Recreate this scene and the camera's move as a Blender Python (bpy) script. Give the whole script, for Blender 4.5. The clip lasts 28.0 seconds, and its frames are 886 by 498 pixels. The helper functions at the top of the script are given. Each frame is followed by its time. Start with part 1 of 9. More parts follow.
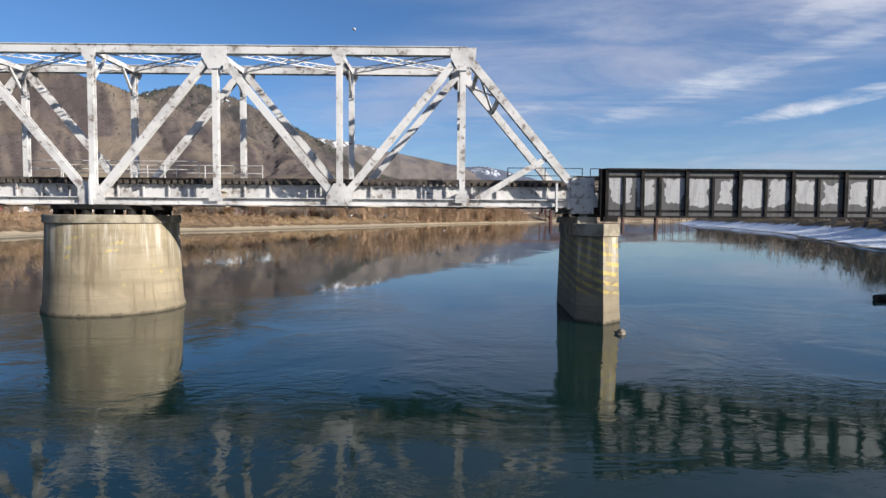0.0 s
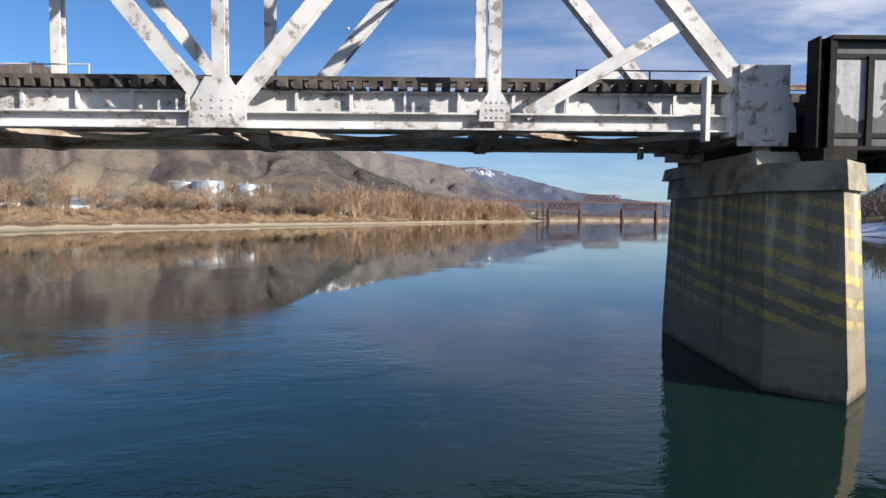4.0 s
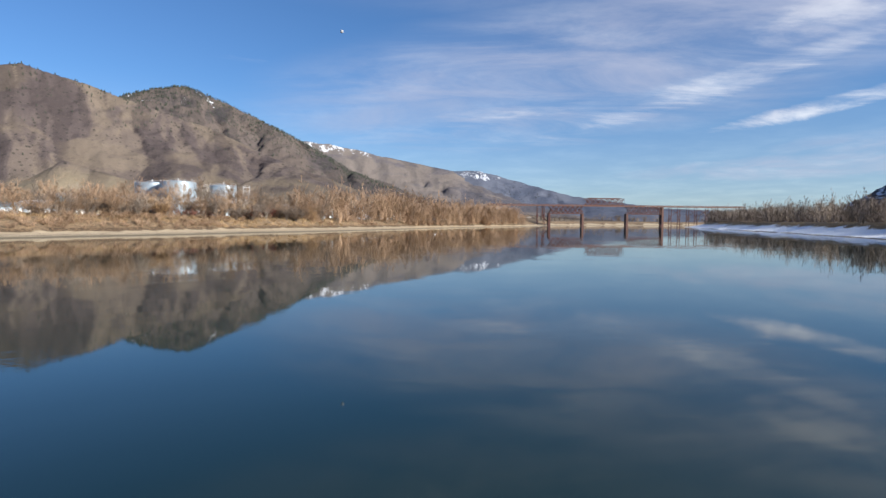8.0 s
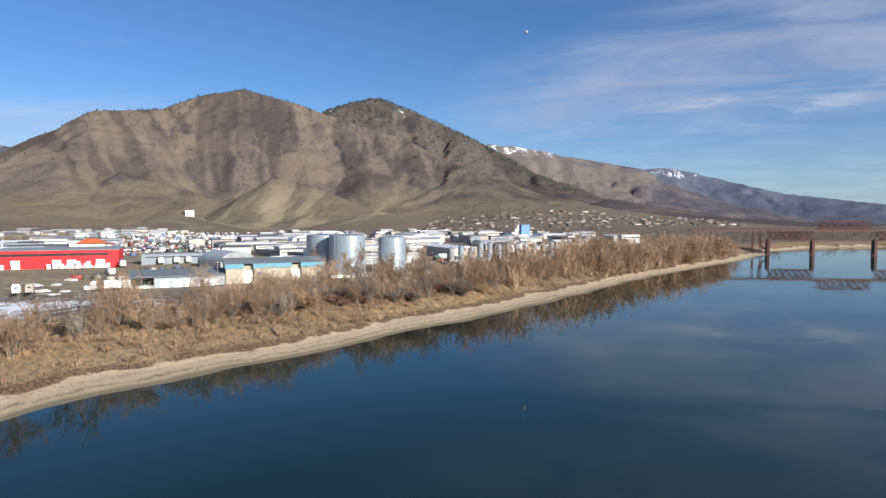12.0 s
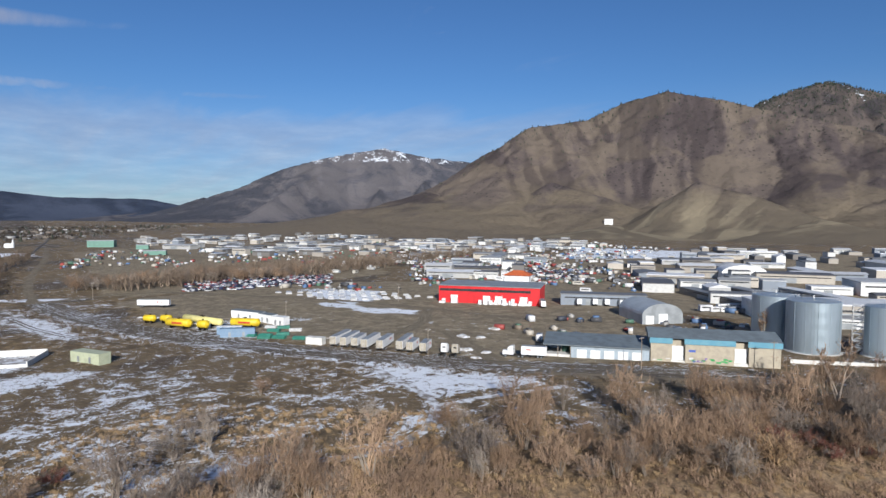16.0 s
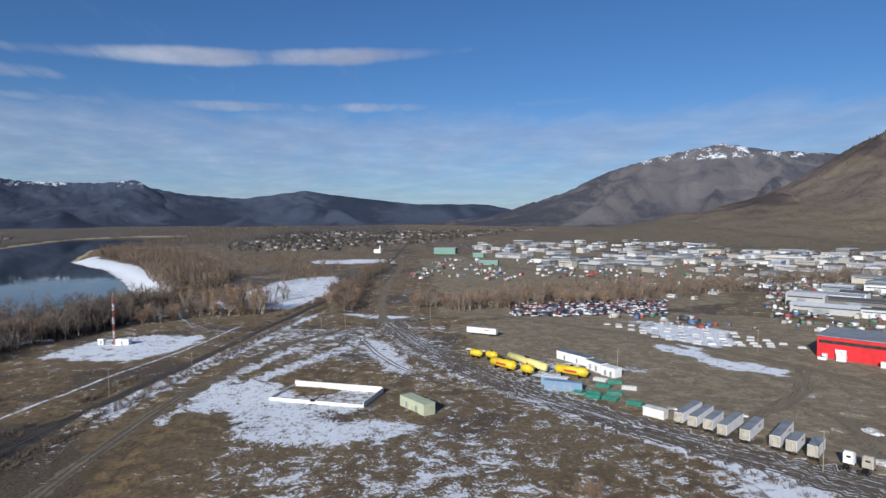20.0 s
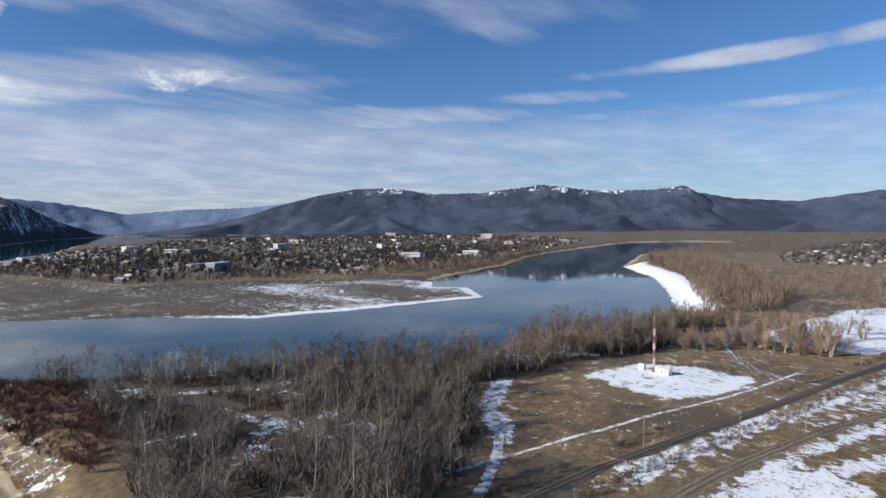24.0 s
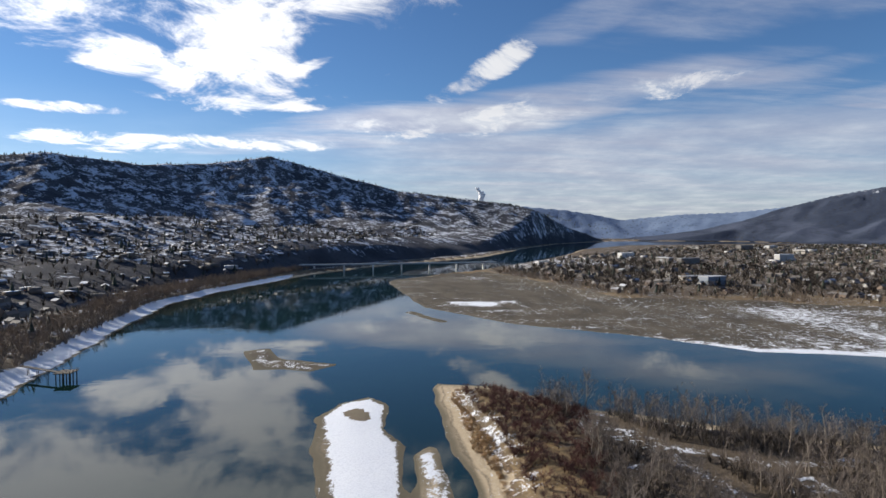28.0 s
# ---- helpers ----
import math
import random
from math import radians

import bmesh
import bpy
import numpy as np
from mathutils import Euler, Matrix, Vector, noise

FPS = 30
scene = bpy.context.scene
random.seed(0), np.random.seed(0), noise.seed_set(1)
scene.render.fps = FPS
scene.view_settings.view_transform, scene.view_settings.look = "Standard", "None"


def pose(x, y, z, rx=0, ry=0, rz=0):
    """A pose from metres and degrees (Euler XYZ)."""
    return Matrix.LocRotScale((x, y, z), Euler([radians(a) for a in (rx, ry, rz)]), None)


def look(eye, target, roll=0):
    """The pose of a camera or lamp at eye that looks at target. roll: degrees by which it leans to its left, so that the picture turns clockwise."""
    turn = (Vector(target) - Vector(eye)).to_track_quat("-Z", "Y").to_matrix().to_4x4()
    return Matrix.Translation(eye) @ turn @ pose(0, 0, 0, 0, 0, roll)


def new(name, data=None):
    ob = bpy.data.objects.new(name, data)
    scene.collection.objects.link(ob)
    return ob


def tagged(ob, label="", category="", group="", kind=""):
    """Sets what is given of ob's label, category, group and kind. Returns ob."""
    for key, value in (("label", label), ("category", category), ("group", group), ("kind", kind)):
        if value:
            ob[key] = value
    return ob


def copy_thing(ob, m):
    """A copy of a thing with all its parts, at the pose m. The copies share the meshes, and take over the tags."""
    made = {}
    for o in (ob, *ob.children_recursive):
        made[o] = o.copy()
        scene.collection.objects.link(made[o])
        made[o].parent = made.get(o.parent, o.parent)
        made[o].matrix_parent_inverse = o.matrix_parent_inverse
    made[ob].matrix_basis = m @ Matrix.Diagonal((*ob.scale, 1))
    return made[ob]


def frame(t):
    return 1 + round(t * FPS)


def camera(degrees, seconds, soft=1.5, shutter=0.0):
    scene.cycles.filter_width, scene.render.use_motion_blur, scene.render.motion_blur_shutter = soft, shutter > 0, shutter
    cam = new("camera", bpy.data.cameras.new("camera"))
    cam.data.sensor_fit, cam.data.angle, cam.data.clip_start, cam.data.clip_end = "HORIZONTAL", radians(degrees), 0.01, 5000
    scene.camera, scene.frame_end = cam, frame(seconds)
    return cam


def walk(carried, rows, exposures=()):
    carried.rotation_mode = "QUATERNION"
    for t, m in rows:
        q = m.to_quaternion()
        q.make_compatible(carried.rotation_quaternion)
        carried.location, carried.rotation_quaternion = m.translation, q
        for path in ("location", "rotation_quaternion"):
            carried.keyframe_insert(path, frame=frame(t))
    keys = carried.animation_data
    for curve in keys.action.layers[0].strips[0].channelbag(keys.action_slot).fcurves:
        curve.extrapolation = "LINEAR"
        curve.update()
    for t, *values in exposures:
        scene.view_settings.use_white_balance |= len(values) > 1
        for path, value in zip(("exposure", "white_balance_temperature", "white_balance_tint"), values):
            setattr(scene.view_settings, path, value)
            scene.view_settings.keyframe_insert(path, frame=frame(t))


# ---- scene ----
cam = camera(71.9, 28.0)
PATH = [
    (0, (-1.206, 5.709, 6.012), (-1.192, 7.706, 5.904), 0.4),
    (0.5, (-0.942, 7.54, 5.645), (-0.941, 9.537, 5.533), 0.4),
    (1, (-1.211, 9.552, 5.013), (-1.192, 11.549, 4.907), 0.5),
    (1.5, (-1.191, 11.721, 4.58), (-1.171, 13.718, 4.473), 0.4),
    (2, (-1.181, 14.044, 4.171), (-1.16, 16.041, 4.065), 0.4),
    (2.5, (-1.205, 16.705, 4.175), (-1.18, 18.702, 4.071), 0.4),
    (3, (-1.23, 19.605, 4.174), (-1.203, 21.602, 4.071), 0.4),
    (3.5, (-1.301, 22.433, 4.186), (-1.271, 24.43, 4.082), 0.4),
    (5.5, (-1.891, 37.1, 4.451), (-1.854, 39.097, 4.344), 0.3),
    (6, (-1.804, 39.9, 4.446), (-1.764, 41.897, 4.341), 0.4),
    (6.5, (-1.717, 43.5, 4.424), (-1.675, 45.497, 4.319), 0.3),
    (7, (-1.945, 48.5, 4.455), (-1.899, 50.497, 4.353), 0.3),
    (7.5, (-2.02, 54.0, 4.482), (-1.973, 55.997, 4.386), 0.4),
    (8, (-1.905, 59.8, 4.491), (-1.854, 61.797, 4.399), 0.4),
    (8.5, (-1.853, 65.2, 4.658), (-1.797, 67.198, 4.572), 0.3),
    (9, (-1.802, 70.655, 7.152), (-1.742, 72.652, 7.066), 0.3),
    (9.5, (-1.799, 75.854, 11.523), (-1.74, 77.851, 11.434), 0.2),
    (10, (-1.922, 80.852, 16.485), (-1.862, 82.849, 16.393), 0.2),
    (10.5, (-2.082, 86.548, 20.888), (-2.156, 88.545, 20.794), 0.2),
    (11, (-2.852, 92.869, 25.042), (-3.005, 94.861, 24.944), 0.1),
    (11.5, (-3.735, 99.642, 28.68), (-4.088, 101.608, 28.58), 0.1),
    (12, (-5.321, 105.391, 32.194), (-5.858, 107.314, 32.093), 0.0),
    (12.5, (-7.354, 110.4, 35.585), (-8.108, 112.249, 35.484), 0.0),
    (13, (-10.097, 115.655, 38.581), (-11.054, 117.408, 38.48), -0.1),
    (13.5, (-13.233, 120.784, 41.531), (-14.309, 122.467, 41.432), -0.2),
    (15.5, (-30.898, 138.133, 51.326), (-32.416, 139.431, 51.225), 0.3),
    (16, (-35.328, 141.363, 53.304), (-36.928, 142.56, 53.203), 0.2),
    (16.5, (-39.566, 143.785, 55.405), (-41.241, 144.874, 55.303), 0.2),
    (17, (-44.196, 146.115, 57.109), (-45.937, 147.095, 57.008), 0.2),
    (17.5, (-49.08, 148.072, 58.751), (-50.881, 148.936, 58.652), 0.1),
    (18, (-54.162, 149.729, 60.383), (-56.04, 150.41, 60.283), 0.0),
    (18.5, (-58.432, 151.075, 61.944), (-60.36, 151.596, 61.844), -0.1),
    (19, (-62.549, 151.765, 63.428), (-64.488, 152.245, 63.329), -0.1),
    (19.5, (-67.005, 152.343, 65.16), (-68.958, 152.761, 65.06), -0.1),
    (20, (-71.681, 152.807, 66.715), (-73.664, 153.05, 66.617), -0.2),
    (20.5, (-76.537, 152.719, 68.028), (-78.533, 152.792, 67.932), -0.2),
    (22.5, (-98.768, 146.687, 71.634), (-100.63, 145.963, 71.545), -0.1),
    (23, (-103.993, 144.37, 72.455), (-105.764, 143.443, 72.367), -0.2),
    (23.5, (-109.573, 141.242, 73.232), (-111.228, 140.122, 73.144), 0.2),
    (24, (-113.359, 138.417, 74.387), (-114.864, 137.103, 74.302), 0.0),
    (24.5, (-115.984, 135.363, 75.682), (-117.333, 133.889, 75.599), 0.0),
    (25, (-118.058, 132.044, 77.208), (-119.24, 130.433, 77.127), -0.0),
    (25.5, (-120.281, 128.34, 78.381), (-121.292, 126.616, 78.301), -0.0),
    (26, (-122.433, 124.07, 79.547), (-123.265, 122.253, 79.469), -0.1),
    (26.5, (-123.73, 119.661, 80.653), (-124.383, 117.772, 80.578), -0.1),
    (27, (-124.955, 114.692, 81.983), (-125.421, 112.748, 81.908), -0.1),
    (27.5, (-125.423, 109.51, 83.29), (-125.686, 107.529, 83.217), 0.0),
    (28, (-126.312, 104.159, 84.439), (-126.491, 102.169, 84.366), 0.0),
]
walk(cam, [(t, look(eye, target, roll)) for t, eye, target, roll in PATH], [(0, 0.726, 6500, 10), (3.5, 0.806, 6487, 10), (5.5, 1.376, 6479, 10), (6.1, 1.326, 6477, 10), (6.8, 0.886, 6474, 10), (10, 0.826, 6462, 10), (13, 0.576, 6450, 10), (15.5, 0.246, 6150, 10), (20, 0.136, 6000, 10), (22.5, 0.406, 6083, 10), (25, 0.606, 6480, 10), (28, 0.576, 6750, 10)])
SKY_STRENGTH, SUN_STRENGTH = 0.073, 5.0
CLOUD_SHADE, CLOUD_LIT = (4.2, 4.45, 5.6, 1), (7.9, 8.1, 8.5, 1)

# ---- light: low winter sun from the south-west, blue sky with broken cloud ----
SUN_DIR = Vector((0.80, -0.46, 0.37)).normalized()
world = bpy.data.worlds.new("sky")
scene.world = world
world.use_nodes = True


def wnode(kind, **props):
    n = world.node_tree.nodes.new(kind)
    for key, value in props.items():
        if key == "operation":
            n.operation = value
        elif key == "sky_type":
            n.sky_type = value
        elif key == "data_type":
            n.data_type = value
        elif key == "interpolation":
            n.interpolation_type = value
    return n


def wlink(a, b):
    world.node_tree.links.new(a, b)


def wmath(op, a, b=None, clamp=False):
    n = wnode("ShaderNodeMath", operation=op)
    n.use_clamp = clamp
    for i, v in enumerate((a, b)):
        if v is None:
            continue
        if hasattr(v, "links"):
            wlink(v, n.inputs[i])
        else:
            n.inputs[i].default_value = v
    return n.outputs[0]


def wramp(v, lo, hi):
    n = wnode("ShaderNodeMapRange", interpolation="SMOOTHSTEP")
    wlink(v, n.inputs["Value"])
    n.inputs["From Min"].default_value, n.inputs["From Max"].default_value = lo, hi
    return n.outputs["Result"]


world.node_tree.nodes.clear()
w_out = wnode("ShaderNodeOutputWorld")
w_back = wnode("ShaderNodeBackground")
w_back.inputs["Strength"].default_value = SKY_STRENGTH
wlink(w_back.outputs[0], w_out.inputs[0])
w_sky = wnode("ShaderNodeTexSky", sky_type="NISHITA")
w_sky.sun_disc = False
w_sky.sun_elevation = math.asin(SUN_DIR.z)
w_sky.sun_rotation = math.atan2(SUN_DIR.x, SUN_DIR.y)
w_sky.altitude, w_sky.air_density, w_sky.dust_density, w_sky.ozone_density = 350, 1.0, 0.15, 5.0
w_tc = wnode("ShaderNodeTexCoord")
w_sep = wnode("ShaderNodeSeparateXYZ")
wlink(w_tc.outputs["Generated"], w_sep.inputs[0])
dx, dy, dz = w_sep.outputs
up = wmath("MAXIMUM", wmath("ADD", dz, 0.10), 0.04)
w_uv = wnode("ShaderNodeCombineXYZ")
wlink(wmath("DIVIDE", dx, up), w_uv.inputs[0])
wlink(wmath("DIVIDE", dy, up), w_uv.inputs[1])


def cloud_noise(scale, stretch, turn, shift, detail, rough, warp=0.0):
    m = wnode("ShaderNodeMapping")
    m.inputs["Scale"].default_value = stretch
    m.inputs["Rotation"].default_value = (0, 0, radians(turn))
    m.inputs["Location"].default_value = (shift, shift * 0.7, 0)
    wlink(w_uv.outputs[0], m.inputs[0])
    n = wnode("ShaderNodeTexNoise")
    n.inputs["Scale"].default_value = scale
    n.inputs["Detail"].default_value = detail
    n.inputs["Roughness"].default_value = rough
    n.inputs["Distortion"].default_value = warp
    wlink(m.outputs[0], n.inputs["Vector"])
    return n.outputs["Fac"]


west_way = wmath("MULTIPLY", wmath("ARCTAN2", dx, wmath("MULTIPLY", dy, -1.0)), 57.2958)
east_way = wmath("MULTIPLY", wmath("ARCTAN2", dx, dy), 57.2958)


def bank(way, centre, height, half_wide, half_high, slope=0.0, amount=1.0):
    """A long bank of cloud: centre and half width in degrees of bearing, height as the sine of elevation."""
    u = wmath("DIVIDE", wmath("SUBTRACT", way, centre), half_wide)
    mid = wmath("ADD", wmath("MULTIPLY", wmath("SUBTRACT", way, centre), slope), height)
    v = wmath("DIVIDE", wmath("SUBTRACT", dz, mid), half_high)
    d = wmath("ADD", wmath("MULTIPLY", u, u), wmath("MULTIPLY", v, v))
    return wmath("MULTIPLY", wramp(d, 3.4, 0.0), amount)


def most(values):
    out = values[0]
    for v in values[1:]:
        out = wmath("MAXIMUM", out, v)
    return out


# heaped cloud in the south-west, streaks in the north-west, a lilac fan over the eastern river
heaped = most([
    bank(west_way, 16, 0.305, 7, 0.040, 0.0, 1.2),
    bank(west_way, 25, 0.252, 7, 0.026, 0.002, 1.12),
    bank(west_way, 13.5, 0.225, 5.5, 0.040, 0.0, 1.2),
    bank(west_way, 31, 0.285, 5, 0.024, 0.0, 1.05),
    bank(west_way, 6.5, 0.193, 5, 0.011, -0.002, 1.0),
    bank(west_way, 7.5, 0.243, 2.4, 0.008, -0.006, 1.0),
    bank(west_way, 24, 0.43, 24, 0.11, 0.0, 1.4),
    bank(west_way, 28, 0.300, 9, 0.035, 0.0, 1.15),
    bank(west_way, -11, 0.176, 17, 0.024, -0.0020, 0.86),
    bank(west_way, -5.2, 0.207, 5, 0.016, -0.007, 0.84),
    bank(west_way, -20, 0.52, 12, 0.07, 0.0, 0.95),
    bank(west_way, -10, 0.254, 3.8, 0.020, -0.0085, 0.86),
    bank(west_way, 26, 0.163, 4, 0.007, 0.0, 1.0),
    bank(west_way, 23, 0.121, 6, 0.013, 0.0, 1.1),
    bank(west_way, 12, 0.129, 7, 0.010, 0.0, 1.0),
    bank(west_way, 0.5, 0.238, 1.4, 0.006, 0.0, 0.95),
])
streaky = most([
    bank(west_way, -80, 0.243, 15, 0.0095, -0.0010, 1.35),
    bank(west_way, -8, 0.176, 19, 0.028, -0.0020, 1.62),
    bank(west_way, -27, 0.205, 11, 0.015, -0.0008, 1.1),
    bank(west_way, -44, 0.172, 12, 0.011, 0.0, 1.1),
    bank(west_way, -28, 0.188, 9, 0.018, 0.0, 1.1),
    bank(west_way, -36, 0.158, 13, 0.008, 0.0, 1.15),
    bank(west_way, -40, 0.315, 17, 0.035, 0.0, 0.95),
    bank(west_way, -19, 0.315, 6, 0.022, -0.003, 0.9),
    bank(west_way, -60, 0.196, 5, 0.008, 0.0, 1.1),
    bank(west_way, -80, 0.172, 22, 0.006, -0.0004, 0.9),
    bank(west_way, -62, 0.088, 34, 0.010, 0.0, 0.9),
])
fan = most([
    bank(east_way, 16, 0.235, 20, 0.075, 0.0022, 0.95),
    bank(east_way, 34, 0.30, 16, 0.06, 0.0, 1.05),
    bank(east_way, 38, 0.45, 40, 0.10, 0.0, 0.75),
])
blaze = most([
    bank(east_way, 26, 0.203, 13, 0.020, 0.0044, 1.1),
    bank(east_way, 33, 0.272, 8, 0.026, 0.004, 1.1),
    bank(east_way, 10, 0.172, 6, 0.010, 0.003, 0.9),
    bank(east_way, 34, 0.163, 8, 0.010, 0.003, 0.78),
])
shelf = most([
    bank(east_way, 33, 0.080, 12, 0.014, 0.0004, 1.0),
    bank(east_way, -2, 0.17, 8, 0.02, 0.002, 0.8),
    bank(east_way, 43, 0.110, 10, 0.016, 0.0004, 0.9),
])
heaps = cloud_noise(2.4, (1.0, 0.75, 1.0), 25, 3.1, 10, 0.66, 0.5)
lines = cloud_noise(1.1, (0.45, 1.8, 1.0), 72, 1.7, 8, 0.62, 0.3)
rays = cloud_noise(1.5, (0.60, 1.25, 1.0), 52, 5.2, 9, 0.64, 0.5)


def thick(noise, where, lo, hi):
    rough = wmath("ADD", wmath("MULTIPLY", wmath("SUBTRACT", noise, 0.5), 2.3), 0.5)
    return wramp(wmath("ADD", rough, wmath("MULTIPLY", wmath("SUBTRACT", where, 1.0), 0.75)), lo, hi)


def gauze(noise, where, thin, dense):
    """Thin cloud that fades out softly, from thin to dense by its own grain."""
    grain = wmath("ADD", wmath("MULTIPLY", wramp(noise, 0.30, 0.68), dense - thin), thin)
    return wmath("MULTIPLY", wmath("MINIMUM", where, 1.0), grain)


heap_mask = wmath("MULTIPLY", thick(heaps, heaped, 0.24, 0.66), 0.95)
streak_mask = wmath("MULTIPLY", thick(lines, streaky, 0.05, 1.10), 0.80)
fan_mask = wmath("MAXIMUM", gauze(rays, fan, 0.12, 0.72), gauze(heaps, shelf, 0.30, 0.62))
blaze_mask = wmath("MULTIPLY", thick(rays, blaze, 0.05, 0.85), 0.85)
north_west = wmath("MULTIPLY", wramp(west_way, 20, -12), wramp(west_way, -178, -128))
edge = wmath("ADD", dz, wmath("MULTIPLY", wmath("SUBTRACT", lines, 0.5), 0.11))
sheet = wmath("MULTIPLY", wramp(edge, 0.185, 0.135), wmath("ADD", wmath("MULTIPLY", lines, 0.85), wmath("MULTIPLY", wramp(west_way, -75, -20), 0.26)))
haze = wmath("MULTIPLY", wramp(dz, 0.22, 0.03), 0.27)
veil = wmath("MAXIMUM", wmath("MULTIPLY", sheet, north_west), haze, True)
cover = most([heap_mask, streak_mask, fan_mask, blaze_mask, veil])
cover = wmath("MULTIPLY", cover, 0.96, True)
soft = cloud_noise(2.2, (1, 1, 1), 0, 8.0, 6, 0.62)
w_col = wnode("ShaderNodeMix", data_type="RGBA")
bright = wmath("ADD", wmath("MULTIPLY", soft, 0.8), wmath("SUBTRACT", wmath("ADD", wmath("ADD", wmath("MULTIPLY", heap_mask, 0.30), 0.10), wmath("MULTIPLY", blaze_mask, 0.22)), wmath("MULTIPLY", fan_mask, 0.20)))
wlink(wramp(bright, 0.34, 0.86), w_col.inputs["Factor"])
w_col.inputs["A"].default_value = CLOUD_SHADE
w_col.inputs["B"].default_value = CLOUD_LIT
w_mix = wnode("ShaderNodeMix", data_type="RGBA")
wlink(cover, w_mix.inputs["Factor"])
w_tint = wnode("ShaderNodeMix", data_type="RGBA")
w_tint.blend_type = "MULTIPLY"
w_tint.inputs["Factor"].default_value = 1.0
wlink(w_sky.outputs[0], w_tint.inputs["A"])
w_tint.inputs["B"].default_value = (0.69, 0.845, 1.0, 1)
wlink(w_tint.outputs["Result"], w_mix.inputs["A"])
toward = wmath("ADD", wmath("ADD", wmath("MULTIPLY", dx, SUN_DIR.x), wmath("MULTIPLY", dy, SUN_DIR.y)), wmath("MULTIPLY", dz, SUN_DIR.z))
w_glow = wnode("ShaderNodeVectorMath", operation="SCALE")
wlink(w_col.outputs["Result"], w_glow.inputs[0])
wlink(wmath("ADD", wmath("MULTIPLY", wramp(toward, 0.35, 0.95), 0.75), 1.0), w_glow.inputs["Scale"])
wlink(w_glow.outputs[0], w_mix.inputs["B"])
wlink(w_mix.outputs["Result"], w_back.inputs["Color"])

sun = new("sun", bpy.data.lights.new("sun", "SUN"))
sun.data.energy, sun.data.angle, sun.data.color = SUN_STRENGTH, radians(0.55), (1.0, 0.94, 0.85)
sun.matrix_world = look(SUN_DIR * 100, (0, 0, 0))

# ---- materials ----
class Mat:
    """A small builder for a node material on the principled shader."""

    def __init__(self, name, rough=0.8, metal=0.0, spec=0.5):
        self.m = bpy.data.materials.new(name)
        self.m.use_nodes = True
        self.t = self.m.node_tree
        self.b = self.t.nodes["Principled BSDF"]
        self.b.inputs["Roughness"].default_value = rough
        self.b.inputs["Metallic"].default_value = metal
        self.b.inputs["Specular IOR Level"].default_value = spec
        self.place = None

    def node(self, kind):
        return self.t.nodes.new(kind)

    def link(self, a, b):
        self.t.links.new(a, b)

    def pos(self):
        if self.place is None:
            self.place = self.node("ShaderNodeNewGeometry").outputs["Position"]
        return self.place

    def local(self):
        return self.node("ShaderNodeTexCoord").outputs["Object"]

    def noise(self, scale, detail=4, rough=0.55, stretch=None, vec=None, warp=0.0):
        n = self.node("ShaderNodeTexNoise")
        n.inputs["Scale"].default_value, n.inputs["Detail"].default_value = scale, detail
        n.inputs["Roughness"].default_value, n.inputs["Distortion"].default_value = rough, warp
        vec = vec or self.pos()
        if stretch:
            m = self.node("ShaderNodeMapping")
            m.inputs["Scale"].default_value = stretch
            self.link(vec, m.inputs[0])
            vec = m.outputs[0]
        self.link(vec, n.inputs["Vector"])
        return n.outputs["Fac"]

    def step(self, v, lo, hi):
        n = self.node("ShaderNodeMapRange")
        n.interpolation_type = "SMOOTHSTEP"
        self.link(v, n.inputs["Value"])
        n.inputs["From Min"].default_value, n.inputs["From Max"].default_value = lo, hi
        return n.outputs["Result"]

    def math(self, op, a, b):
        n = self.node("ShaderNodeMath")
        n.operation = op
        for i, v in enumerate((a, b)):
            if isinstance(v, (int, float)):
                n.inputs[i].default_value = v
            else:
                self.link(v, n.inputs[i])
        return n.outputs[0]

    def mix(self, f, a, b):
        n = self.node("ShaderNodeMix")
        n.data_type = "RGBA"
        for key, v in (("Factor", f), ("A", a), ("B", b)):
            if isinstance(v, (int, float)):
                n.inputs[key].default_value = v
            elif isinstance(v, tuple):
                n.inputs[key].default_value = (*v, 1)
            else:
                self.link(v, n.inputs[key])
        return n.outputs["Result"]

    def attr(self, name):
        n = self.node("ShaderNodeAttribute")
        n.attribute_name = name
        return n.outputs["Fac"]

    def rand(self):
        return self.node("ShaderNodeObjectInfo").outputs["Random"]

    def island(self):
        return self.node("ShaderNodeNewGeometry").outputs["Random Per Island"]

    def colour(self, c):
        if isinstance(c, tuple):
            self.b.inputs["Base Color"].default_value = (*c, 1)
        else:
            self.link(c, self.b.inputs["Base Color"])
        return self

    def rough(self, v):
        self.link(v, self.b.inputs["Roughness"])
        return self

    def bump(self, h, strength=0.3, dist=0.05):
        n = self.node("ShaderNodeBump")
        n.inputs["Strength"].default_value, n.inputs["Distance"].default_value = strength, dist
        self.link(h, n.inputs["Height"])
        self.link(n.outputs[0], self.b.inputs["Normal"])
        return self


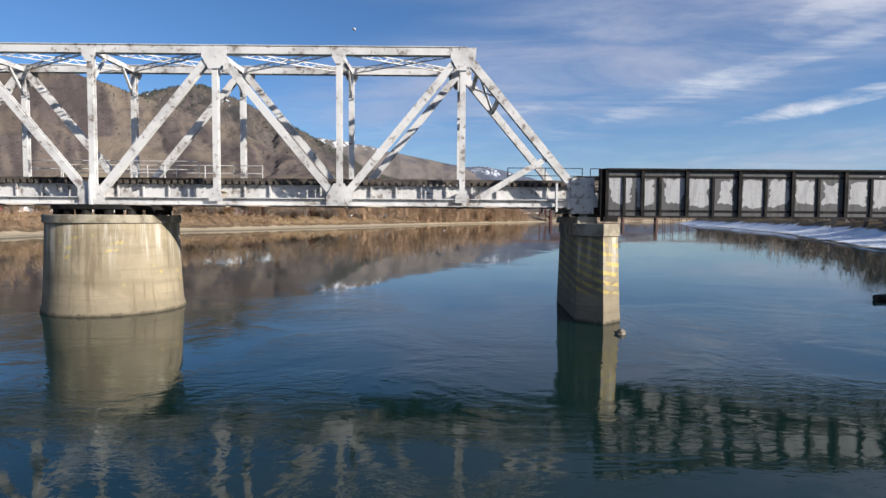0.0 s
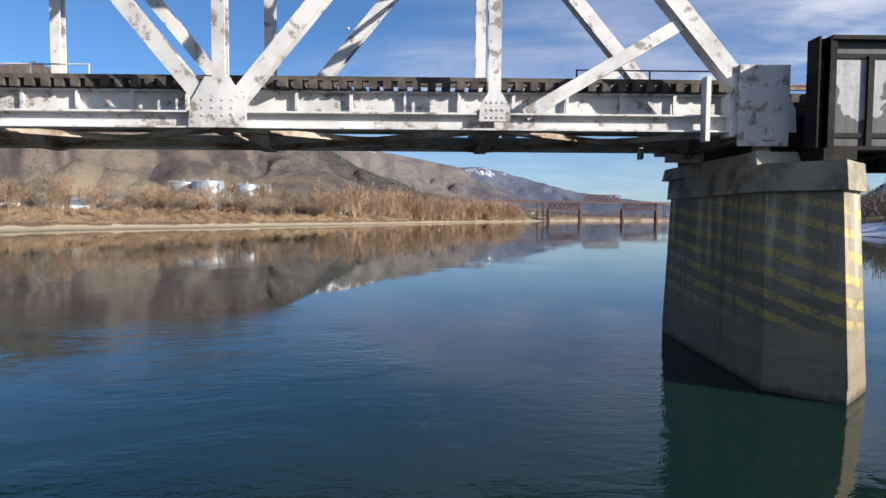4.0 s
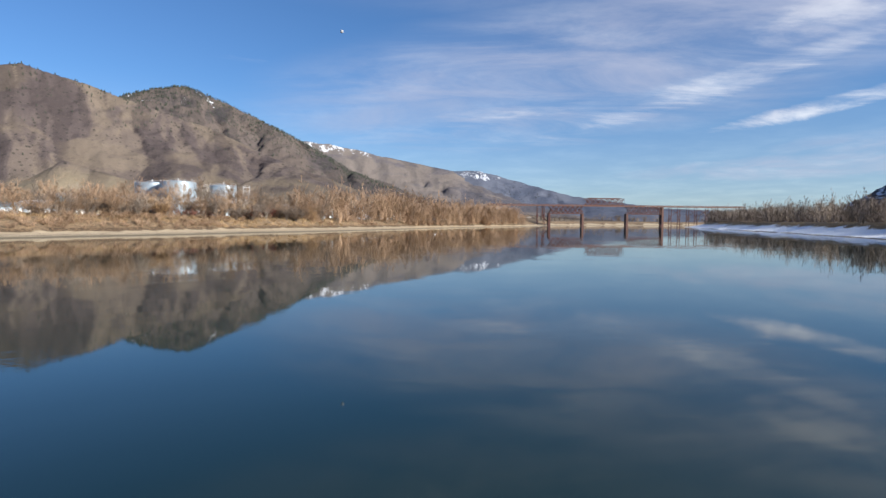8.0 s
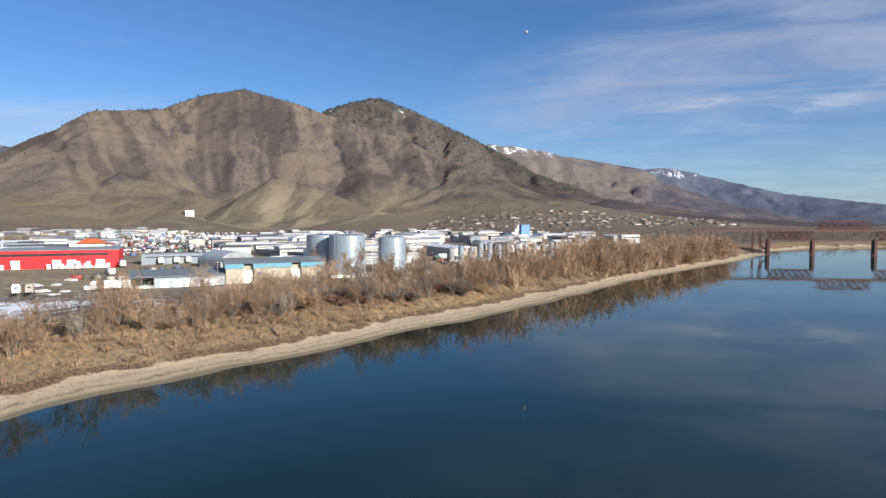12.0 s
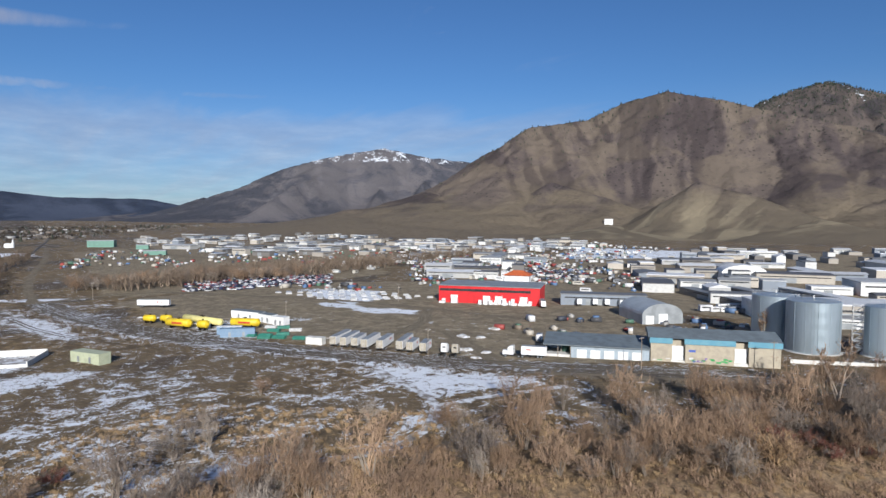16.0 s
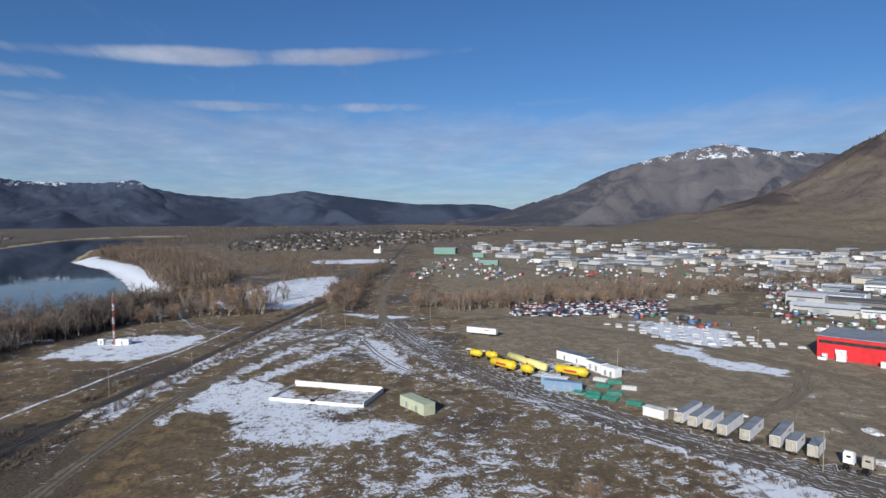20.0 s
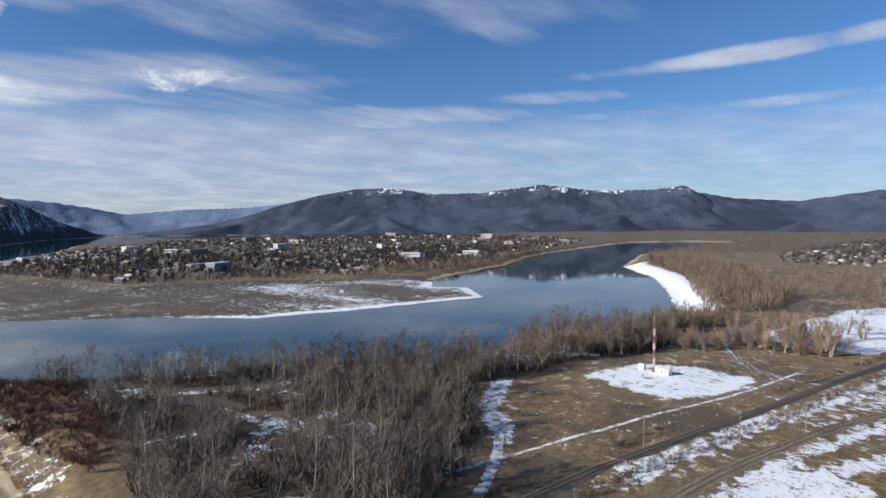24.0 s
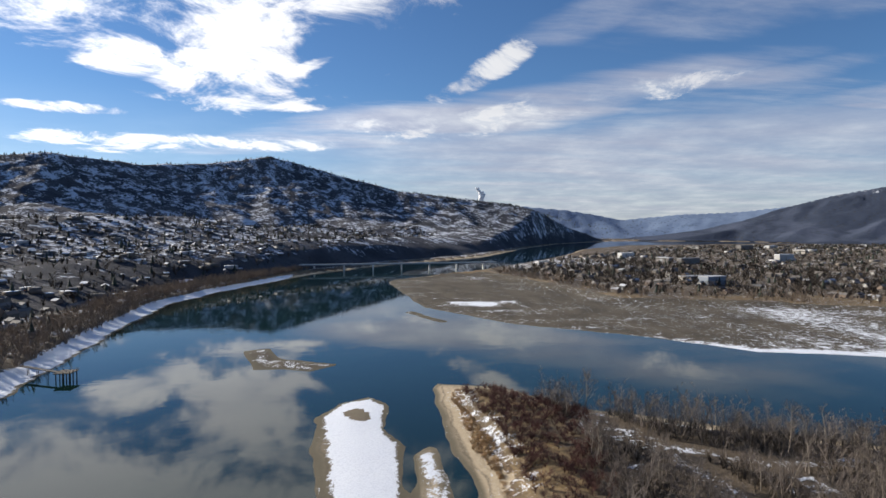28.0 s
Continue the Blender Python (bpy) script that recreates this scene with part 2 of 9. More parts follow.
def worn(name, c1, c2, scale=1.5, rough=0.75, metal=0.0, lo=0.4, hi=0.65, fine=12.0, stretch=None, bump=0.15):
    """A weathered surface of two tones with fine grain."""
    k = Mat(name, rough, metal)
    big = k.step(k.noise(scale, 5, 0.6, stretch), lo, hi)
    grain = k.noise(fine, 4, 0.6)
    base = k.mix(big, c1, c2)
    dark = tuple(v * 0.72 for v in c1)
    k.colour(k.mix(k.math("MULTIPLY", k.step(grain, 0.5, 0.75), 0.5), base, dark))
    if bump:
        k.bump(grain, bump, 0.02)
    return k.m


def varied(name, tones, rough=0.8, scale=0.6):
    """Tone differs from one object to the next."""
    k = Mat(name, rough)
    n = k.node("ShaderNodeValToRGB")
    n.color_ramp.interpolation = "CONSTANT"
    n.color_ramp.elements[0].color = (*tones[0], 1)
    n.color_ramp.elements[1].position = 1 / len(tones)
    n.color_ramp.elements[1].color = (*tones[1], 1)
    for i, c in enumerate(tones[2:]):
        e = n.color_ramp.elements.new((i + 2) / len(tones))
        e.color = (*c, 1)
    k.link(k.rand(), n.inputs[0])
    g = k.step(k.noise(scale, 5, 0.6), 0.45, 0.75)
    k.colour(k.mix(k.math("MULTIPLY", g, 0.35), n.outputs[0], (0.16, 0.14, 0.12)))
    return k.m


def islands(name, tones, rough=0.8):
    """Tone differs from one loose piece of a mesh to the next."""
    k = Mat(name, rough)
    n = k.node("ShaderNodeValToRGB")
    n.color_ramp.interpolation = "CONSTANT"
    n.color_ramp.elements[0].color = (*tones[0], 1)
    n.color_ramp.elements[1].position = 1 / len(tones)
    n.color_ramp.elements[1].color = (*tones[1], 1)
    for i, c in enumerate(tones[2:]):
        e = n.color_ramp.elements.new((i + 2) / len(tones))
        e.color = (*c, 1)
    k.link(k.island(), n.inputs[0])
    k.colour(n.outputs[0])
    return k.m


def ground_material():
    k = Mat("dry_valley_ground", 0.95, spec=0.2)
    snow, sand, dirt, brush, mud, straw = (k.attr(a) for a in ("snow", "sand", "dirt", "brush", "mud", "straw"))
    large = k.noise(0.018, 5, 0.6)
    mid = k.noise(0.16, 5, 0.62, warp=0.6)
    fine = k.noise(1.4, 5, 0.7)
    grain = k.noise(7.0, 4, 0.7)
    grass = k.mix(k.step(mid, 0.36, 0.66), (0.115, 0.085, 0.052), (0.275, 0.188, 0.090))
    grass = k.mix(k.step(large, 0.42, 0.62), grass, k.mix(k.step(fine, 0.4, 0.65), (0.135, 0.102, 0.064), (0.25, 0.180, 0.100)))
    grass = k.mix(k.step(fine, 0.50, 0.72), grass, (0.105, 0.08, 0.056))
    tuft = k.noise(0.55, 6, 0.7, warp=0.6)
    grass = k.mix(k.math("MULTIPLY", k.step(tuft, 0.52, 0.66), 0.75), grass, (0.075, 0.06, 0.044))
    grass = k.mix(k.math("MULTIPLY", k.step(tuft, 0.44, 0.32), 0.7), grass, (0.31, 0.24, 0.15))
    scrub = k.mix(k.step(fine, 0.35, 0.65), (0.062, 0.05, 0.038), (0.15, 0.115, 0.08))
    c = k.mix(k.step(k.math("ADD", brush, k.math("MULTIPLY", k.math("SUBTRACT", mid, 0.5), 0.8)), 0.35, 0.65), grass, scrub)
    bleached = k.mix(k.step(fine, 0.38, 0.66), (0.31, 0.218, 0.130), (0.155, 0.108, 0.068))
    bleached = k.mix(k.step(tuft, 0.48, 0.62), bleached, (0.125, 0.092, 0.062))
    c = k.mix(k.math("MULTIPLY", k.step(k.math("ADD", straw, k.math("MULTIPLY", k.math("SUBTRACT", mid, 0.5), 0.6)), 0.3, 0.65), 0.9), c, bleached)
    gravel = k.mix(k.step(mid, 0.35, 0.68), (0.20, 0.162, 0.108), (0.33, 0.268, 0.178))
    gravel = k.mix(k.step(tuft, 0.5, 0.68), gravel, (0.12, 0.10, 0.078))
    gravel = k.mix(k.step(grain, 0.55, 0.8), gravel, (0.10, 0.086, 0.07))
    c = k.mix(k.step(k.math("ADD", dirt, k.math("MULTIPLY", k.math("SUBTRACT", mid, 0.5), 0.7)), 0.35, 0.62), c, gravel)
    beach = k.mix(k.step(k.noise(0.5, 6, 0.65, warp=0.8), 0.35, 0.7), (0.40, 0.32, 0.215), (0.48, 0.395, 0.275))
    beach = k.mix(k.step(fine, 0.5, 0.8), beach, (0.25, 0.2, 0.14))
    off = k.attr("shore")
    wave = k.math("ADD", off, k.math("MULTIPLY", k.math("SUBTRACT", k.noise(0.11, 4, 0.6), 0.5), 5.0))
    strand = k.math("MULTIPLY", k.step(wave, 3.6, 4.4), k.step(wave, 5.6, 4.8))
    beach = k.mix(k.math("MULTIPLY", strand, k.math("MULTIPLY", k.step(fine, 0.38, 0.55), 0.75)), beach, (0.15, 0.12, 0.085))
    upper = k.math("MULTIPLY", k.step(wave, 7.6, 8.2), k.step(wave, 9.2, 8.6))
    beach = k.mix(k.math("MULTIPLY", upper, k.math("MULTIPLY", k.step(fine, 0.45, 0.6), 0.6)), beach, (0.17, 0.13, 0.09))
    c = k.mix(k.step(k.math("ADD", sand, k.math("MULTIPLY", k.math("SUBTRACT", mid, 0.5), 0.35)), 0.4, 0.6), c, beach)
    silt = k.mix(k.step(k.noise(0.05, 6, 0.65, (1.0, 0.35, 1.0), warp=0.7), 0.38, 0.62), (0.100, 0.083, 0.060), (0.052, 0.045, 0.035))
    silt = k.mix(k.step(fine, 0.45, 0.7), silt, (0.118, 0.099, 0.072))
    # Bare soil along the bank edge, darkened to draw the shade under its lip.
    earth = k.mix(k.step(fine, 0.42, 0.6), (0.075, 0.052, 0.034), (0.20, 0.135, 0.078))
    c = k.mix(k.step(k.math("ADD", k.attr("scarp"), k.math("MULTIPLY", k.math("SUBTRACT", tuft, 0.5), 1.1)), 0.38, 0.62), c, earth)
    c = k.mix(k.step(mud, 0.4, 0.6), c, silt)
    # darker wet rim close to the water line
    z = k.node("ShaderNodeSeparateXYZ")
    k.link(k.pos(), z.inputs[0])
    wet = k.step(k.math("ADD", z.outputs[2], k.math("MULTIPLY", k.math("SUBTRACT", fine, 0.5), 0.12)), 0.34, 0.12)
    c = k.mix(k.math("MULTIPLY", wet, 0.75), c, (0.105, 0.092, 0.062))
    patch = k.noise(0.16, 8, 0.72, warp=0.9)
    fleck = k.math("ADD", k.math("MULTIPLY", patch, 0.46), k.math("ADD", k.math("MULTIPLY", fine, 0.30), k.math("MULTIPLY", k.noise(0.42, 6, 0.7, (1.0, 0.55, 1.0), warp=0.5), 0.24)))
    lie = k.step(k.math("ADD", snow, k.math("MULTIPLY", k.math("SUBTRACT", fleck, 0.5), 2.6)), 0.55, 0.65)
    c = k.mix(lie, c, k.mix(k.step(fine, 0.4, 0.7), (0.80, 0.83, 0.87), (0.66, 0.69, 0.74)))
    k.colour(c)
    k.bump(k.math("ADD", k.math("MULTIPLY", fine, 0.6), k.math("MULTIPLY", grain, 0.4)), 0.55, 0.5)
    return k.m


def mountain_material(name, low, mid_c, dark, snow_amount=0.0, snow_from=9999, grain=1.0, foot=None, foot_to=0, dotted=0.7, rilled=1.0):
    k = Mat(name, 0.95, spec=0.15)
    rill, face = k.attr("rill"), k.attr("face")
    big = k.noise(0.0045 * grain, 7, 0.62, warp=1.0)
    med = k.noise(0.016 * grain, 6, 0.65, (1, 1, 0.35))
    fine = k.noise(0.07 * grain, 6, 0.72)
    grit = k.noise(0.22 * grain, 4, 0.7)
    field = k.math("ADD", k.math("MULTIPLY", face, 0.3), k.math("MULTIPLY", big, 0.7))
    c = k.mix(k.step(field, 0.44, 0.54), low, mid_c)
    c = k.mix(k.math("MULTIPLY", k.step(k.math("ADD", k.math("MULTIPLY", face, 0.35), k.math("ADD", k.math("MULTIPLY", big, 0.4), k.math("MULTIPLY", med, 0.25))), 0.47, 0.57), 0.8), c, dark)
    # scree runs and bare flutes down the slope
    c = k.mix(k.math("MULTIPLY", k.step(rill, 0.50, 0.64), 0.55 * rilled), c, tuple(v * 0.66 for v in dark))
    c = k.mix(k.math("MULTIPLY", k.step(rill, 0.44, 0.30), 0.42 * rilled), c, tuple(min(v * 1.32, 0.5) for v in low))
    c = k.mix(k.math("MULTIPLY", k.step(fine, 0.52, 0.76), 0.55), c, tuple(v * 0.6 for v in dark))
    c = k.mix(k.math("MULTIPLY", k.step(grit, 0.45, 0.28), 0.30), c, tuple(min(v * 1.4, 0.5) for v in low))
    # single shrubs
    shrub = k.node("ShaderNodeTexVoronoi")
    shrub.inputs["Scale"].default_value = 0.052 * grain
    k.link(k.pos(), shrub.inputs["Vector"])
    dots = k.math("MULTIPLY", k.step(shrub.outputs["Distance"], 0.27, 0.17), k.step(k.math("ADD", k.math("MULTIPLY", face, 0.5), k.math("MULTIPLY", big, 0.5)), 0.42, 0.54))
    c = k.mix(k.math("MULTIPLY", dots, dotted), c, (0.030, 0.030, 0.026))
    z = k.node("ShaderNodeSeparateXYZ")
    k.link(k.pos(), z.inputs[0])
    if foot:
        # dry grass round the foot, pale eroded silt on the front spur
        low_down = k.step(k.math("ADD", z.outputs[2], k.math("MULTIPLY", k.math("SUBTRACT", field, 0.5), 380.0)), foot_to, foot_to * 0.35)
        tan = k.mix(k.step(fine, 0.45, 0.7), foot, tuple(v * 0.68 for v in foot))
        c = k.mix(k.math("MULTIPLY", low_down, 0.8), c, tan)
        silt = k.mix(k.step(rill, 0.42, 0.56), (0.29, 0.245, 0.165), (0.155, 0.128, 0.092))
        c = k.mix(k.math("MULTIPLY", k.math("MULTIPLY", k.attr("front"), k.step(z.outputs[2], 150, 60)), 0.6), c, silt)
    if snow_amount:
        hi = k.step(z.outputs[2], snow_from, snow_from + 160)
        s = k.math("ADD", k.math("MULTIPLY", med, 0.55), k.math("MULTIPLY", fine, 0.45))
        lie = k.step(k.math("ADD", s, k.math("MULTIPLY", k.math("SUBTRACT", hi, 1.0), 0.6)), 0.64 - snow_amount * 0.22, 0.70 - snow_amount * 0.2)
        c = k.mix(k.math("MULTIPLY", lie, 0.9), c, (0.72, 0.76, 0.82))
    k.colour(c)
    k.bump(k.math("ADD", k.math("MULTIPLY", rill, 0.6 * rilled), k.math("ADD", k.math("MULTIPLY", med, 0.4), k.math("MULTIPLY", fine, 0.6))), 0.8, 10.0)
    return k.m


def water_material():
    k = Mat("calm_river_water", 0.03, spec=0.5)
    k.b.inputs["IOR"].default_value = 1.333
    deep = k.noise(0.012, 3, 0.5)
    k.colour(k.mix(k.step(deep, 0.35, 0.7), (0.0046, 0.0170, 0.0145), (0.0066, 0.0230, 0.0185)))
    swirl = k.noise(0.05, 3, 0.5, warp=1.2)
    ripple = k.noise(1.3, 4, 0.6, (0.55, 1.0, 1.0), warp=0.8)
    small = k.noise(4.5, 3, 0.55, (0.6, 1.0, 1.0), warp=0.5)
    # ruffled below the near bridge, where the current breaks round the piers
    at = k.node("ShaderNodeSeparateXYZ")
    k.link(k.pos(), at.inputs[0])
    near = k.math("MULTIPLY", k.step(at.outputs[1], 4, 26), k.step(at.outputs[1], 60, 42))
    lively = k.math("ADD", k.math("MULTIPLY", k.step(swirl, 0.54, 0.70), 0.30), k.math("MULTIPLY", near, k.math("ADD", k.math("MULTIPLY", k.step(k.noise(0.12, 4, 0.6, warp=1.0), 0.40, 0.62), 0.9), 0.12)))
    waves = k.math("MULTIPLY", lively, k.math("ADD", k.math("MULTIPLY", ripple, 0.10), k.math("MULTIPLY", small, 0.045)))
    h = k.math("ADD", k.math("MULTIPLY", swirl, 0.09), waves)
    k.bump(h, 0.2, 1.0)
    return k.m


def concrete_pier_material(name, c1, c2, slant, share_of_paint):
    """Old river concrete: pale where rain washes it, brown runs, pour lines, a wet foot and scraps of yellow paint."""
    k = Mat(name, 0.9, spec=0.25)
    big = k.noise(0.45, 6, 0.62, warp=0.5)
    run = k.noise(1.3, 6, 0.65, (1.8, 1.8, 0.10))
    pour = k.noise(1.6, 4, 0.6, (0.10, 0.10, 1.5))
    fine = k.noise(14, 4, 0.7)
    pit = k.noise(45, 3, 0.7)
    z = k.node("ShaderNodeSeparateXYZ")
    k.link(k.pos(), z.inputs[0])
    c = k.mix(k.step(big, 0.36, 0.64), c1, c2)
    c = k.mix(k.math("MULTIPLY", k.step(pour, 0.50, 0.62), 0.40), c, tuple(v * 0.62 for v in c1))
    washed = k.math("MULTIPLY", k.step(run, 0.50, 0.34), k.step(k.math("ADD", z.outputs[2], k.math("MULTIPLY", big, 4.0)), 4.2, 6.6))
    c = k.mix(k.math("MULTIPLY", washed, 0.75), c, (0.50, 0.47, 0.41))
    c = k.mix(k.math("MULTIPLY", k.step(run, 0.53, 0.66), 0.62), c, (0.125, 0.095, 0.062))
    c = k.mix(k.math("MULTIPLY", k.step(fine, 0.5, 0.8), 0.35), c, (0.19, 0.16, 0.12))
    rust = k.math("MULTIPLY", k.step(k.noise(0.9, 5, 0.6, (2.0, 2.0, 0.25)), 0.60, 0.70), k.step(z.outputs[2], 4.2, 5.4))
    c = k.mix(k.math("MULTIPLY", rust, 0.65), c, (0.20, 0.095, 0.04))
    turn = k.node("ShaderNodeMapping")
    turn.inputs["Rotation"].default_value = (radians(slant * 0.4), radians(slant), 0)
    k.link(k.pos(), turn.inputs[0])
    w = k.node("ShaderNodeTexWave")
    w.wave_type, w.bands_direction = "BANDS", "Z"
    w.inputs["Scale"].default_value, w.inputs["Distortion"].default_value, w.inputs["Detail"].default_value = 0.62, 2.4, 3
    w.inputs["Detail Scale"].default_value = 0.5
    k.link(turn.outputs[0], w.inputs["Vector"])
    zone = k.math("MULTIPLY", k.step(z.outputs[2], 1.2, 2.0), k.step(z.outputs[2], 5.0, 4.6))
    zone = k.math("MULTIPLY", zone, k.step(k.noise(0.6, 4, 0.6, warp=1.0), 0.60 - 0.2 * share_of_paint, 0.66 - 0.2 * share_of_paint))
    worn_off = k.step(k.math("ADD", k.math("MULTIPLY", fine, 0.5), k.math("MULTIPLY", run, 0.5)), 0.60, 0.42)
    yellow = k.math("MULTIPLY", k.math("MULTIPLY", zone, k.step(w.outputs["Fac"], 0.58, 0.72)), worn_off)
    c = k.mix(k.math("MULTIPLY", yellow, 0.72), c, (0.52, 0.40, 0.09))
    # crumbled, wet foot near the water
    foot = k.math("ADD", z.outputs[2], k.math("MULTIPLY", run, 0.5))
    c = k.mix(k.math("MULTIPLY", k.step(foot, 1.25, 0.85), 0.45), c, (0.15, 0.125, 0.09))
    c = k.mix(k.math("MULTIPLY", k.step(foot, 0.46, 0.28), 0.85), c, (0.06, 0.05, 0.035))
    k.colour(c)
    k.bump(k.math("ADD", k.math("MULTIPLY", pit, 0.25), k.math("ADD", k.math("MULTIPLY", fine, 0.5), k.math("ADD", big, pour))), 0.45, 0.04)
    return k.m


def peeling_white():
    """White bridge paint flaking to rust."""
    k = Mat("flaking_white_bridge_paint", 0.6)
    big = k.noise(0.55, 5, 0.6)
    flake = k.noise(2.6, 7, 0.68, (1.0, 1.0, 1.0))
    fine = k.noise(17, 4, 0.7)
    c = k.mix(k.step(big, 0.4, 0.68), (0.60, 0.59, 0.58), (0.41, 0.40, 0.395))
    bare = k.step(k.math("ADD", k.math("MULTIPLY", flake, 0.7), k.math("MULTIPLY", big, 0.3)), 0.535, 0.60)
    c = k.mix(k.math("MULTIPLY", bare, 0.85), c, k.mix(k.step(fine, 0.4, 0.6), (0.10, 0.075, 0.06), (0.24, 0.19, 0.15)))
    c = k.mix(k.math("MULTIPLY", k.step(fine, 0.55, 0.8), 0.3), c, (0.34, 0.3, 0.26))
    k.colour(c)
    k.bump(flake, 0.25, 0.01)
    return k.m


def girder_panel():
    """Dark grey girder web, each bay with a pale bare field of ragged outline."""
    k = Mat("weathered_grey_girder_plate", 0.7, spec=0.3)
    p = k.node("ShaderNodeSeparateXYZ")
    k.link(k.pos(), p.inputs[0])
    rag = k.math("MULTIPLY", k.math("SUBTRACT", k.noise(2.4, 5, 0.6), 0.5), 0.75)
    own = k.math("MULTIPLY", k.math("SUBTRACT", k.noise(0.55, 2, 0.5), 0.5), 0.9)
    u = k.math("FRACT", k.math("DIVIDE", k.math("SUBTRACT", p.outputs[0], 11.71), 1.55), 0.0)
    side = k.math("SUBTRACT", 0.5, k.math("ABSOLUTE", k.math("SUBTRACT", u, 0.5), 0.0))
    high = k.math("SUBTRACT", 0.98, k.math("ABSOLUTE", k.math("SUBTRACT", p.outputs[2], 7.50), 0.0))
    edge = k.math("MINIMUM", k.math("MULTIPLY", side, 1.6), high)
    field = k.step(k.math("ADD", edge, k.math("ADD", rag, own)), 0.24, 0.27)
    fine = k.noise(9, 4, 0.6)
    streak = k.noise(1.5, 4, 0.6, (3.0, 3.0, 0.4))
    pale = k.mix(k.step(streak, 0.4, 0.7), (0.36, 0.36, 0.37), (0.27, 0.27, 0.28))
    c = k.mix(field, k.mix(k.step(streak, 0.45, 0.65), (0.085, 0.085, 0.088), (0.06, 0.06, 0.062)), pale)
    c = k.mix(k.math("MULTIPLY", k.step(fine, 0.5, 0.75), 0.35), c, (0.06, 0.06, 0.06))
    k.colour(c)
    return k.m


def twig(name, c1, c2):
    k = Mat(name, 0.9, spec=0.1)
    r = k.rand()
    stand = k.step(k.noise(0.075, 3, 0.6), 0.36, 0.64)
    c = k.mix(k.math("ADD", k.math("MULTIPLY", r, 0.45), k.math("MULTIPLY", stand, 0.55)), tuple(v * 0.8 for v in c1), tuple(min(v * 1.08, 0.6) for v in c2))
    c = k.mix(k.math("MULTIPLY", k.island(), 0.4), c, tuple(v * 0.6 for v in c1))
    k.colour(c)
    return k.m


def rutted_material(name, earth, pale, snow, share_of_snow):
    """Earth and trodden snow drawn out along the way by wheels."""
    k = Mat(name, 0.92, spec=0.2)
    lay = k.node("ShaderNodeCombineXYZ")
    k.link(k.attr("along"), lay.inputs[0])
    k.link(k.attr("across"), lay.inputs[1])
    long = k.noise(1.0, 5, 0.6, (0.018, 0.75, 1.0), lay.outputs[0], 0.3)
    thin = k.noise(1.0, 4, 0.65, (0.05, 2.6, 1.0), lay.outputs[0], 0.2)
    rough = k.noise(0.5, 6, 0.7)
    grain = k.noise(6.0, 3, 0.7)
    c = k.mix(k.step(thin, 0.38, 0.62), earth, pale)
    white = k.math("ADD", k.math("MULTIPLY", long, 0.45), k.math("ADD", k.math("MULTIPLY", thin, 0.30), k.math("MULTIPLY", rough, 0.25)))
    c = k.mix(k.step(white, 0.62 - share_of_snow * 0.2, 0.67 - share_of_snow * 0.2), c, snow)
    k.colour(c)
    k.bump(k.math("ADD", thin, k.math("MULTIPLY", grain, 0.4)), 0.5, 0.25)
    return k.m


M_GROUND = ground_material()
M_WATER = water_material()
M_WHITE_STEEL = peeling_white()
M_DARK_STEEL = worn("sooty_black_bridge_steel", (0.010, 0.010, 0.010), (0.028, 0.024, 0.022), 1.2, 0.75)
M_DARK_STEEL.node_tree.nodes["Principled BSDF"].inputs["Specular IOR Level"].default_value = 0.12
M_RUST_STEEL = worn("stained_cream_floor_steel", (0.36, 0.31, 0.25), (0.16, 0.10, 0.06), 0.9, 0.75, lo=0.45, hi=0.62)
M_PANEL = girder_panel()
M_PIER = concrete_pier_material("buff_river_pier_concrete", (0.30, 0.25, 0.172), (0.225, 0.186, 0.125), 8, 0.15)
M_PIER_STRIPED = concrete_pier_material("striped_river_pier_concrete", (0.19, 0.16, 0.112), (0.25, 0.212, 0.152), -16, 1.0)
M_PIER_CAP = worn("pale_pier_cap_concrete", (0.31, 0.275, 0.21), (0.14, 0.115, 0.08), 1.1, 0.9, bump=0.5)
M_TIE = worn("creosoted_bridge_timber", (0.045, 0.036, 0.03), (0.10, 0.085, 0.07), 2.0, 0.9)
M_RAIL = worn("rusty_rail_steel", (0.09, 0.055, 0.04), (0.2, 0.17, 0.15), 2.0, 0.5, 0.6)
M_PIPE = worn("galvanised_handrail_pipe", (0.58, 0.58, 0.57), (0.4, 0.39, 0.38), 2.0, 0.6, 0.0)
M_BALLAST = worn("dark_rail_ballast", (0.055, 0.05, 0.046), (0.10, 0.09, 0.08), 0.4, 0.95, fine=9, bump=0.6)
M_RED_WOOD = worn("red_brown_timber_truss", (0.10, 0.036, 0.03), (0.055, 0.03, 0.026), 0.4, 0.85)
M_DECK_WOOD = worn("weathered_bridge_deck_edge", (0.15, 0.075, 0.058), (0.10, 0.06, 0.05), 0.5, 0.85)
M_BARK = twig("grey_brown_bark", (0.22, 0.185, 0.15), (0.34, 0.295, 0.245))
M_TWIG = twig("bare_cottonwood_twigs", (0.29, 0.195, 0.13), (0.43, 0.30, 0.20))
M_TWIG_GREY = twig("bare_grey_wood_twigs", (0.17, 0.138, 0.115), (0.32, 0.262, 0.215))
M_TWIG_DARK = twig("dark_brush_twigs", (0.105, 0.082, 0.062), (0.21, 0.165, 0.12))
M_TWIG_FAR = twig("grey_buff_far_twigs", (0.17, 0.13, 0.098), (0.28, 0.215, 0.16))
M_TWIG_WOOD = twig("dark_woodland_twigs", (0.092, 0.076, 0.066), (0.225, 0.188, 0.160))
M_TWIG_TOWN = twig("dusky_garden_twigs", (0.046, 0.039, 0.033), (0.098, 0.080, 0.064))
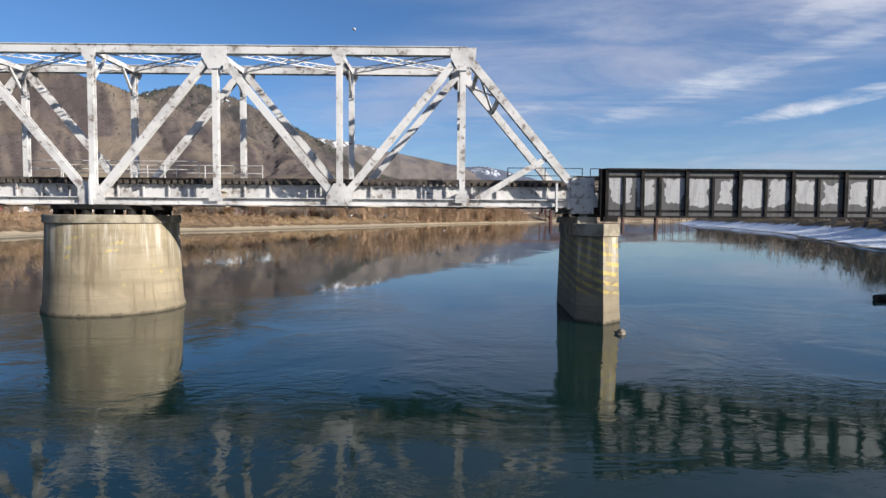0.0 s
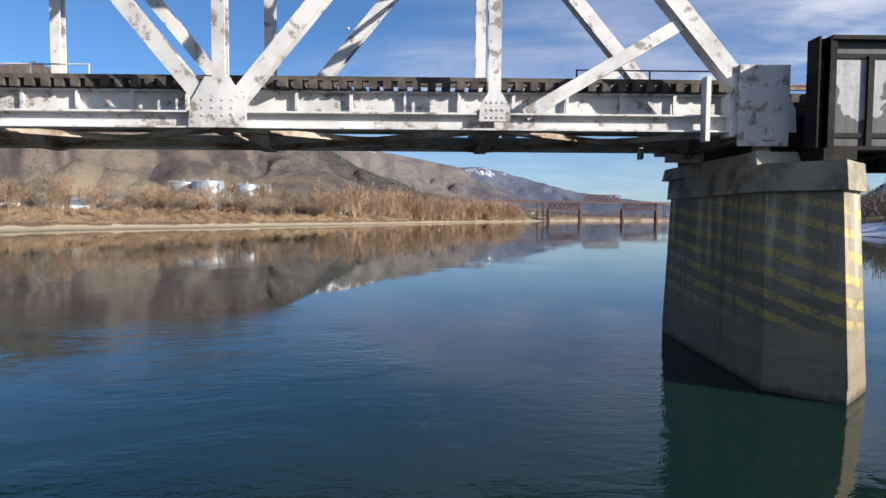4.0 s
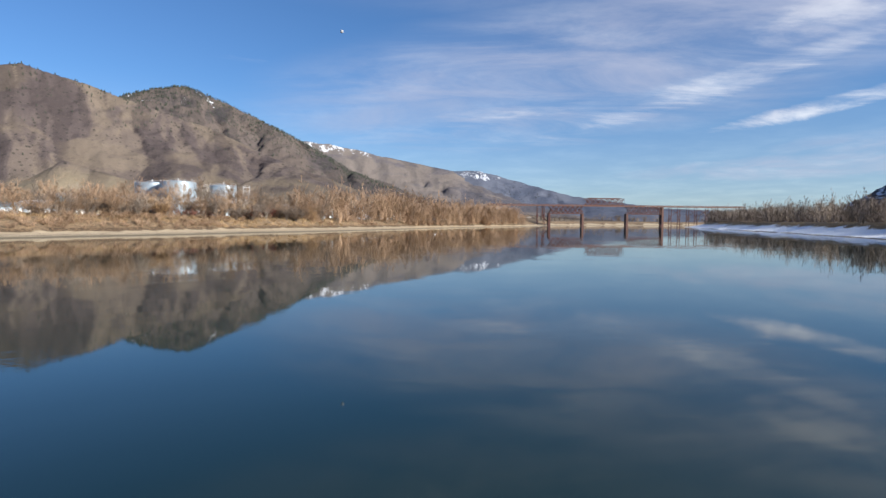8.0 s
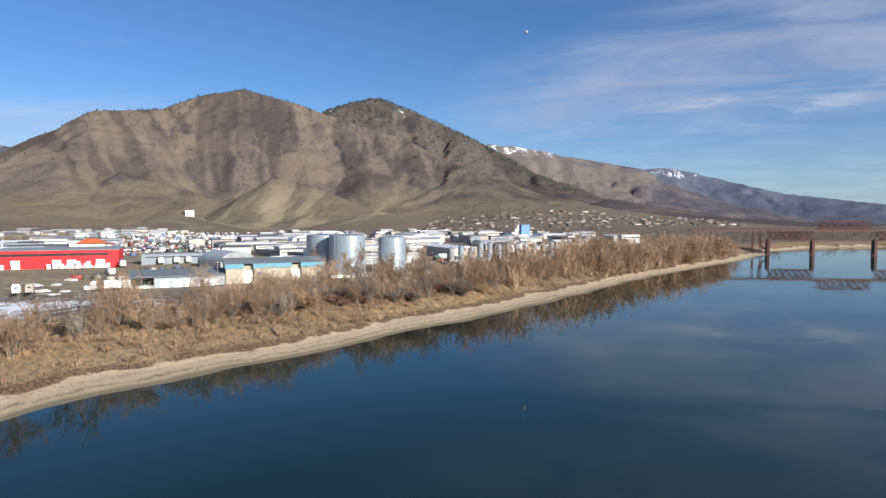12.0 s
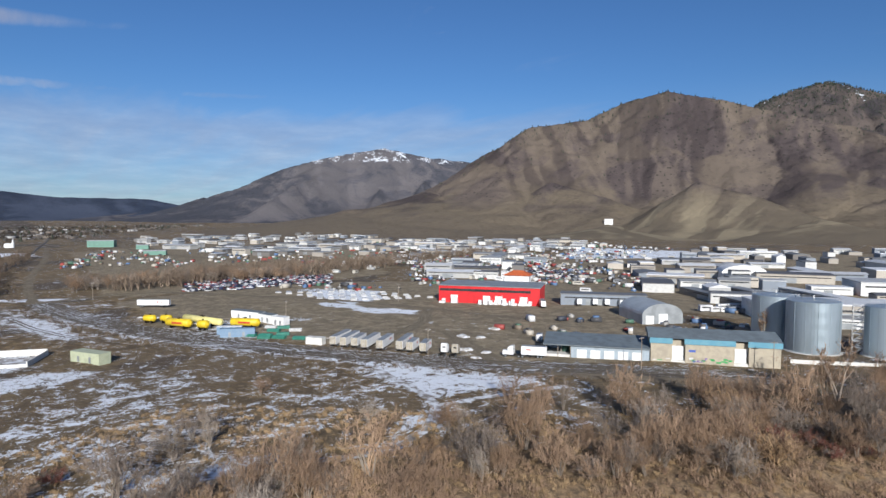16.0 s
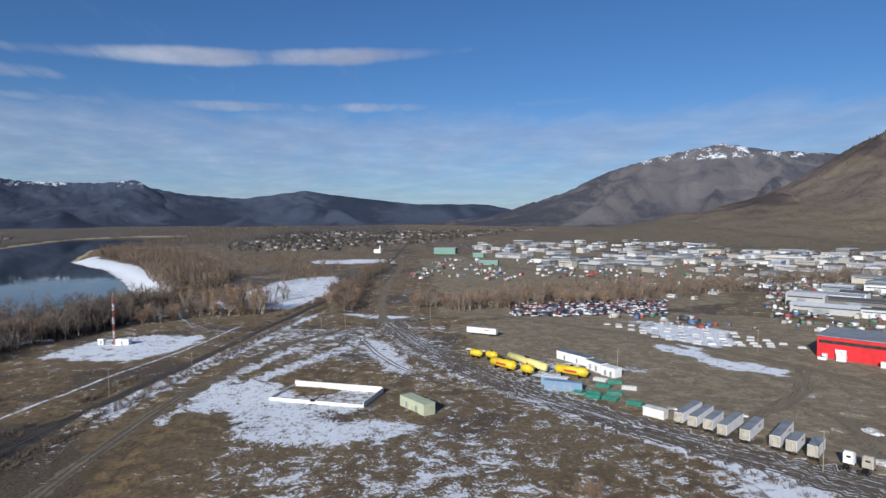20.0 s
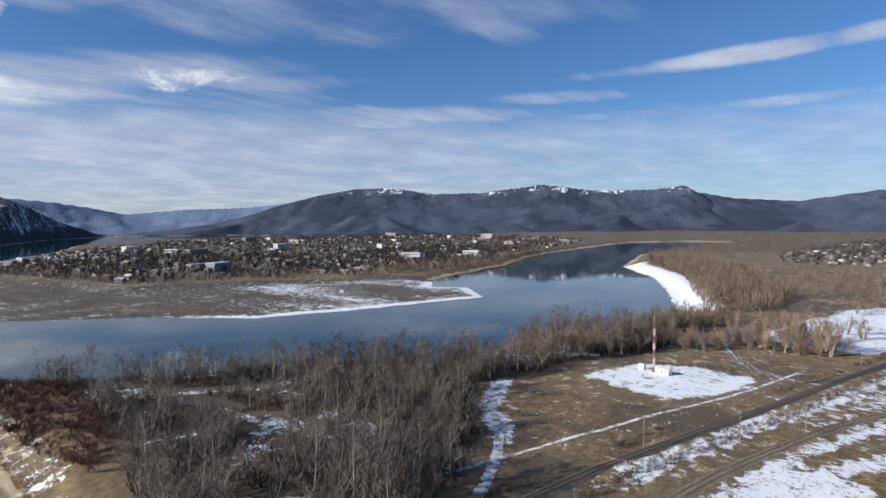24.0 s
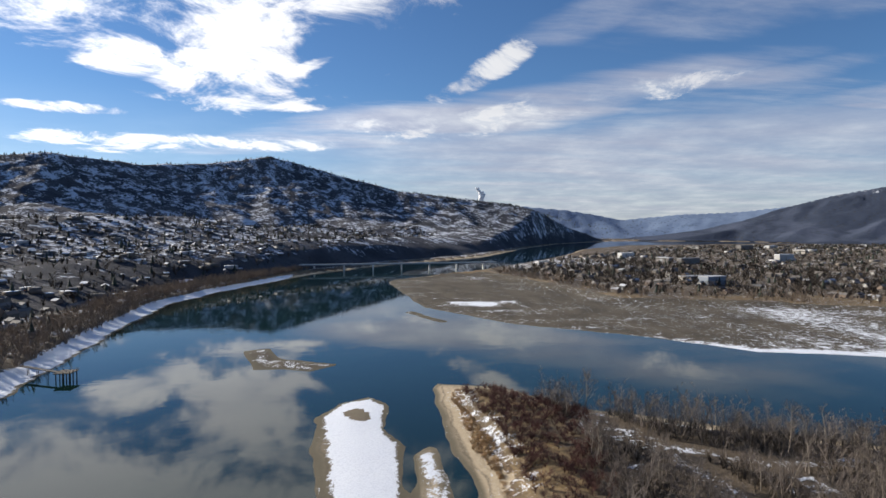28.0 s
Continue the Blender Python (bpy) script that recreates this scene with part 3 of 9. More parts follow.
M_TWIG_PALE = twig("pale_silver_twigs", (0.36, 0.30, 0.245), (0.47, 0.405, 0.34))
M_TWIG_WINE = twig("dark_wine_twigs", (0.085, 0.045, 0.040), (0.15, 0.075, 0.062))
M_TWIG_RED = twig("red_osier_twigs", (0.22, 0.09, 0.07), (0.32, 0.14, 0.10))
M_TWIG_ORANGE = twig("orange_willow_twigs", (0.38, 0.25, 0.135), (0.48, 0.33, 0.19))
M_STRAW = twig("bleached_dry_grass", (0.36, 0.25, 0.14), (0.48, 0.345, 0.20))
M_CONIFER = islands("dark_conifer_needles", [(0.022, 0.032, 0.02), (0.03, 0.04, 0.026), (0.04, 0.048, 0.03)])

# ---- building helpers ----
def np_object(name, verts, faces, mat, parent=None, smooth=False, attrs=None):
    """One mesh object from arrays of corners and of triangles or quads."""
    verts, faces = np.asarray(verts, np.float32), np.asarray(faces, np.int32)
    me = bpy.data.meshes.new(name)
    n, k = faces.shape
    me.vertices.add(len(verts))
    me.vertices.foreach_set("co", verts.ravel())
    me.loops.add(n * k)
    me.loops.foreach_set("vertex_index", faces.ravel())
    me.polygons.add(n)
    me.polygons.foreach_set("loop_start", np.arange(0, n * k, k, dtype=np.int32))
    if smooth:
        me.polygons.foreach_set("use_smooth", np.ones(n, bool))
    for key, value in (attrs or {}).items():
        a = me.attributes.new(key, "FLOAT", "POINT")
        a.data.foreach_set("value", np.asarray(value, np.float32).ravel())
    me.update(calc_edges=True)
    me.materials.append(mat)
    ob = new(name, me)
    if parent:
        ob.parent = parent
    return ob


class Shape:
    """Gathers boxes, beams and turned forms into one mesh."""

    def __init__(self):
        self.v, self.f = [], []

    def add(self, pts, faces):
        o = len(self.v)
        self.v += [tuple(p) for p in pts]
        self.f += [tuple(i + o for i in f) for f in faces]
        return self

    def box(self, x0, y0, z0, x1, y1, z1):
        p = [(x0, y0, z0), (x1, y0, z0), (x1, y1, z0), (x0, y1, z0), (x0, y0, z1), (x1, y0, z1), (x1, y1, z1), (x0, y1, z1)]
        return self.add(p, [(0, 3, 2, 1), (4, 5, 6, 7), (0, 1, 5, 4), (1, 2, 6, 5), (2, 3, 7, 6), (3, 0, 4, 7)])

    def beam(self, a, b, w, h, side=(0, 0, 1)):
        """A bar from a to b, h along side as far as it can and w across."""
        a, b = Vector(a), Vector(b)
        d = (b - a).normalized()
        s = Vector(side)
        s = s - d * s.dot(d)
        if s.length < 1e-4:
            s = Vector((1, 0, 0)) - d * d.x
        s.normalize()
        c = d.cross(s)
        p = [e + c * (i * w / 2) + s * (j * h / 2) for e in (a, b) for i, j in ((-1, -1), (1, -1), (1, 1), (-1, 1))]
        return self.add(p, [(0, 1, 2, 3), (7, 6, 5, 4), (0, 4, 5, 1), (1, 5, 6, 2), (2, 6, 7, 3), (3, 7, 4, 0)])

    def ibeam(self, a, b, w, h, side=(0, 0, 1), flange=0.05, web=0.04):
        a, b, s = Vector(a), Vector(b), Vector(side)
        d = (b - a).normalized()
        s = (s - d * s.dot(d)).normalized()
        c = d.cross(s)
        e, g = web / 2, h / 2 - flange
        out = [(-w / 2, -h / 2), (w / 2, -h / 2), (w / 2, -g), (e, -g), (e, g), (w / 2, g), (w / 2, h / 2), (-w / 2, h / 2), (-w / 2, g), (-e, g), (-e, -g), (-w / 2, -g)]
        p = [q + c * u + s * v for q in (a, b) for u, v in out]
        caps = [(0, 1, 2, 11), (11, 2, 3, 10), (10, 3, 4, 9), (9, 4, 5, 8), (8, 5, 6, 7)]
        return self.add(p, caps + [tuple(12 + n for n in reversed(f)) for f in caps] + [(n, 12 + n, 12 + (n + 1) % 12, (n + 1) % 12) for n in range(12)])

    def turned(self, profile, n=24, at=(0, 0, 0), cap=True):
        """A form turned round z from (radius, height) pairs."""
        p = [(at[0] + r * math.cos(2 * math.pi * i / n), at[1] + r * math.sin(2 * math.pi * i / n), at[2] + z) for r, z in profile for i in range(n)]
        f = [(k * n + i, k * n + (i + 1) % n, (k + 1) * n + (i + 1) % n, (k + 1) * n + i) for k in range(len(profile) - 1) for i in range(n)]
        if cap:
            f += [tuple(reversed(range(n))), tuple((len(profile) - 1) * n + i for i in range(n))]
        return self.add(p, f)

    def tube(self, a, b, r, n=8, r2=None):
        a, b = Vector(a), Vector(b)
        d = (b - a).normalized()
        s = d.orthogonal().normalized()
        c = d.cross(s)
        p = [e + (s * math.cos(2 * math.pi * i / n) + c * math.sin(2 * math.pi * i / n)) * q for e, q in ((a, r), (b, r if r2 is None else r2)) for i in range(n)]
        return self.add(p, [(i, (i + 1) % n, n + (i + 1) % n, n + i) for i in range(n)] + [tuple(reversed(range(n))), tuple(range(n, 2 * n))])

    def prism(self, outline, z0, z1, inset=0.0):
        """An upright form on a flat outline (anticlockwise); inset narrows its top."""
        n = len(outline)
        cx, cy = sum(p[0] for p in outline) / n, sum(p[1] for p in outline) / n
        top = [(x + (cx - x) * inset, y + (cy - y) * inset) for x, y in outline]
        p = [(x, y, z0) for x, y in outline] + [(x, y, z1) for x, y in top]
        return self.add(p, [tuple(reversed(range(n))), tuple(range(n, 2 * n))] + [(i, (i + 1) % n, n + (i + 1) % n, n + i) for i in range(n)])


def thing(name, label, category, group="", at=(0, 0, 0), turn=0.0, kind=""):
    ob = new(name)
    ob.empty_display_size = 0.2
    ob.matrix_basis = pose(*at, 0, 0, turn)
    return tagged(ob, label, category, group, kind)


def part(name, shape, mat, parent, label="", smooth=False):
    """Links a gathered shape as one mesh under a thing or under a part."""
    me = bpy.data.meshes.new(name)
    me.from_pydata(shape.v, [], shape.f)
    if smooth:
        me.polygons.foreach_set("use_smooth", np.ones(len(me.polygons), bool))
    me.materials.append(mat)
    ob = new(name, me)
    ob.parent = parent
    return tagged(ob, label)


def share(name, me, parent, m):
    """One more piece on a mesh that is already there."""
    ob = new(name, me)
    ob.parent = parent
    ob.matrix_basis = m
    return ob


# ---- the lie of the land ----
LATTICE = np.random.default_rng(5).random((257, 257))


def lattice_noise(x, y, size, seed=0):
    """Smooth noise between 0 and 1 with features of that many metres."""
    u, v = x / size + 37.7 * seed + 1000, y / size + 11.3 * seed + 1000
    i, j = np.floor(u).astype(int), np.floor(v).astype(int)
    a, b = u - i, v - j
    a, b = a * a * (3 - 2 * a), b * b * (3 - 2 * b)
    i, j, k, l = i % 256, j % 256, (i + 1) % 256, (j + 1) % 256
    return (LATTICE[i, j] * (1 - a) + LATTICE[k, j] * a) * (1 - b) + (LATTICE[i, l] * (1 - a) + LATTICE[k, l] * a) * b


def fractal(x, y, size, octaves=4, seed=0):
    total, amp, norm = 0, 1.0, 0
    for o in range(octaves):
        total = total + amp * lattice_noise(x, y, size / 2**o, seed + o)
        norm, amp = norm + amp, amp * 0.5
    return total / norm


def outline_distance(x, y, outline):
    """Metres to an outline: more than zero inside it."""
    p = np.array(outline, float)
    best, inside = np.full(np.shape(x), 1e18), np.zeros(np.shape(x), bool)
    for (ax, ay), (bx, by) in zip(p, np.roll(p, -1, 0)):
        ex, ey = bx - ax, by - ay
        t = np.clip(((x - ax) * ex + (y - ay) * ey) / (ex * ex + ey * ey), 0, 1)
        best = np.minimum(best, (x - ax - t * ex) ** 2 + (y - ay - t * ey) ** 2)
        if ey != 0:
            inside ^= ((ay > y) != (by > y)) & (x < ax + (y - ay) * ex / ey)
    return np.where(inside, 1, -1) * np.sqrt(best)


def smooth01(v, lo, hi):
    t = np.clip((v - lo) / (hi - lo), 0, 1)
    return t * t * (3 - 2 * t)


NORTH_BANK = [(1500, 900), (800, 960), (420, 930), (280, 890), (200, 840), (150, 760), (115, 674), (87, 607), (41, 512), (3, 427), (-38, 313), (-57, 278), (-70.5, 242.5), (-84, 217), (-94.5, 194), (-101, 168), (-101, 140), (-102, 110), (-115, 60), (-135, 0), (-152, -61), (-154, -95), (-150, -127), (-148, -209)]
FOREST_BANK = [(-152, -221), (-185, -212), (-215, -172), (-265, -142), (-310, -116), (-350, -82), (-385, -68), (-435, -80), (-505, -55), (-560, -46), (-605, -42), (-655, -62), (-789, -122), (-920, -190), (-1100, -317), (-1480, -450), (-1890, -520), (-2600, -560)]
TOWN_BANK = [(-2600, -760), (-2340, -860), (-1460, -668), (-1250, -600), (-1010, -492), (-850, -440), (-791, -430), (-700, -390), (-640, -338), (-660, -300), (-600, -231), (-533, -247), (-450, -262), (-375, -283), (-325, -344), (-235, -415), (-205, -464), (-163, -533), (-149, -634), (-125, -823), (-140, -880)]
WEST_REACH = [(-260, -1000), (-420, -1250), (-620, -1600), (-820, -2050), (-1150, -2480), (-1750, -2620), (-2250, -2850), (-2100, -3250), (-1500, -3450), (-960, -2827), (-658, -2229), (-399, -1584), (-143, -1271)]
SOUTH_BANK = [(2, -1003), (86, -720), (109, -577), (91, -399), (75, -304), (67, -246), (61, -207), (60, -120), (62, -40), (70, 50), (80, 112), (112, 198), (132, 240), (171, 375), (226, 595), (262, 680), (330, 750), (420, 800), (800, 840), (1500, 800)]
RIVER = NORTH_BANK + FOREST_BANK + TOWN_BANK + WEST_REACH + SOUTH_BANK
SNOW_ISLAND = [(-94, -167), (-103, -188), (-117, -198), (-127, -181), (-125, -149), (-132, -128), (-131, -83), (-122, -50), (-108, -55), (-104, -85), (-96, -126)]
MUD_BAR = [(-28, -318), (-44, -326), (-60, -290), (-96, -272), (-82, -252), (-62, -262), (-47, -262)]
ICE_BAR = [(-140, -500), (-150, -505), (-180, -432), (-172, -428)]
SPIT_PATCH = [(-136, -118), (-143, -128), (-147, -95), (-146, -60), (-138, -50), (-134, -80)]
SAND_FLAT = [(-100, -880), (-297, -950), (-337, -783), (-380, -560), (-480, -520), (-616, -455), (-690, -440), (-700, -200), (-500, -180), (-250, -330), (-100, -600)]
FOREST = [(-196, -188), (-215, -165), (-300, -110), (-345, -75), (-380, -60), (-440, -70), (-505, -45), (-530, -5), (-440, 12), (-385, -12), (-350, -14), (-322, -22), (-296, -8), (-270, 17), (-240, 35), (-198, 42), (-165, 14), (-188, -60), (-200, -120)]


def river_distance(x, y):
    """Metres from the water's edge, more than zero on land, with a ragged edge."""
    d = -outline_distance(x, y, RIVER)
    for bar in (SNOW_ISLAND, MUD_BAR, ICE_BAR, SPIT_PATCH):
        d = np.maximum(d, outline_distance(x, y, bar))
    far = np.clip((np.hypot(x, y) - 300) / 900, 0, 3)
    return d + (fractal(x, y, 17, 3, 3) - 0.5) * (5.0 + 6 * far) + (fractal(x, y, 60, 2, 9) - 0.5) * 5 * far


def low_ground(x, y):
    """1 on sand bars that the river covers in summer."""
    low = smooth01(outline_distance(x, y, SAND_FLAT), -8, 16)
    for bar in (SNOW_ISLAND, MUD_BAR, ICE_BAR, SPIT_PATCH):
        low = np.maximum(low, smooth01(outline_distance(x, y, bar), -10, -4))
    return low


LAND = 5.0


def land_height(x, y):
    x, y = np.asarray(x, float), np.asarray(y, float)
    d = river_distance(x, y)
    low = low_ground(x, y)
    bed = np.maximum(-3.0, 0.13 * d)
    ragged = (fractal(x, y, 9, 3, 21) - 0.5) * 5
    bank = 0.085 * np.clip(d, 0, 12) + 0.8 * smooth01(d + ragged, 10.5, 13.5) + (LAND - 1.8) * smooth01(d + ragged, 12, 25)
    bank = bank + (fractal(x, y, 24, 4, 5) - 0.5) * 1.1 * smooth01(d, 12, 40)
    flat = 0.9 * (1 - np.exp(-np.clip(d, 0, None) / 14)) + (fractal(x, y, 20, 3, 8) - 0.5) * 0.35 * smooth01(d, 2, 12)
    rise = 0.012 * np.clip(np.hypot(x + 100, y - 100) - 1600, 0, None) * smooth01(d, 90, 420) * smooth01(-x, 100, 800) * smooth01(y, -2600, -1300)
    return np.where(d < 0, bed, bank * (1 - low) + flat * low + rise)


def ground_at(x, y):
    return float(land_height(np.array([x]), np.array([y]))[0])


def ground_z(points):
    p = np.array(points, float)
    return land_height(p[:, 0], p[:, 1])


def graded(lo, hi, step, reach, grow):
    """Lines close together from lo to hi and ever wider out to reach."""
    mid = np.arange(lo, hi + step, step)
    out, s, v = [], step, 0.0
    while v < reach:
        s *= grow
        v += s
        out.append(v)
    out = np.array(out)
    return np.concatenate([lo - out[::-1], mid, mid[-1] + out])


def build_ground():
    gx, gy = graded(-430, 120, 2.8, 4600, 1.03), graded(-240, 420, 2.8, 4600, 1.03)
    X, Y = (a.ravel() for a in np.meshgrid(gx, gy, indexing="ij"))
    Z = land_height(X, Y)
    d, low = river_distance(X, Y), low_ground(X, Y)
    n, m = len(gx), len(gy)
    i = (np.arange(n - 1)[:, None] * m + np.arange(m - 1)).ravel()
    faces = np.stack([i, i + m, i + m + 1, i + 1], 1)
    rag = (fractal(X, Y, 30, 4, 31) - 0.5)
    sand = np.maximum(smooth01(d + (fractal(X, Y, 9, 3, 21) - 0.5) * 5, 12.5, 10.5), low)
    sand = sand * (1 - smooth01(d + rag * 20, 26, 34) * (1 - low))
    south = smooth01(X - 0.3 * np.clip(Y, 0, 800), 20, 45) * (Y < 850)
    sand = sand * (1 - 0.6 * south)
    # snow: drifts on the shaded shore, ice shelves, open patches on the flats
    field = (X > -420) & (X < -120) & (Y > -60) & (Y < 330)
    snow = 0.32 + 0.36 * np.where(field, fractal(X, Y, 55, 3, 41) * (0.45 + 0.55 * smooth01(Y + 0.28 * (X + 200), 22, 60)), 0.3) * smooth01(d, 30, 60)
    near_bank = (smooth01(d, 55, 25)) * (1 - south) * (Y > 60) * (X > -400)
    snow = snow * (1 - 0.75 * near_bank)
    snow = np.maximum(snow, 0.95 * south * smooth01(d, 24 - 4 * (Y > 0), 15) * smooth01(d, 0.5, 3.5))
    north_ice = smooth01(X, -585, -640) * (Y > -420 - 0.1 * X) * smooth01(d, 48, 30) * smooth01(d, 0.0, 4)
    snow = np.maximum(snow, 0.98 * north_ice * (outline_distance(X, Y, SAND_FLAT) < 0))
    flat = smooth01(outline_distance(X, Y, SAND_FLAT), 0, 20)
    snow = snow * (1 - flat) + flat * (0.30 + 0.42 * fractal(X, Y * 0.35, 42, 3, 17) * smooth01(X, -250, -420) + 0.35 * smooth01(d, 16, 4) * smooth01(X, -300, -380))
    snow = np.maximum(snow, 0.78 * smooth01(outline_distance(X, Y, [(-140, -640), (-280, -600), (-300, -480), (-190, -520)]), 0, 30) * fractal(X, Y, 30, 3, 12) * 1.5)
    snow = np.maximum(snow, smooth01(outline_distance(X, Y, [(-98, -167), (-106, -188), (-117, -193), (-124, -180), (-122, -149), (-129, -128), (-128, -60), (-112, -60), (-104, -126)]), -3, 2))
    snow = snow * (1 - smooth01(outline_distance(X, Y, [(-106, -172), (-112, -178), (-117, -170), (-118, -160), (-112, -160)]), -2, 1))
    for patch in (
        [(-366, 5), (-398, 12), (-409, 40), (-407, 63), (-399, 70), (-343, 52), (-357, 22)],
        [(-505, 36), (-560, 40), (-720, 70), (-745, 116), (-600, 130), (-503, 102)],
        [(-925, 85), (-1010, 60), (-1030, 190), (-935, 188)],
        [(-266, 112), (-262, 160), (-276, 158), (-288, 116), (-300, 122), (-306, 96), (-280, 92)],
        [(-306, 103), (-304, 118), (-264, 145), (-248, 172), (-232, 160), (-231, 133), (-242, 109), (-266, 108)],
        [(-350, 286), (-306, 292), (-279, 310), (-293, 330), (-324, 309), (-357, 296)],
        [(-248, 122), (-238, 160), (-252, 175), (-264, 150)],
        [(-300, 160), (-296, 180), (-340, 172), (-398, 158), (-386, 146), (-340, 150)],
        [(-165, 232), (-152, 272), (-168, 276), (-205, 243), (-200, 236)],
        [(-137, 206), (-160, 236), (-166, 232), (-146, 205)],
        [(-140, 210), (-154, 150), (-162, 152), (-150, 212)],
        [(-535, 675), (-455, 828), (-540, 990), (-720, 940)],
        [(-352, 335), (-330, 300), (-395, 300), (-430, 330), (-380, 352)],
        [(-210, -140), (-226, -118), (-222, -90), (-214, -95)],
        [(-470, 140), (-455, 190), (-440, 196), (-448, 150)],
    ):
        snow = np.maximum(snow, 0.74 * smooth01(outline_distance(X, Y, patch) + rag * 22, -9, 7))
    for line, wide in (([(-214, 66), (-290, 72), (-348, 84), (-405, 104)], 7), ([(-193, 262), (-231, 233), (-266, 212), (-311, 192), (-369, 172)], 9), ([(-200, 57), (-235, 61), (-268, 65), (-306, 78), (-355, 88), (-409, 101), (-470, 118)], 5), ([(-205, 74), (-258, 87), (-300, 97), (-333, 105), (-368, 117)], 5), ([(-298, 104), (-332, 122), (-355, 138), (-388, 149)], 7), ([(-254, 224), (-226, 240), (-203, 244), (-182, 258), (-164, 270)], 6), ([(-247, 40), (-262, 31), (-283, 16), (-297, 1), (-334, -19)], 8), ([(-205, -20), (-232, -40), (-225, -95)], 6), ([(-208, -150), (-205, -120), (-252, -88), (-300, -84), (-330, -60)], 6)):
        p = np.array(line + line[::-1], float)
        off = np.abs(outline_distance(X, Y, p + np.linspace(0, 0.01, len(p))[:, None]))
        snow = np.maximum(snow, (0.55 + 0.3 * fractal(X, Y, 14, 3, 77)) * smooth01(off, wide, wide * 0.4))
    snow = snow * (1 - 0.35 * smooth01(X, -285, -255) * smooth01(Y, 105, 85) * (d > 25) * (X < -130) * (Y > 0))
    yard = np.zeros_like(X)
    for area in (
        [(-170, 285), (-260, 235), (-345, 190), (-440, 200), (-470, 300), (-420, 420), (-250, 440), (-150, 330)],
        [(-250, 430), (-450, 420), (-640, 560), (-640, 900), (-300, 1200), (-60, 900), (-90, 420)],
        [(-430, 200), (-480, 420), (-900, 700), (-1300, 500), (-1000, 230)],
    ):
        yard = np.maximum(yard, smooth01(outline_distance(X, Y, area) + rag * 30, -10, 14))
    snow = snow * (1 - 0.35 * yard * (snow < 0.6))
    dirt = yard * 0.95 * (0.6 + 0.6 * fractal(X, Y, 70, 3, 55))
    wood = smooth01(outline_distance(X, Y, FOREST) + rag * 14, -6, 8)
    scrub = smooth01(outline_distance(X, Y, [(-148, -205), (-172, -198), (-170, -60), (-150, 10), (-146, -60)]), -4, 6)
    brush = np.maximum(wood * 0.95, 0.55 * scrub)
    brush = np.maximum(brush, 0.8 * smooth01(fractal(X, Y, 38, 4, 61), 0.52, 0.66) * smooth01(d, 22, 50))
    snow = snow * (1 - wood * 0.25)
    snow = np.maximum(snow, 0.62 * wood * smooth01(fractal(X, Y, 17, 3, 27), 0.41, 0.33) * smooth01(X, -150, -215))
    mud = smooth01(outline_distance(X, Y, SAND_FLAT), -14, 2)
    shore = np.clip(d, -5, 60)
    # Ragged band for exposed soil and the painted overhang shade.
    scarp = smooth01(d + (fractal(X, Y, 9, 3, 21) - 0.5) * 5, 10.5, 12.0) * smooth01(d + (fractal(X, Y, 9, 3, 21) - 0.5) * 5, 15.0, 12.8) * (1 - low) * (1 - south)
    mud = np.maximum(mud, 0.53 * smooth01(outline_distance(X, Y, SNOW_ISLAND), -9, -5))
    mud = np.maximum(mud, 0.51 * smooth01(outline_distance(X, Y, [(-138, -215), (-156, -215), (-164, -60), (-158, 0), (-130, 0), (-140, -120)]), 0, 6))
    for bar in (MUD_BAR, ICE_BAR):
        mud = np.maximum(mud, smooth01(outline_distance(X, Y, bar), -6, 2))
        snow = np.maximum(snow, 0.5 * smooth01(outline_distance(X, Y, bar), 0, 6) * (0.5 + fractal(X, Y, 9, 3, 14)))
    snow = np.maximum(snow, flat * (0.14 + 0.48 * fractal(X * 0.6, Y * 1.6, 34, 4, 71)))
    town_floor = smooth01(outline_distance(X, Y, [(-300, -980), (-420, -560), (-1000, -540), (-2400, -900), (-2400, -2600), (-1100, -2300)]), -10, 20)
    brush = np.maximum(brush, 0.9 * town_floor)
    snow = np.maximum(snow, town_floor * (0.08 + 0.45 * fractal(X, Y, 90, 3, 29)))
    brush = np.maximum(brush, 0.85 * smooth01(np.hypot(X, Y), 1300, 2000) * (Y < 300))
    brush = np.maximum(brush, 0.95 * smooth01(Y - 0.5 * X, 640, 760) * smooth01(X, -40, 160))
    brush = np.maximum(brush, 0.9 * south * smooth01(d, 24, 40))
    dirt = dirt * (1 - smooth01(X, -40, 60))
    straw = smooth01(d, 9, 14) * smooth01(d, 62, 36) * (1 - south) * (Y > 40) * (X > -260)
    straw = np.maximum(straw, 0.8 * smooth01(outline_distance(X, Y, [(-148, -205), (-162, -200), (-160, -60), (-150, 10), (-146, -60)]), -4, 4))
    brush = brush * (1 - 0.8 * straw)
    snow = np.maximum(snow, smooth01(outline_distance(X, Y, SPIT_PATCH), -1, 3) * (0.25 + 0.75 * fractal(X, Y, 13, 3, 83)))
    strip = smooth01(outline_distance(X, Y, [(-151, -207), (-168, -203), (-178, -130), (-176, -50), (-160, -40), (-158, -120)]), -3, 4)
    snow = np.maximum(snow, strip * (0.34 + 0.34 * fractal(X, Y, 11, 3, 87)))
    southern = smooth01(X, 62, 80) * smooth01(Y, -150, -260) + smooth01(Y, -1000, -1060) * smooth01(X, -700, -600)
    snow = np.maximum(snow, 0.56 * np.clip(southern, 0, 1) * smooth01(d, 12, 30) * (0.6 + 0.7 * fractal(X, Y, 60, 3, 45)))
    brush = np.maximum(brush, np.clip(southern, 0, 1) * 0.9)
    dirt = dirt * (1 - np.clip(southern, 0, 1))
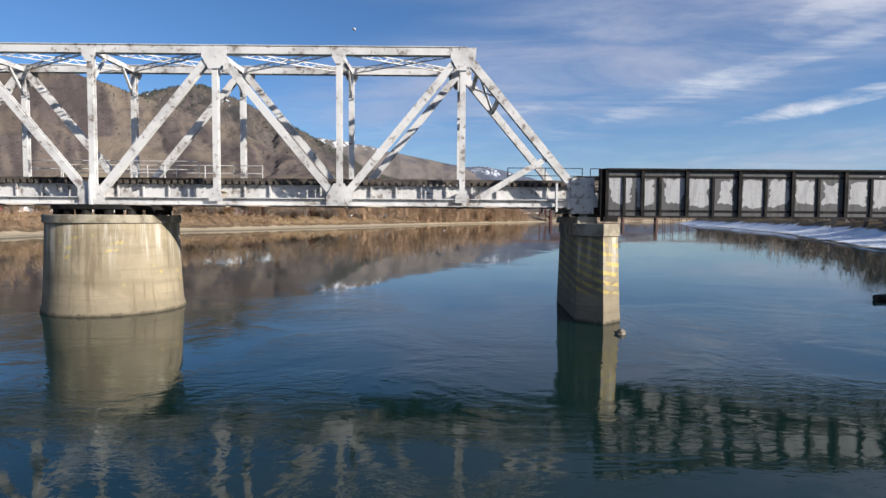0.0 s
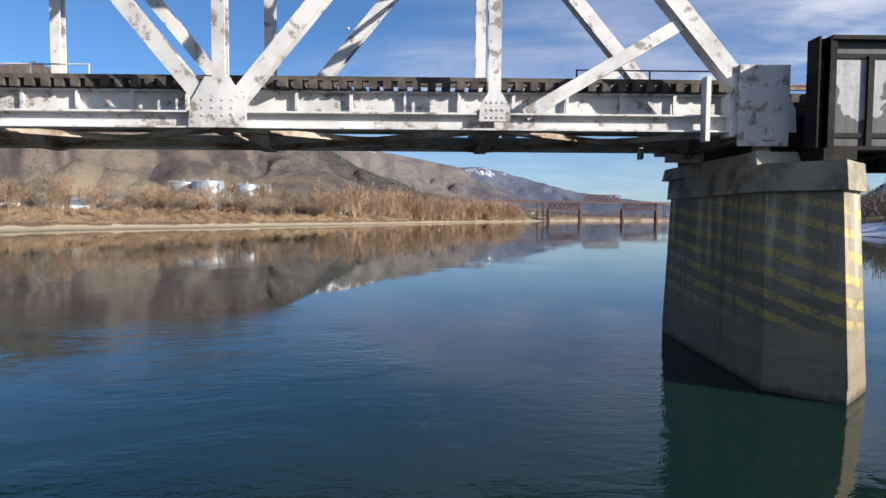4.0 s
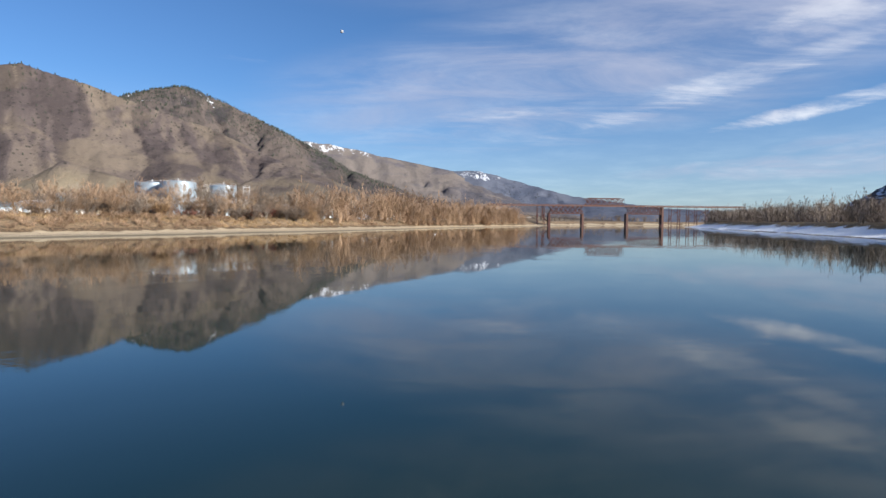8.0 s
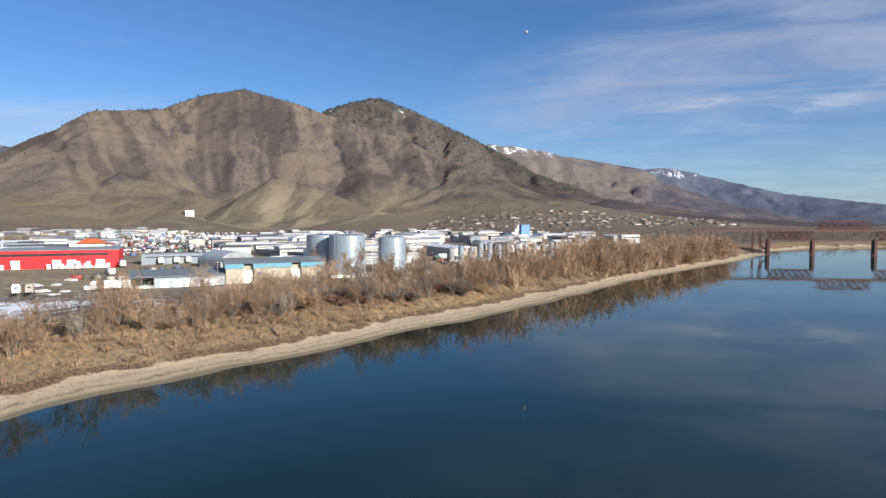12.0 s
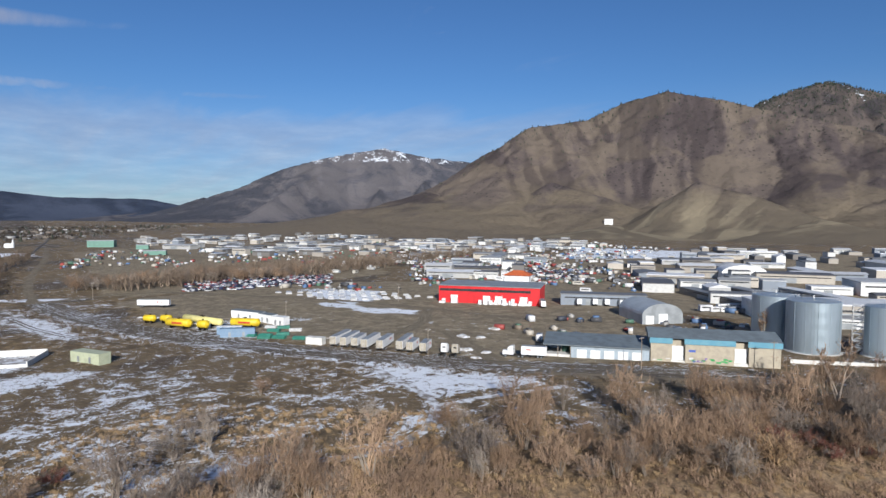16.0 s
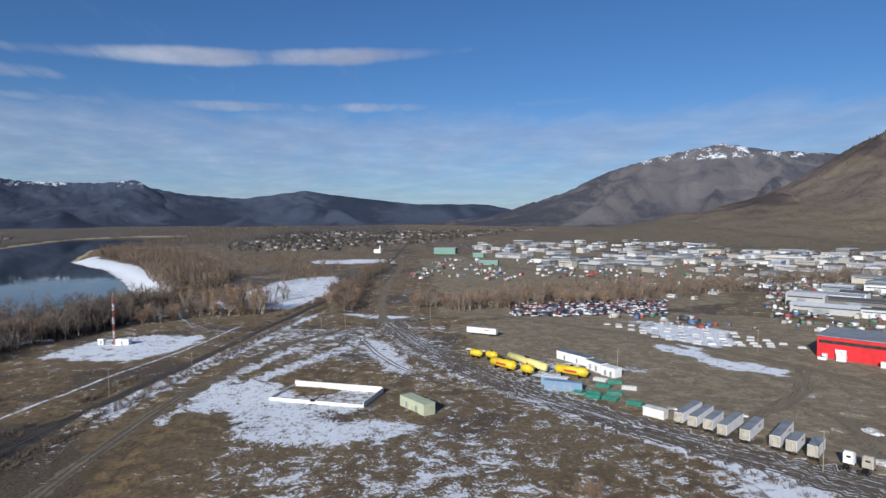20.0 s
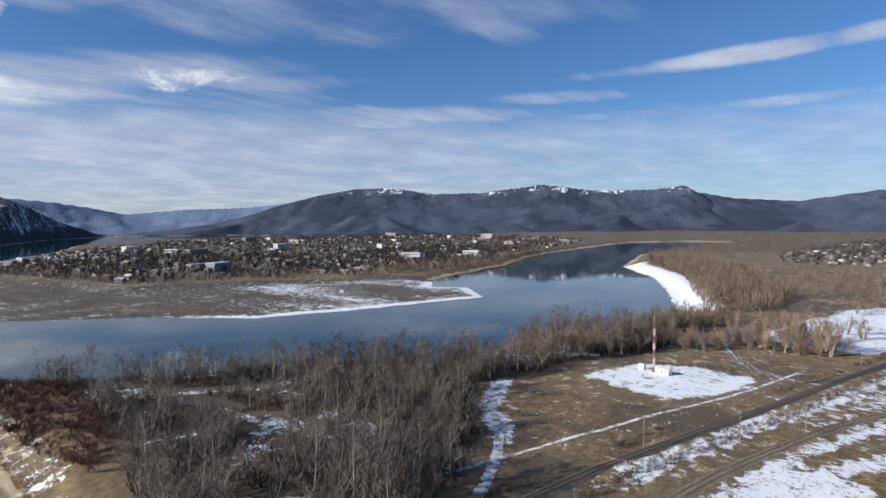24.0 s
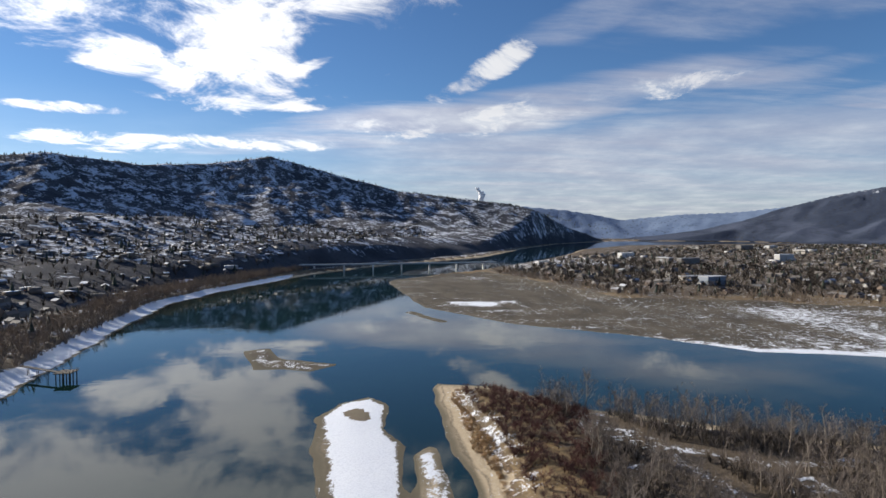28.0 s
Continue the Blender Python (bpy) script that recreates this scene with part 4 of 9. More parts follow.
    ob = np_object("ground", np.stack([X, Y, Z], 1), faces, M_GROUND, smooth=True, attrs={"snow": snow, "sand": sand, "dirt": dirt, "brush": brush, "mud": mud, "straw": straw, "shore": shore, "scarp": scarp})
    tagged(ob, "dry winter valley floor with sandy river banks and patchy snow", "ground", kind="structure")


build_ground()
tagged(np_object("water", [(-4900, -4900, 0), (4900, -4900, 0), (4900, 4900, 0), (-4900, 4900, 0)], [(0, 1, 2, 3)], M_WATER), "calm dark green river mirroring sky and hills", "river", kind="structure")


# ---- mountains round the valley ----
def ridge_fields(x, y, ridge, width, power=1.25, rough=0.16, gully=90.0, seed=0):
    """A hill that falls away on both sides of a crest line: height, metres along the crest and metres off it."""
    best, share_up = np.zeros(np.shape(x)), np.zeros(np.shape(x))
    along_by, off_by, start = np.zeros(np.shape(x)), np.full(np.shape(x), 1e4), 0.0
    wob = (fractal(x, y, width * 0.5, 3, seed + 3) - 0.5) * 0.5
    for (ax, ay, az), (bx, by, bz) in zip(ridge, ridge[1:]):
        ex, ey = bx - ax, by - ay
        length = math.hypot(ex, ey)
        raw = ((x - ax) * ex + (y - ay) * ey) / (ex * ex + ey * ey)
        t = np.clip(raw, 0, 1)
        far = np.hypot(x - ax - t * ex, y - ay - t * ey)
        off = far / width
        off = np.clip(off * (1 + wob * smooth01(off, 0, 0.4)), 0, 1)
        u = (1 - off) ** power
        h = (az + t * (bz - az)) * u
        take = h > best
        share_up = np.where(take, u, share_up)
        along_by = np.where(take, start + np.clip(raw, -0.6, 1.6) * length, along_by)
        off_by = np.where(take, far, off_by)
        best = np.maximum(best, h)
        start += length
    # gullies run down the fall line and branch a little
    down = fractal(along_by + (fractal(x, y, 60, 2, seed + 5) - 0.5) * gully * 0.5, off_by * 0.22, gully * 0.8, 4, seed)
    cut = np.abs(0.62 * down + 0.38 * fractal(x, y, gully, 4, seed + 2) - 0.5) * 2.6
    fall = best * (1 - share_up)
    # broken rock stands out of the upper slopes
    crag = np.abs(fractal(x, y, 55, 3, seed + 11) - 0.5) * 2
    rise = smooth01(share_up, 0.35, 0.75) * smooth01(best, 90, 260)
    z = best - rough * fall * 1.6 * (1 - np.clip(cut, 0, 1)) + (fractal(x, y, 40, 3, seed + 7) - 0.5) * 0.05 * best * (1 - 0.7 * share_up)
    return z + (0.28 - crag) * 26 * rise * (1 - smooth01(share_up, 0.88, 0.99)), along_by, off_by


def ridge_height(*args, **kinds):
    return ridge_fields(*args, **kinds)[0]


SOUTH_SIDE = [(300, 900), (60, -120), (86, -720), (2, -1003), (-143, -1271), (-399, -1584), (-658, -2229), (-960, -2827), (-1500, -3500), (-2900, -3900), (-2900, -6000), (4500, -6000), (4500, 900)]


def build_mountain(name, label, ridges, mat, step, seed=0, base=2.0, within=None):
    xs = [p[0] + s * r[1] for r in ridges for p in r[0] for s in (-1, 1)]
    ys = [p[1] + s * r[1] for r in ridges for p in r[0] for s in (-1, 1)]
    gx, gy = np.arange(min(xs), max(xs), step), np.arange(min(ys), max(ys), step)
    X, Y = (a.ravel() for a in np.meshgrid(gx, gy, indexing="ij"))
    fields = [ridge_fields(X, Y, *r, seed=seed + k) for k, r in enumerate(ridges)]
    Z, lead = np.max([e[0] for e in fields], 0), np.argmax([e[0] for e in fields], 0)
    run, off = (np.choose(lead, [e[n] + 700.0 * k for k, e in enumerate(fields)]) for n in (1, 2))
    bend = (fractal(X, Y, 80, 3, seed + 40) - 0.5) * 40
    attrs = {"rill": fractal(run + bend, off * 0.10, step * 3.2, 3, seed + 41), "face": fractal(run + bend * 3, off * 0.45, step * 22, 4, seed + 42), "front": (lead == 1) * (name == "mountain_1") * 1.0}
    Z = Z * smooth01(river_distance(X, Y), 12, 110)
    if within:
        Z = Z * smooth01(outline_distance(X, Y, within), 0, 90)
    m = len(gy)
    i = (np.arange(len(gx) - 1)[:, None] * m + np.arange(m - 1)).ravel()
    faces = np.stack([i, i + m, i + m + 1, i + 1], 1)
    faces = faces[Z[faces].max(1) > 0.5]
    used, back = np.unique(faces, return_inverse=True)
    ob = np_object(name, np.stack([X, Y, Z + base], 1)[used], back.reshape(-1, 4), mat, smooth=True, attrs={k: e[used] for k, e in attrs.items()})
    return tagged(ob, label, "mountain", kind="structure")


PAUL = [(-1960, 1200, 0), (-1938, 1275, 38), (-1890, 1440, 119), (-1859, 1646, 217), (-1790, 1871, 409), (-1656, 2063, 443), (-1580, 2188, 512), (-1446, 2283, 551), (-1284, 2382, 505), (-1115, 2469, 445), (-897, 2560, 376), (-618, 2489, 248), (-447, 2374, 151), (-206, 2206, 87), (0, 2000, 20)]
PAUL_FRONT = [(-1044, 1528, 41), (-961, 1702, 155), (-805, 1731, 107), (-661, 1686, 56), (-600, 1660, 10)]
PAUL_SPUR = [(-1500, 1450, 60), (-1450, 1645, 173), (-1248, 1686, 114), (-1100, 1700, 40)]
PAUL_RIB = [(-1446, 2283, 500), (-1300, 2050, 260), (-1180, 1850, 110)]
PETER = [(-1601, 3007, 511), (-1511, 3166, 617), (-1399, 3219, 662), (-1257, 3279, 692), (-1085, 3341, 623), (-831, 3312, 501), (-694, 3344, 432), (-489, 3280, 303), (-200, 3100, 160), (60, 2850, 60)]
EAST_BENCH = [(-1211, 4239, 571), (-850, 4327, 548), (-622, 4366, 524), (-231, 4405, 437), (169, 4407, 358), (369, 4395, 359), (724, 4350, 259), (992, 4296, 184), (1319, 4205, 135), (1560, 4121, 98), (1966, 3940, 78), (2300, 3800, 60), (2900, 3400, 60)]
NORTH_WEST = [(-4281, 881, 57), (-4254, 1021, 107), (-4141, 1453, 234), (-4037, 1743, 374), (-3910, 2030, 467), (-3721, 2376, 540), (-3548, 2639, 476), (-3310, 2944, 433), (-2923, 3340, 348), (-2500, 3600, 300)]
NORTH = [(-4013, -2018, 271), (-4143, -1765, 261), (-4299, -1389, 306), (-4404, -1066, 237), (-4488, -712, 213), (-4550, -292, 272), (-4571, 109, 217), (-4557, 520, 175), (-4489, 1012, 173), (-4445, 1214, 131), (-4345, 1564, 76)]
WEST = [(-2369, -3682, 97), (-2585, -3545, 196), (-2826, -3370, 277), (-3013, -3216, 319), (-3171, -3037, 327), (-3390, -2810, 284), (-3610, -2545, 292), (-3856, -2189, 349), (-4023, -1895, 303), (-4192, -1529, 302), (-4264, -1343, 329)]
FAR_WEST = [(-700, -4650, 260), (-1138, -4537, 243), (-1469, -4452, 211), (-1668, -4389, 176), (-1861, -4318, 133), (-2221, -4159, 172), (-2546, -3983, 185), (-2835, -3798, 223)]
SOUTH = [(1900, -1000, 240), (1700, -1450, 280), (1379, -1892, 292), (1200, -2132, 330), (1086, -2196, 348), (843, -2416, 329), (633, -2591, 353), (402, -2747, 404), (152, -2782, 338), (-162, -2796, 254), (-439, -2879, 227), (-731, -2936, 197), (-845, -2809, 130), (-909, -2688, 75), (-930, -2600, 0)]
SOUTH_TERRACE = [(900, -500, 90), (539, -1013, 96), (470, -1162, 103), (328, -1326, 106), (200, -1450, 80), (91, -1783, 87), (-151, -1896, 50), (-400, -2200, 20)]
SOUTH_EAST = [(2300, 3352, 40), (2435, 3253, 215), (2582, 3134, 316), (2815, 2921, 325), (3200, 2400, 330)]
M_DRY = mountain_material("dry_brown_mountain", (0.138, 0.111, 0.088), (0.104, 0.084, 0.077), (0.072, 0.058, 0.058), 0.24, 470, foot=(0.185, 0.150, 0.105), foot_to=165)
M_WOODED = mountain_material("conifer_mottled_mountain", (0.112, 0.091, 0.080), (0.074, 0.063, 0.062), (0.042, 0.039, 0.043), 0.30, 430, dotted=0.9, rilled=0.7)
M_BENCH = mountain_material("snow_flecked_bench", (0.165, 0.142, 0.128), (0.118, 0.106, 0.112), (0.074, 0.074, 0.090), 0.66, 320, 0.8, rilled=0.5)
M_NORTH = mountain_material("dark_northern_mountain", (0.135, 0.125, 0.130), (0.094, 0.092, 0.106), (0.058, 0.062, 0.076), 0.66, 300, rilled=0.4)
# Distance haze painted into the next three base colours as blue and pallor.
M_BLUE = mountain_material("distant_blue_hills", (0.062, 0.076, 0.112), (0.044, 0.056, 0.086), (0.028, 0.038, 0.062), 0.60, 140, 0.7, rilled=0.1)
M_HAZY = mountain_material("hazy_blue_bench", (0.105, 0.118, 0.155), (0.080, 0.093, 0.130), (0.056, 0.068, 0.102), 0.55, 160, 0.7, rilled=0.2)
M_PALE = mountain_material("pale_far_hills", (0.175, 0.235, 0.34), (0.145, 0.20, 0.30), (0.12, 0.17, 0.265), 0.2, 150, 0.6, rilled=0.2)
# Shade on the town hill is put into its dark blue-grey base colour.
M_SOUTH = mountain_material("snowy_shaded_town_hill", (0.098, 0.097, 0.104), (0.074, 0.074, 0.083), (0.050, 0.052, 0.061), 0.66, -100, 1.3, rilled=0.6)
SHORE_BLUFF = [(420, -320, 22), (330, -600, 34), (210, -900, 44), (95, -1180, 54), (-30, -1400, 56), (-180, -1650, 54), (-410, -2050, 48), (-640, -2350, 30)]
SOUTH_RIDGES = [(SOUTH, 1150, 1.5), (SOUTH_TERRACE, 560, 1.1, 0.3), (SHORE_BLUFF, 190, 0.7, 0.35)]
def spurs(crest, reach, width, seed, share_of_height=0.82):
    """Side ridges that run down from a crest toward the valley."""
    rnd = random.Random(seed)
    out = []
    for (ax, ay, az), (bx, by, bz) in zip(crest, crest[1:]):
        for t in (0.15, 0.65):
            x, y, z = ax + (bx - ax) * t, ay + (by - ay) * t, az + (bz - az) * t
            far = math.hypot(x, y)
            wx, wy, l = -x / far, -y / far, reach * rnd.uniform(0.6, 1.1)
            k = rnd.uniform(-0.45, 0.45)
            wx, wy = wx * math.cos(k) - wy * math.sin(k), wx * math.sin(k) + wy * math.cos(k)
            top = z * share_of_height * rnd.uniform(0.7, 1.05)
            out.append(([(x, y, top), (x + wx * l * 0.5, y + wy * l * 0.5, top * rnd.uniform(0.55, 0.8)), (x + wx * l, y + wy * l, 14)], width * rnd.uniform(0.7, 1.2), 1.35, 0.16))
    return out


build_mountain("mountain_1", "bare brown mountain with dark scree and a snowy summit", [(PAUL, 820, 1.2, 0.17, 150), (PAUL_FRONT, 330, 1.1, 0.3), (PAUL_SPUR, 430, 1.2, 0.25), (PAUL_RIB, 480, 1.1, 0.22)], M_DRY, 9, 1)
build_mountain("mountain_2", "darker mountain flecked with conifers behind the bare one", [(PETER, 1000, 1.2, 0.2)], M_WOODED, 15, 4)
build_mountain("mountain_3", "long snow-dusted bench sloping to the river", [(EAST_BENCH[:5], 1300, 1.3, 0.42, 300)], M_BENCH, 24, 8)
build_mountain("mountain_10", "far end of the snow-dusted bench, tinted blue for haze", [(EAST_BENCH[4:], 700, 1.2, 0.42, 260)], M_HAZY, 20, 9)
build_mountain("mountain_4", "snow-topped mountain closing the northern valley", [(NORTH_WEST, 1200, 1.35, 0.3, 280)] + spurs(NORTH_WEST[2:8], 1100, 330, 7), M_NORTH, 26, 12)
build_mountain("mountain_5", "wooded hills along the northern valley, tinted blue for haze", [(NORTH, 900, 1.3, 0.16, 300)] + spurs(NORTH, 1000, 420, 3, 0.60), M_BLUE, 22, 16)
build_mountain("mountain_6", "wooded hills behind the town, tinted dark blue for haze", [(WEST, 760, 1.3, 0.16, 300)] + spurs(WEST, 900, 420, 5, 0.55), M_BLUE, 22, 20)
build_mountain("mountain_7", "hills at the far end of the lake valley, paled for haze", [(FAR_WEST, 500, 1.0, 0.2)], M_PALE, 26, 24)
build_mountain("mountain_8", "snowy hillside above the southern town, shade toned into its colour", SOUTH_RIDGES, M_SOUTH, 17, 28, within=SOUTH_SIDE)
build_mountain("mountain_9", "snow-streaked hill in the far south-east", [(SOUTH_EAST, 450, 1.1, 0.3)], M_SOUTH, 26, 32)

# ---- the railway bridge over the near river ----
NEAR_TRUSS, FAR_TRUSS, AXIS = 39.1, 44.2, 41.65
NEAR = (0, 3.5, 0)
PANEL, NODE = 7.35, 0.17
CHORD_LOW, CHORD_HIGH = 6.80, 15.72


def truss_x(k):
    """The k-th panel point, counted from the last upright before the end post."""
    return NODE - PANEL * k


def build_truss_span():
    b = thing("truss_bridge", "white-painted riveted steel railway truss bridge with flaking paint", "bridge", at=NEAR)
    first, last = -1, 9
    for y in (NEAR_TRUSS, FAR_TRUSS):
        front = -1 if y == NEAR_TRUSS else 1
        s = Shape()
        s.ibeam((truss_x(first), y, CHORD_LOW), (truss_x(last), y, CHORD_LOW), 0.46, 0.46)
        part("bottom_chord", s, M_WHITE_STEEL, b)
        s = Shape()
        s.beam((truss_x(0) + 0.15, y, CHORD_HIGH), (truss_x(last), y, CHORD_HIGH), 0.50, 0.46)
        s.beam((truss_x(0) + 0.2, y, CHORD_HIGH + 0.25), (truss_x(last), y, CHORD_HIGH + 0.25), 0.62, 0.04)
        part("top_chord", s, M_WHITE_STEEL, b)
        # sloping end post
        s = Shape().beam((truss_x(0), y, CHORD_HIGH), (truss_x(-1) + 0.1, y, CHORD_LOW + 0.1), 0.48, 0.46, (0, 0, 1))
        part("end_post", s, M_WHITE_STEEL, b)
        for k in range(0, last):
            x = truss_x(k)
            s = Shape()
            for o in (-0.15, 0.15):
                s.beam((x, y + o, CHORD_LOW), (x, y + o, CHORD_HIGH), 0.34, 0.06, (0, 1, 0))
            for n in range(9):
                z = CHORD_LOW + 0.8 + n * 0.95
                s.beam((x - 0.12, y, z), (x + 0.12, y, z + 0.45), 0.30, 0.03, (0, 0, 1))
            part("vertical", s, M_WHITE_STEEL, b)
        for k in range(0, last):
            # panels lean alternately
            a, c = ((truss_x(k), CHORD_HIGH), (truss_x(k + 1), CHORD_LOW)) if k % 2 == 0 else ((truss_x(k), CHORD_LOW), (truss_x(k + 1), CHORD_HIGH))
            s = Shape()
            for o in (-0.17, 0.17):
                s.beam((a[0], y + o, a[1]), (c[0], y + o, c[1]), 0.42, 0.06, (0, 1, 0))
            n = 13
            for j in range(n):
                t0, t1 = (j + 0.1) / n, (j + 0.95) / n
                p = [(a[0] + (c[0] - a[0]) * t, a[1] + (c[1] - a[1]) * t) for t in (t0, t1)]
                e = 0.16 if j % 2 else -0.16
                s.beam((p[0][0], y - e, p[0][1] - 0.16), (p[1][0], y + e, p[1][1] - 0.16), 0.07, 0.03)
            part("diagonal", s, M_WHITE_STEEL, b)
        for k in range(-1, last + 1):
            x = truss_x(k)
            for z, low in ((CHORD_LOW, True), (CHORD_HIGH, False)):
                if low and k % 2 == 0 or not low and k % 2:
                    w, h = 0.42, 0.55
                else:
                    w, h = 0.78, 0.95
                if not low and k < 0:
                    continue
                zz = z + (0.30 if low else -0.30)
                s = Shape()
                o = y + front * 0.262
                out = [(-w, -h * 0.55), (w, -h * 0.55), (w * 0.95, 0.1), (w * 0.42, h * 0.85), (-w * 0.42, h * 0.85), (-w * 0.95, 0.1)]
                if not low:
                    out = [(u, -v) for u, v in reversed(out)]
                pts = [(x + u, o + e * front, zz + v) for e in (-0.012, 0.012) for u, v in out]
                m = len(out)
                s.add(pts, [tuple(range(m)), tuple(reversed(range(m, 2 * m)))] + [(i, (i + 1) % m, m + (i + 1) % m, m + i) for i in range(m)])
                for i in range(4):
                    for j in range(3):
                        s.beam((x + (i - 1.5) * w * 0.34, o + front * 0.012, zz + (j - 1) * 0.2), (x + (i - 1.5) * w * 0.34, o + front * 0.035, zz + (j - 1) * 0.2), 0.045, 0.045)
                part("gusset_plate", s, M_WHITE_STEEL, b)
    # portal and top bracing between the two trusses
    for k in range(0, last):
        x = truss_x(k)
        s = Shape()
        s.beam((x, NEAR_TRUSS, CHORD_HIGH - 0.05), (x, FAR_TRUSS, CHORD_HIGH - 0.05), 0.22, 0.30)
        part("top_strut", s, M_WHITE_STEEL, b)
        for y0, y1 in ((NEAR_TRUSS, NEAR_TRUSS + 1.5), (FAR_TRUSS, FAR_TRUSS - 1.5)):
            part("knee_brace", Shape().beam((x, y0, CHORD_HIGH - 1.9), (x, y1, CHORD_HIGH - 0.2), 0.14, 0.16), M_WHITE_STEEL, b)
        if k < last - 1:
            x1 = truss_x(k + 1)
            for y0, y1 in ((NEAR_TRUSS, FAR_TRUSS), (FAR_TRUSS, NEAR_TRUSS)):
                s = Shape()
                for o in (-0.14, 0.14):
                    s.beam((x, y0, CHORD_HIGH + o), (x1, y1, CHORD_HIGH + o), 0.10, 0.05)
                for j in range(18):
                    t0, t1 = j / 18, (j + 1) / 18
                    e = 0.13 if j % 2 else -0.13
                    s.beam((x + (x1 - x) * t0, y0 + (y1 - y0) * t0, CHORD_HIGH + e), (x + (x1 - x) * t1, y0 + (y1 - y0) * t1, CHORD_HIGH - e), 0.05, 0.04)
                part("lattice_brace", s, M_WHITE_STEEL, b)
    s = Shape()
    for t in (0.12, 0.30):
        s.beam((truss_x(0) + 7.3 * t, NEAR_TRUSS, CHORD_HIGH - 8.8 * t), (truss_x(0) + 7.3 * t, FAR_TRUSS, CHORD_HIGH - 8.8 * t), 0.2, 0.32)
    for y0, y1 in ((NEAR_TRUSS, FAR_TRUSS), (FAR_TRUSS, NEAR_TRUSS)):
        s.beam((truss_x(0) + 0.9, y0, CHORD_HIGH - 1.05), (truss_x(0) + 2.2, y1, CHORD_HIGH - 2.65), 0.12, 0.12)
    part("portal_frame", s, M_WHITE_STEEL, b)
    for y in (NEAR_TRUSS, FAR_TRUSS):
        s = Shape().beam((1.0, y - 0.05, 7.0), (5.15, y - 0.05, 9.45), 0.2, 0.34)
        part("end_strut", s, M_WHITE_STEEL, b)
        s = Shape()
        s.box(6.7, y - 0.34, 6.2, 8.05, y - 0.24, 8.35)
        part("bearing_plate", s, M_WHITE_STEEL, b)
        part("bearing_block", Shape().box(6.5, y - 0.24, 6.45, 7.0, y + 0.3, 7.6), M_WHITE_STEEL, b)
        part("end_hanger", Shape().beam((5.8, y - 0.33, 6.3), (5.8, y - 0.33, 8.0), 0.34, 0.12), M_WHITE_STEEL, b)
        s = Shape().beam((truss_x(3), y - 0.31, 6.35), (truss_x(3), y - 0.31, 8.05), 0.36, 0.12)
        s.turned([(0.14, 0), (0.1, 0.25)], 10, (truss_x(3), y - 0.31, 8.05))
        part("pivot_hanger", s, M_WHITE_STEEL, b)
    # floor: cross beams, stringers and lower bracing
    for k in range(-1, last + 1):
        x = truss_x(k)
        part("floor_beam", Shape().ibeam((x, NEAR_TRUSS, 6.95), (x, FAR_TRUSS, 6.95), 0.40, 0.95), M_RUST_STEEL, b)
    for y in (AXIS - 1.25, AXIS + 1.25):
        s = Shape().ibeam((truss_x(last), y, 7.42), (7.6, y, 7.42), 0.34, 0.86)
        part("stringer", s, M_RUST_STEEL if y > AXIS else M_WHITE_STEEL, b)
    for j in range(46):
        x = 7.1 - j * PANEL / 4.7
        s = Shape().beam((x, AXIS - 1.25 - 0.13, 7.03), (x, AXIS - 1.25 - 0.13, 7.82), 0.09, 0.10, (0, 1, 0))
        part("stiffener", s, M_WHITE_STEEL, b)
    for k in range(-1, last):
        x, x1 = truss_x(k), truss_x(k + 1)
        for y0, y1 in ((NEAR_TRUSS, FAR_TRUSS), (FAR_TRUSS, NEAR_TRUSS)):
            s = Shape().beam((x, y0, 6.55), (x1, y1, 6.55), 0.26, 0.05).beam((x, y0, 6.62), (x1, y1, 6.62), 0.05, 0.16)
            part("lower_lateral", s, M_RUST_STEEL, b)
        for t in (0.25, 0.5, 0.75):
            part("cross_frame", Shape().beam((x + (x1 - x) * t, AXIS - 1.25, 7.3), (x + (x1 - x) * t, AXIS + 1.25, 7.3), 0.1, 0.5), M_RUST_STEEL, b)


build_truss_span()


def build_deck():
    d = thing("railway_track", "open-deck railway track of dark timber ties on the bridge", "railway track", at=NEAR)
    tie = bpy.data.meshes.new("tie")
    s = Shape().box(-0.115, -1.62, 0, 0.115, 1.62, 0.25)
    tie.from_pydata(s.v, [], s.f)
    tie.materials.append(M_TIE)
    rnd = random.Random(4)
    x = 56.0
    while x > -66:
        long = rnd.random() < 0.08
        m = pose(x, AXIS - (0.22 if long else 0), (7.86 if x < 8.2 else 7.6) + rnd.uniform(0, 0.025), 0, 0, rnd.uniform(-0.8, 0.8))
        share("tie", tie, d, m)
        x -= 0.42
    for y in (AXIS - 0.75, AXIS + 0.75):
        s = Shape()
        s.beam((-66, y, 8.14), (56, y, 8.14), 0.14, 0.03).beam((-66, y, 8.21), (56, y, 8.21), 0.025, 0.12).beam((-66, y, 8.275), (56, y, 8.275), 0.07, 0.04)
        part("rail", s, M_RAIL, d)
    for y in (AXIS - 1.5, AXIS + 1.5):
        part("guard_timber", Shape().box(-66, y - 0.1, 8.10, 8, y + 0.1, 8.22), M_TIE, d)


build_deck()


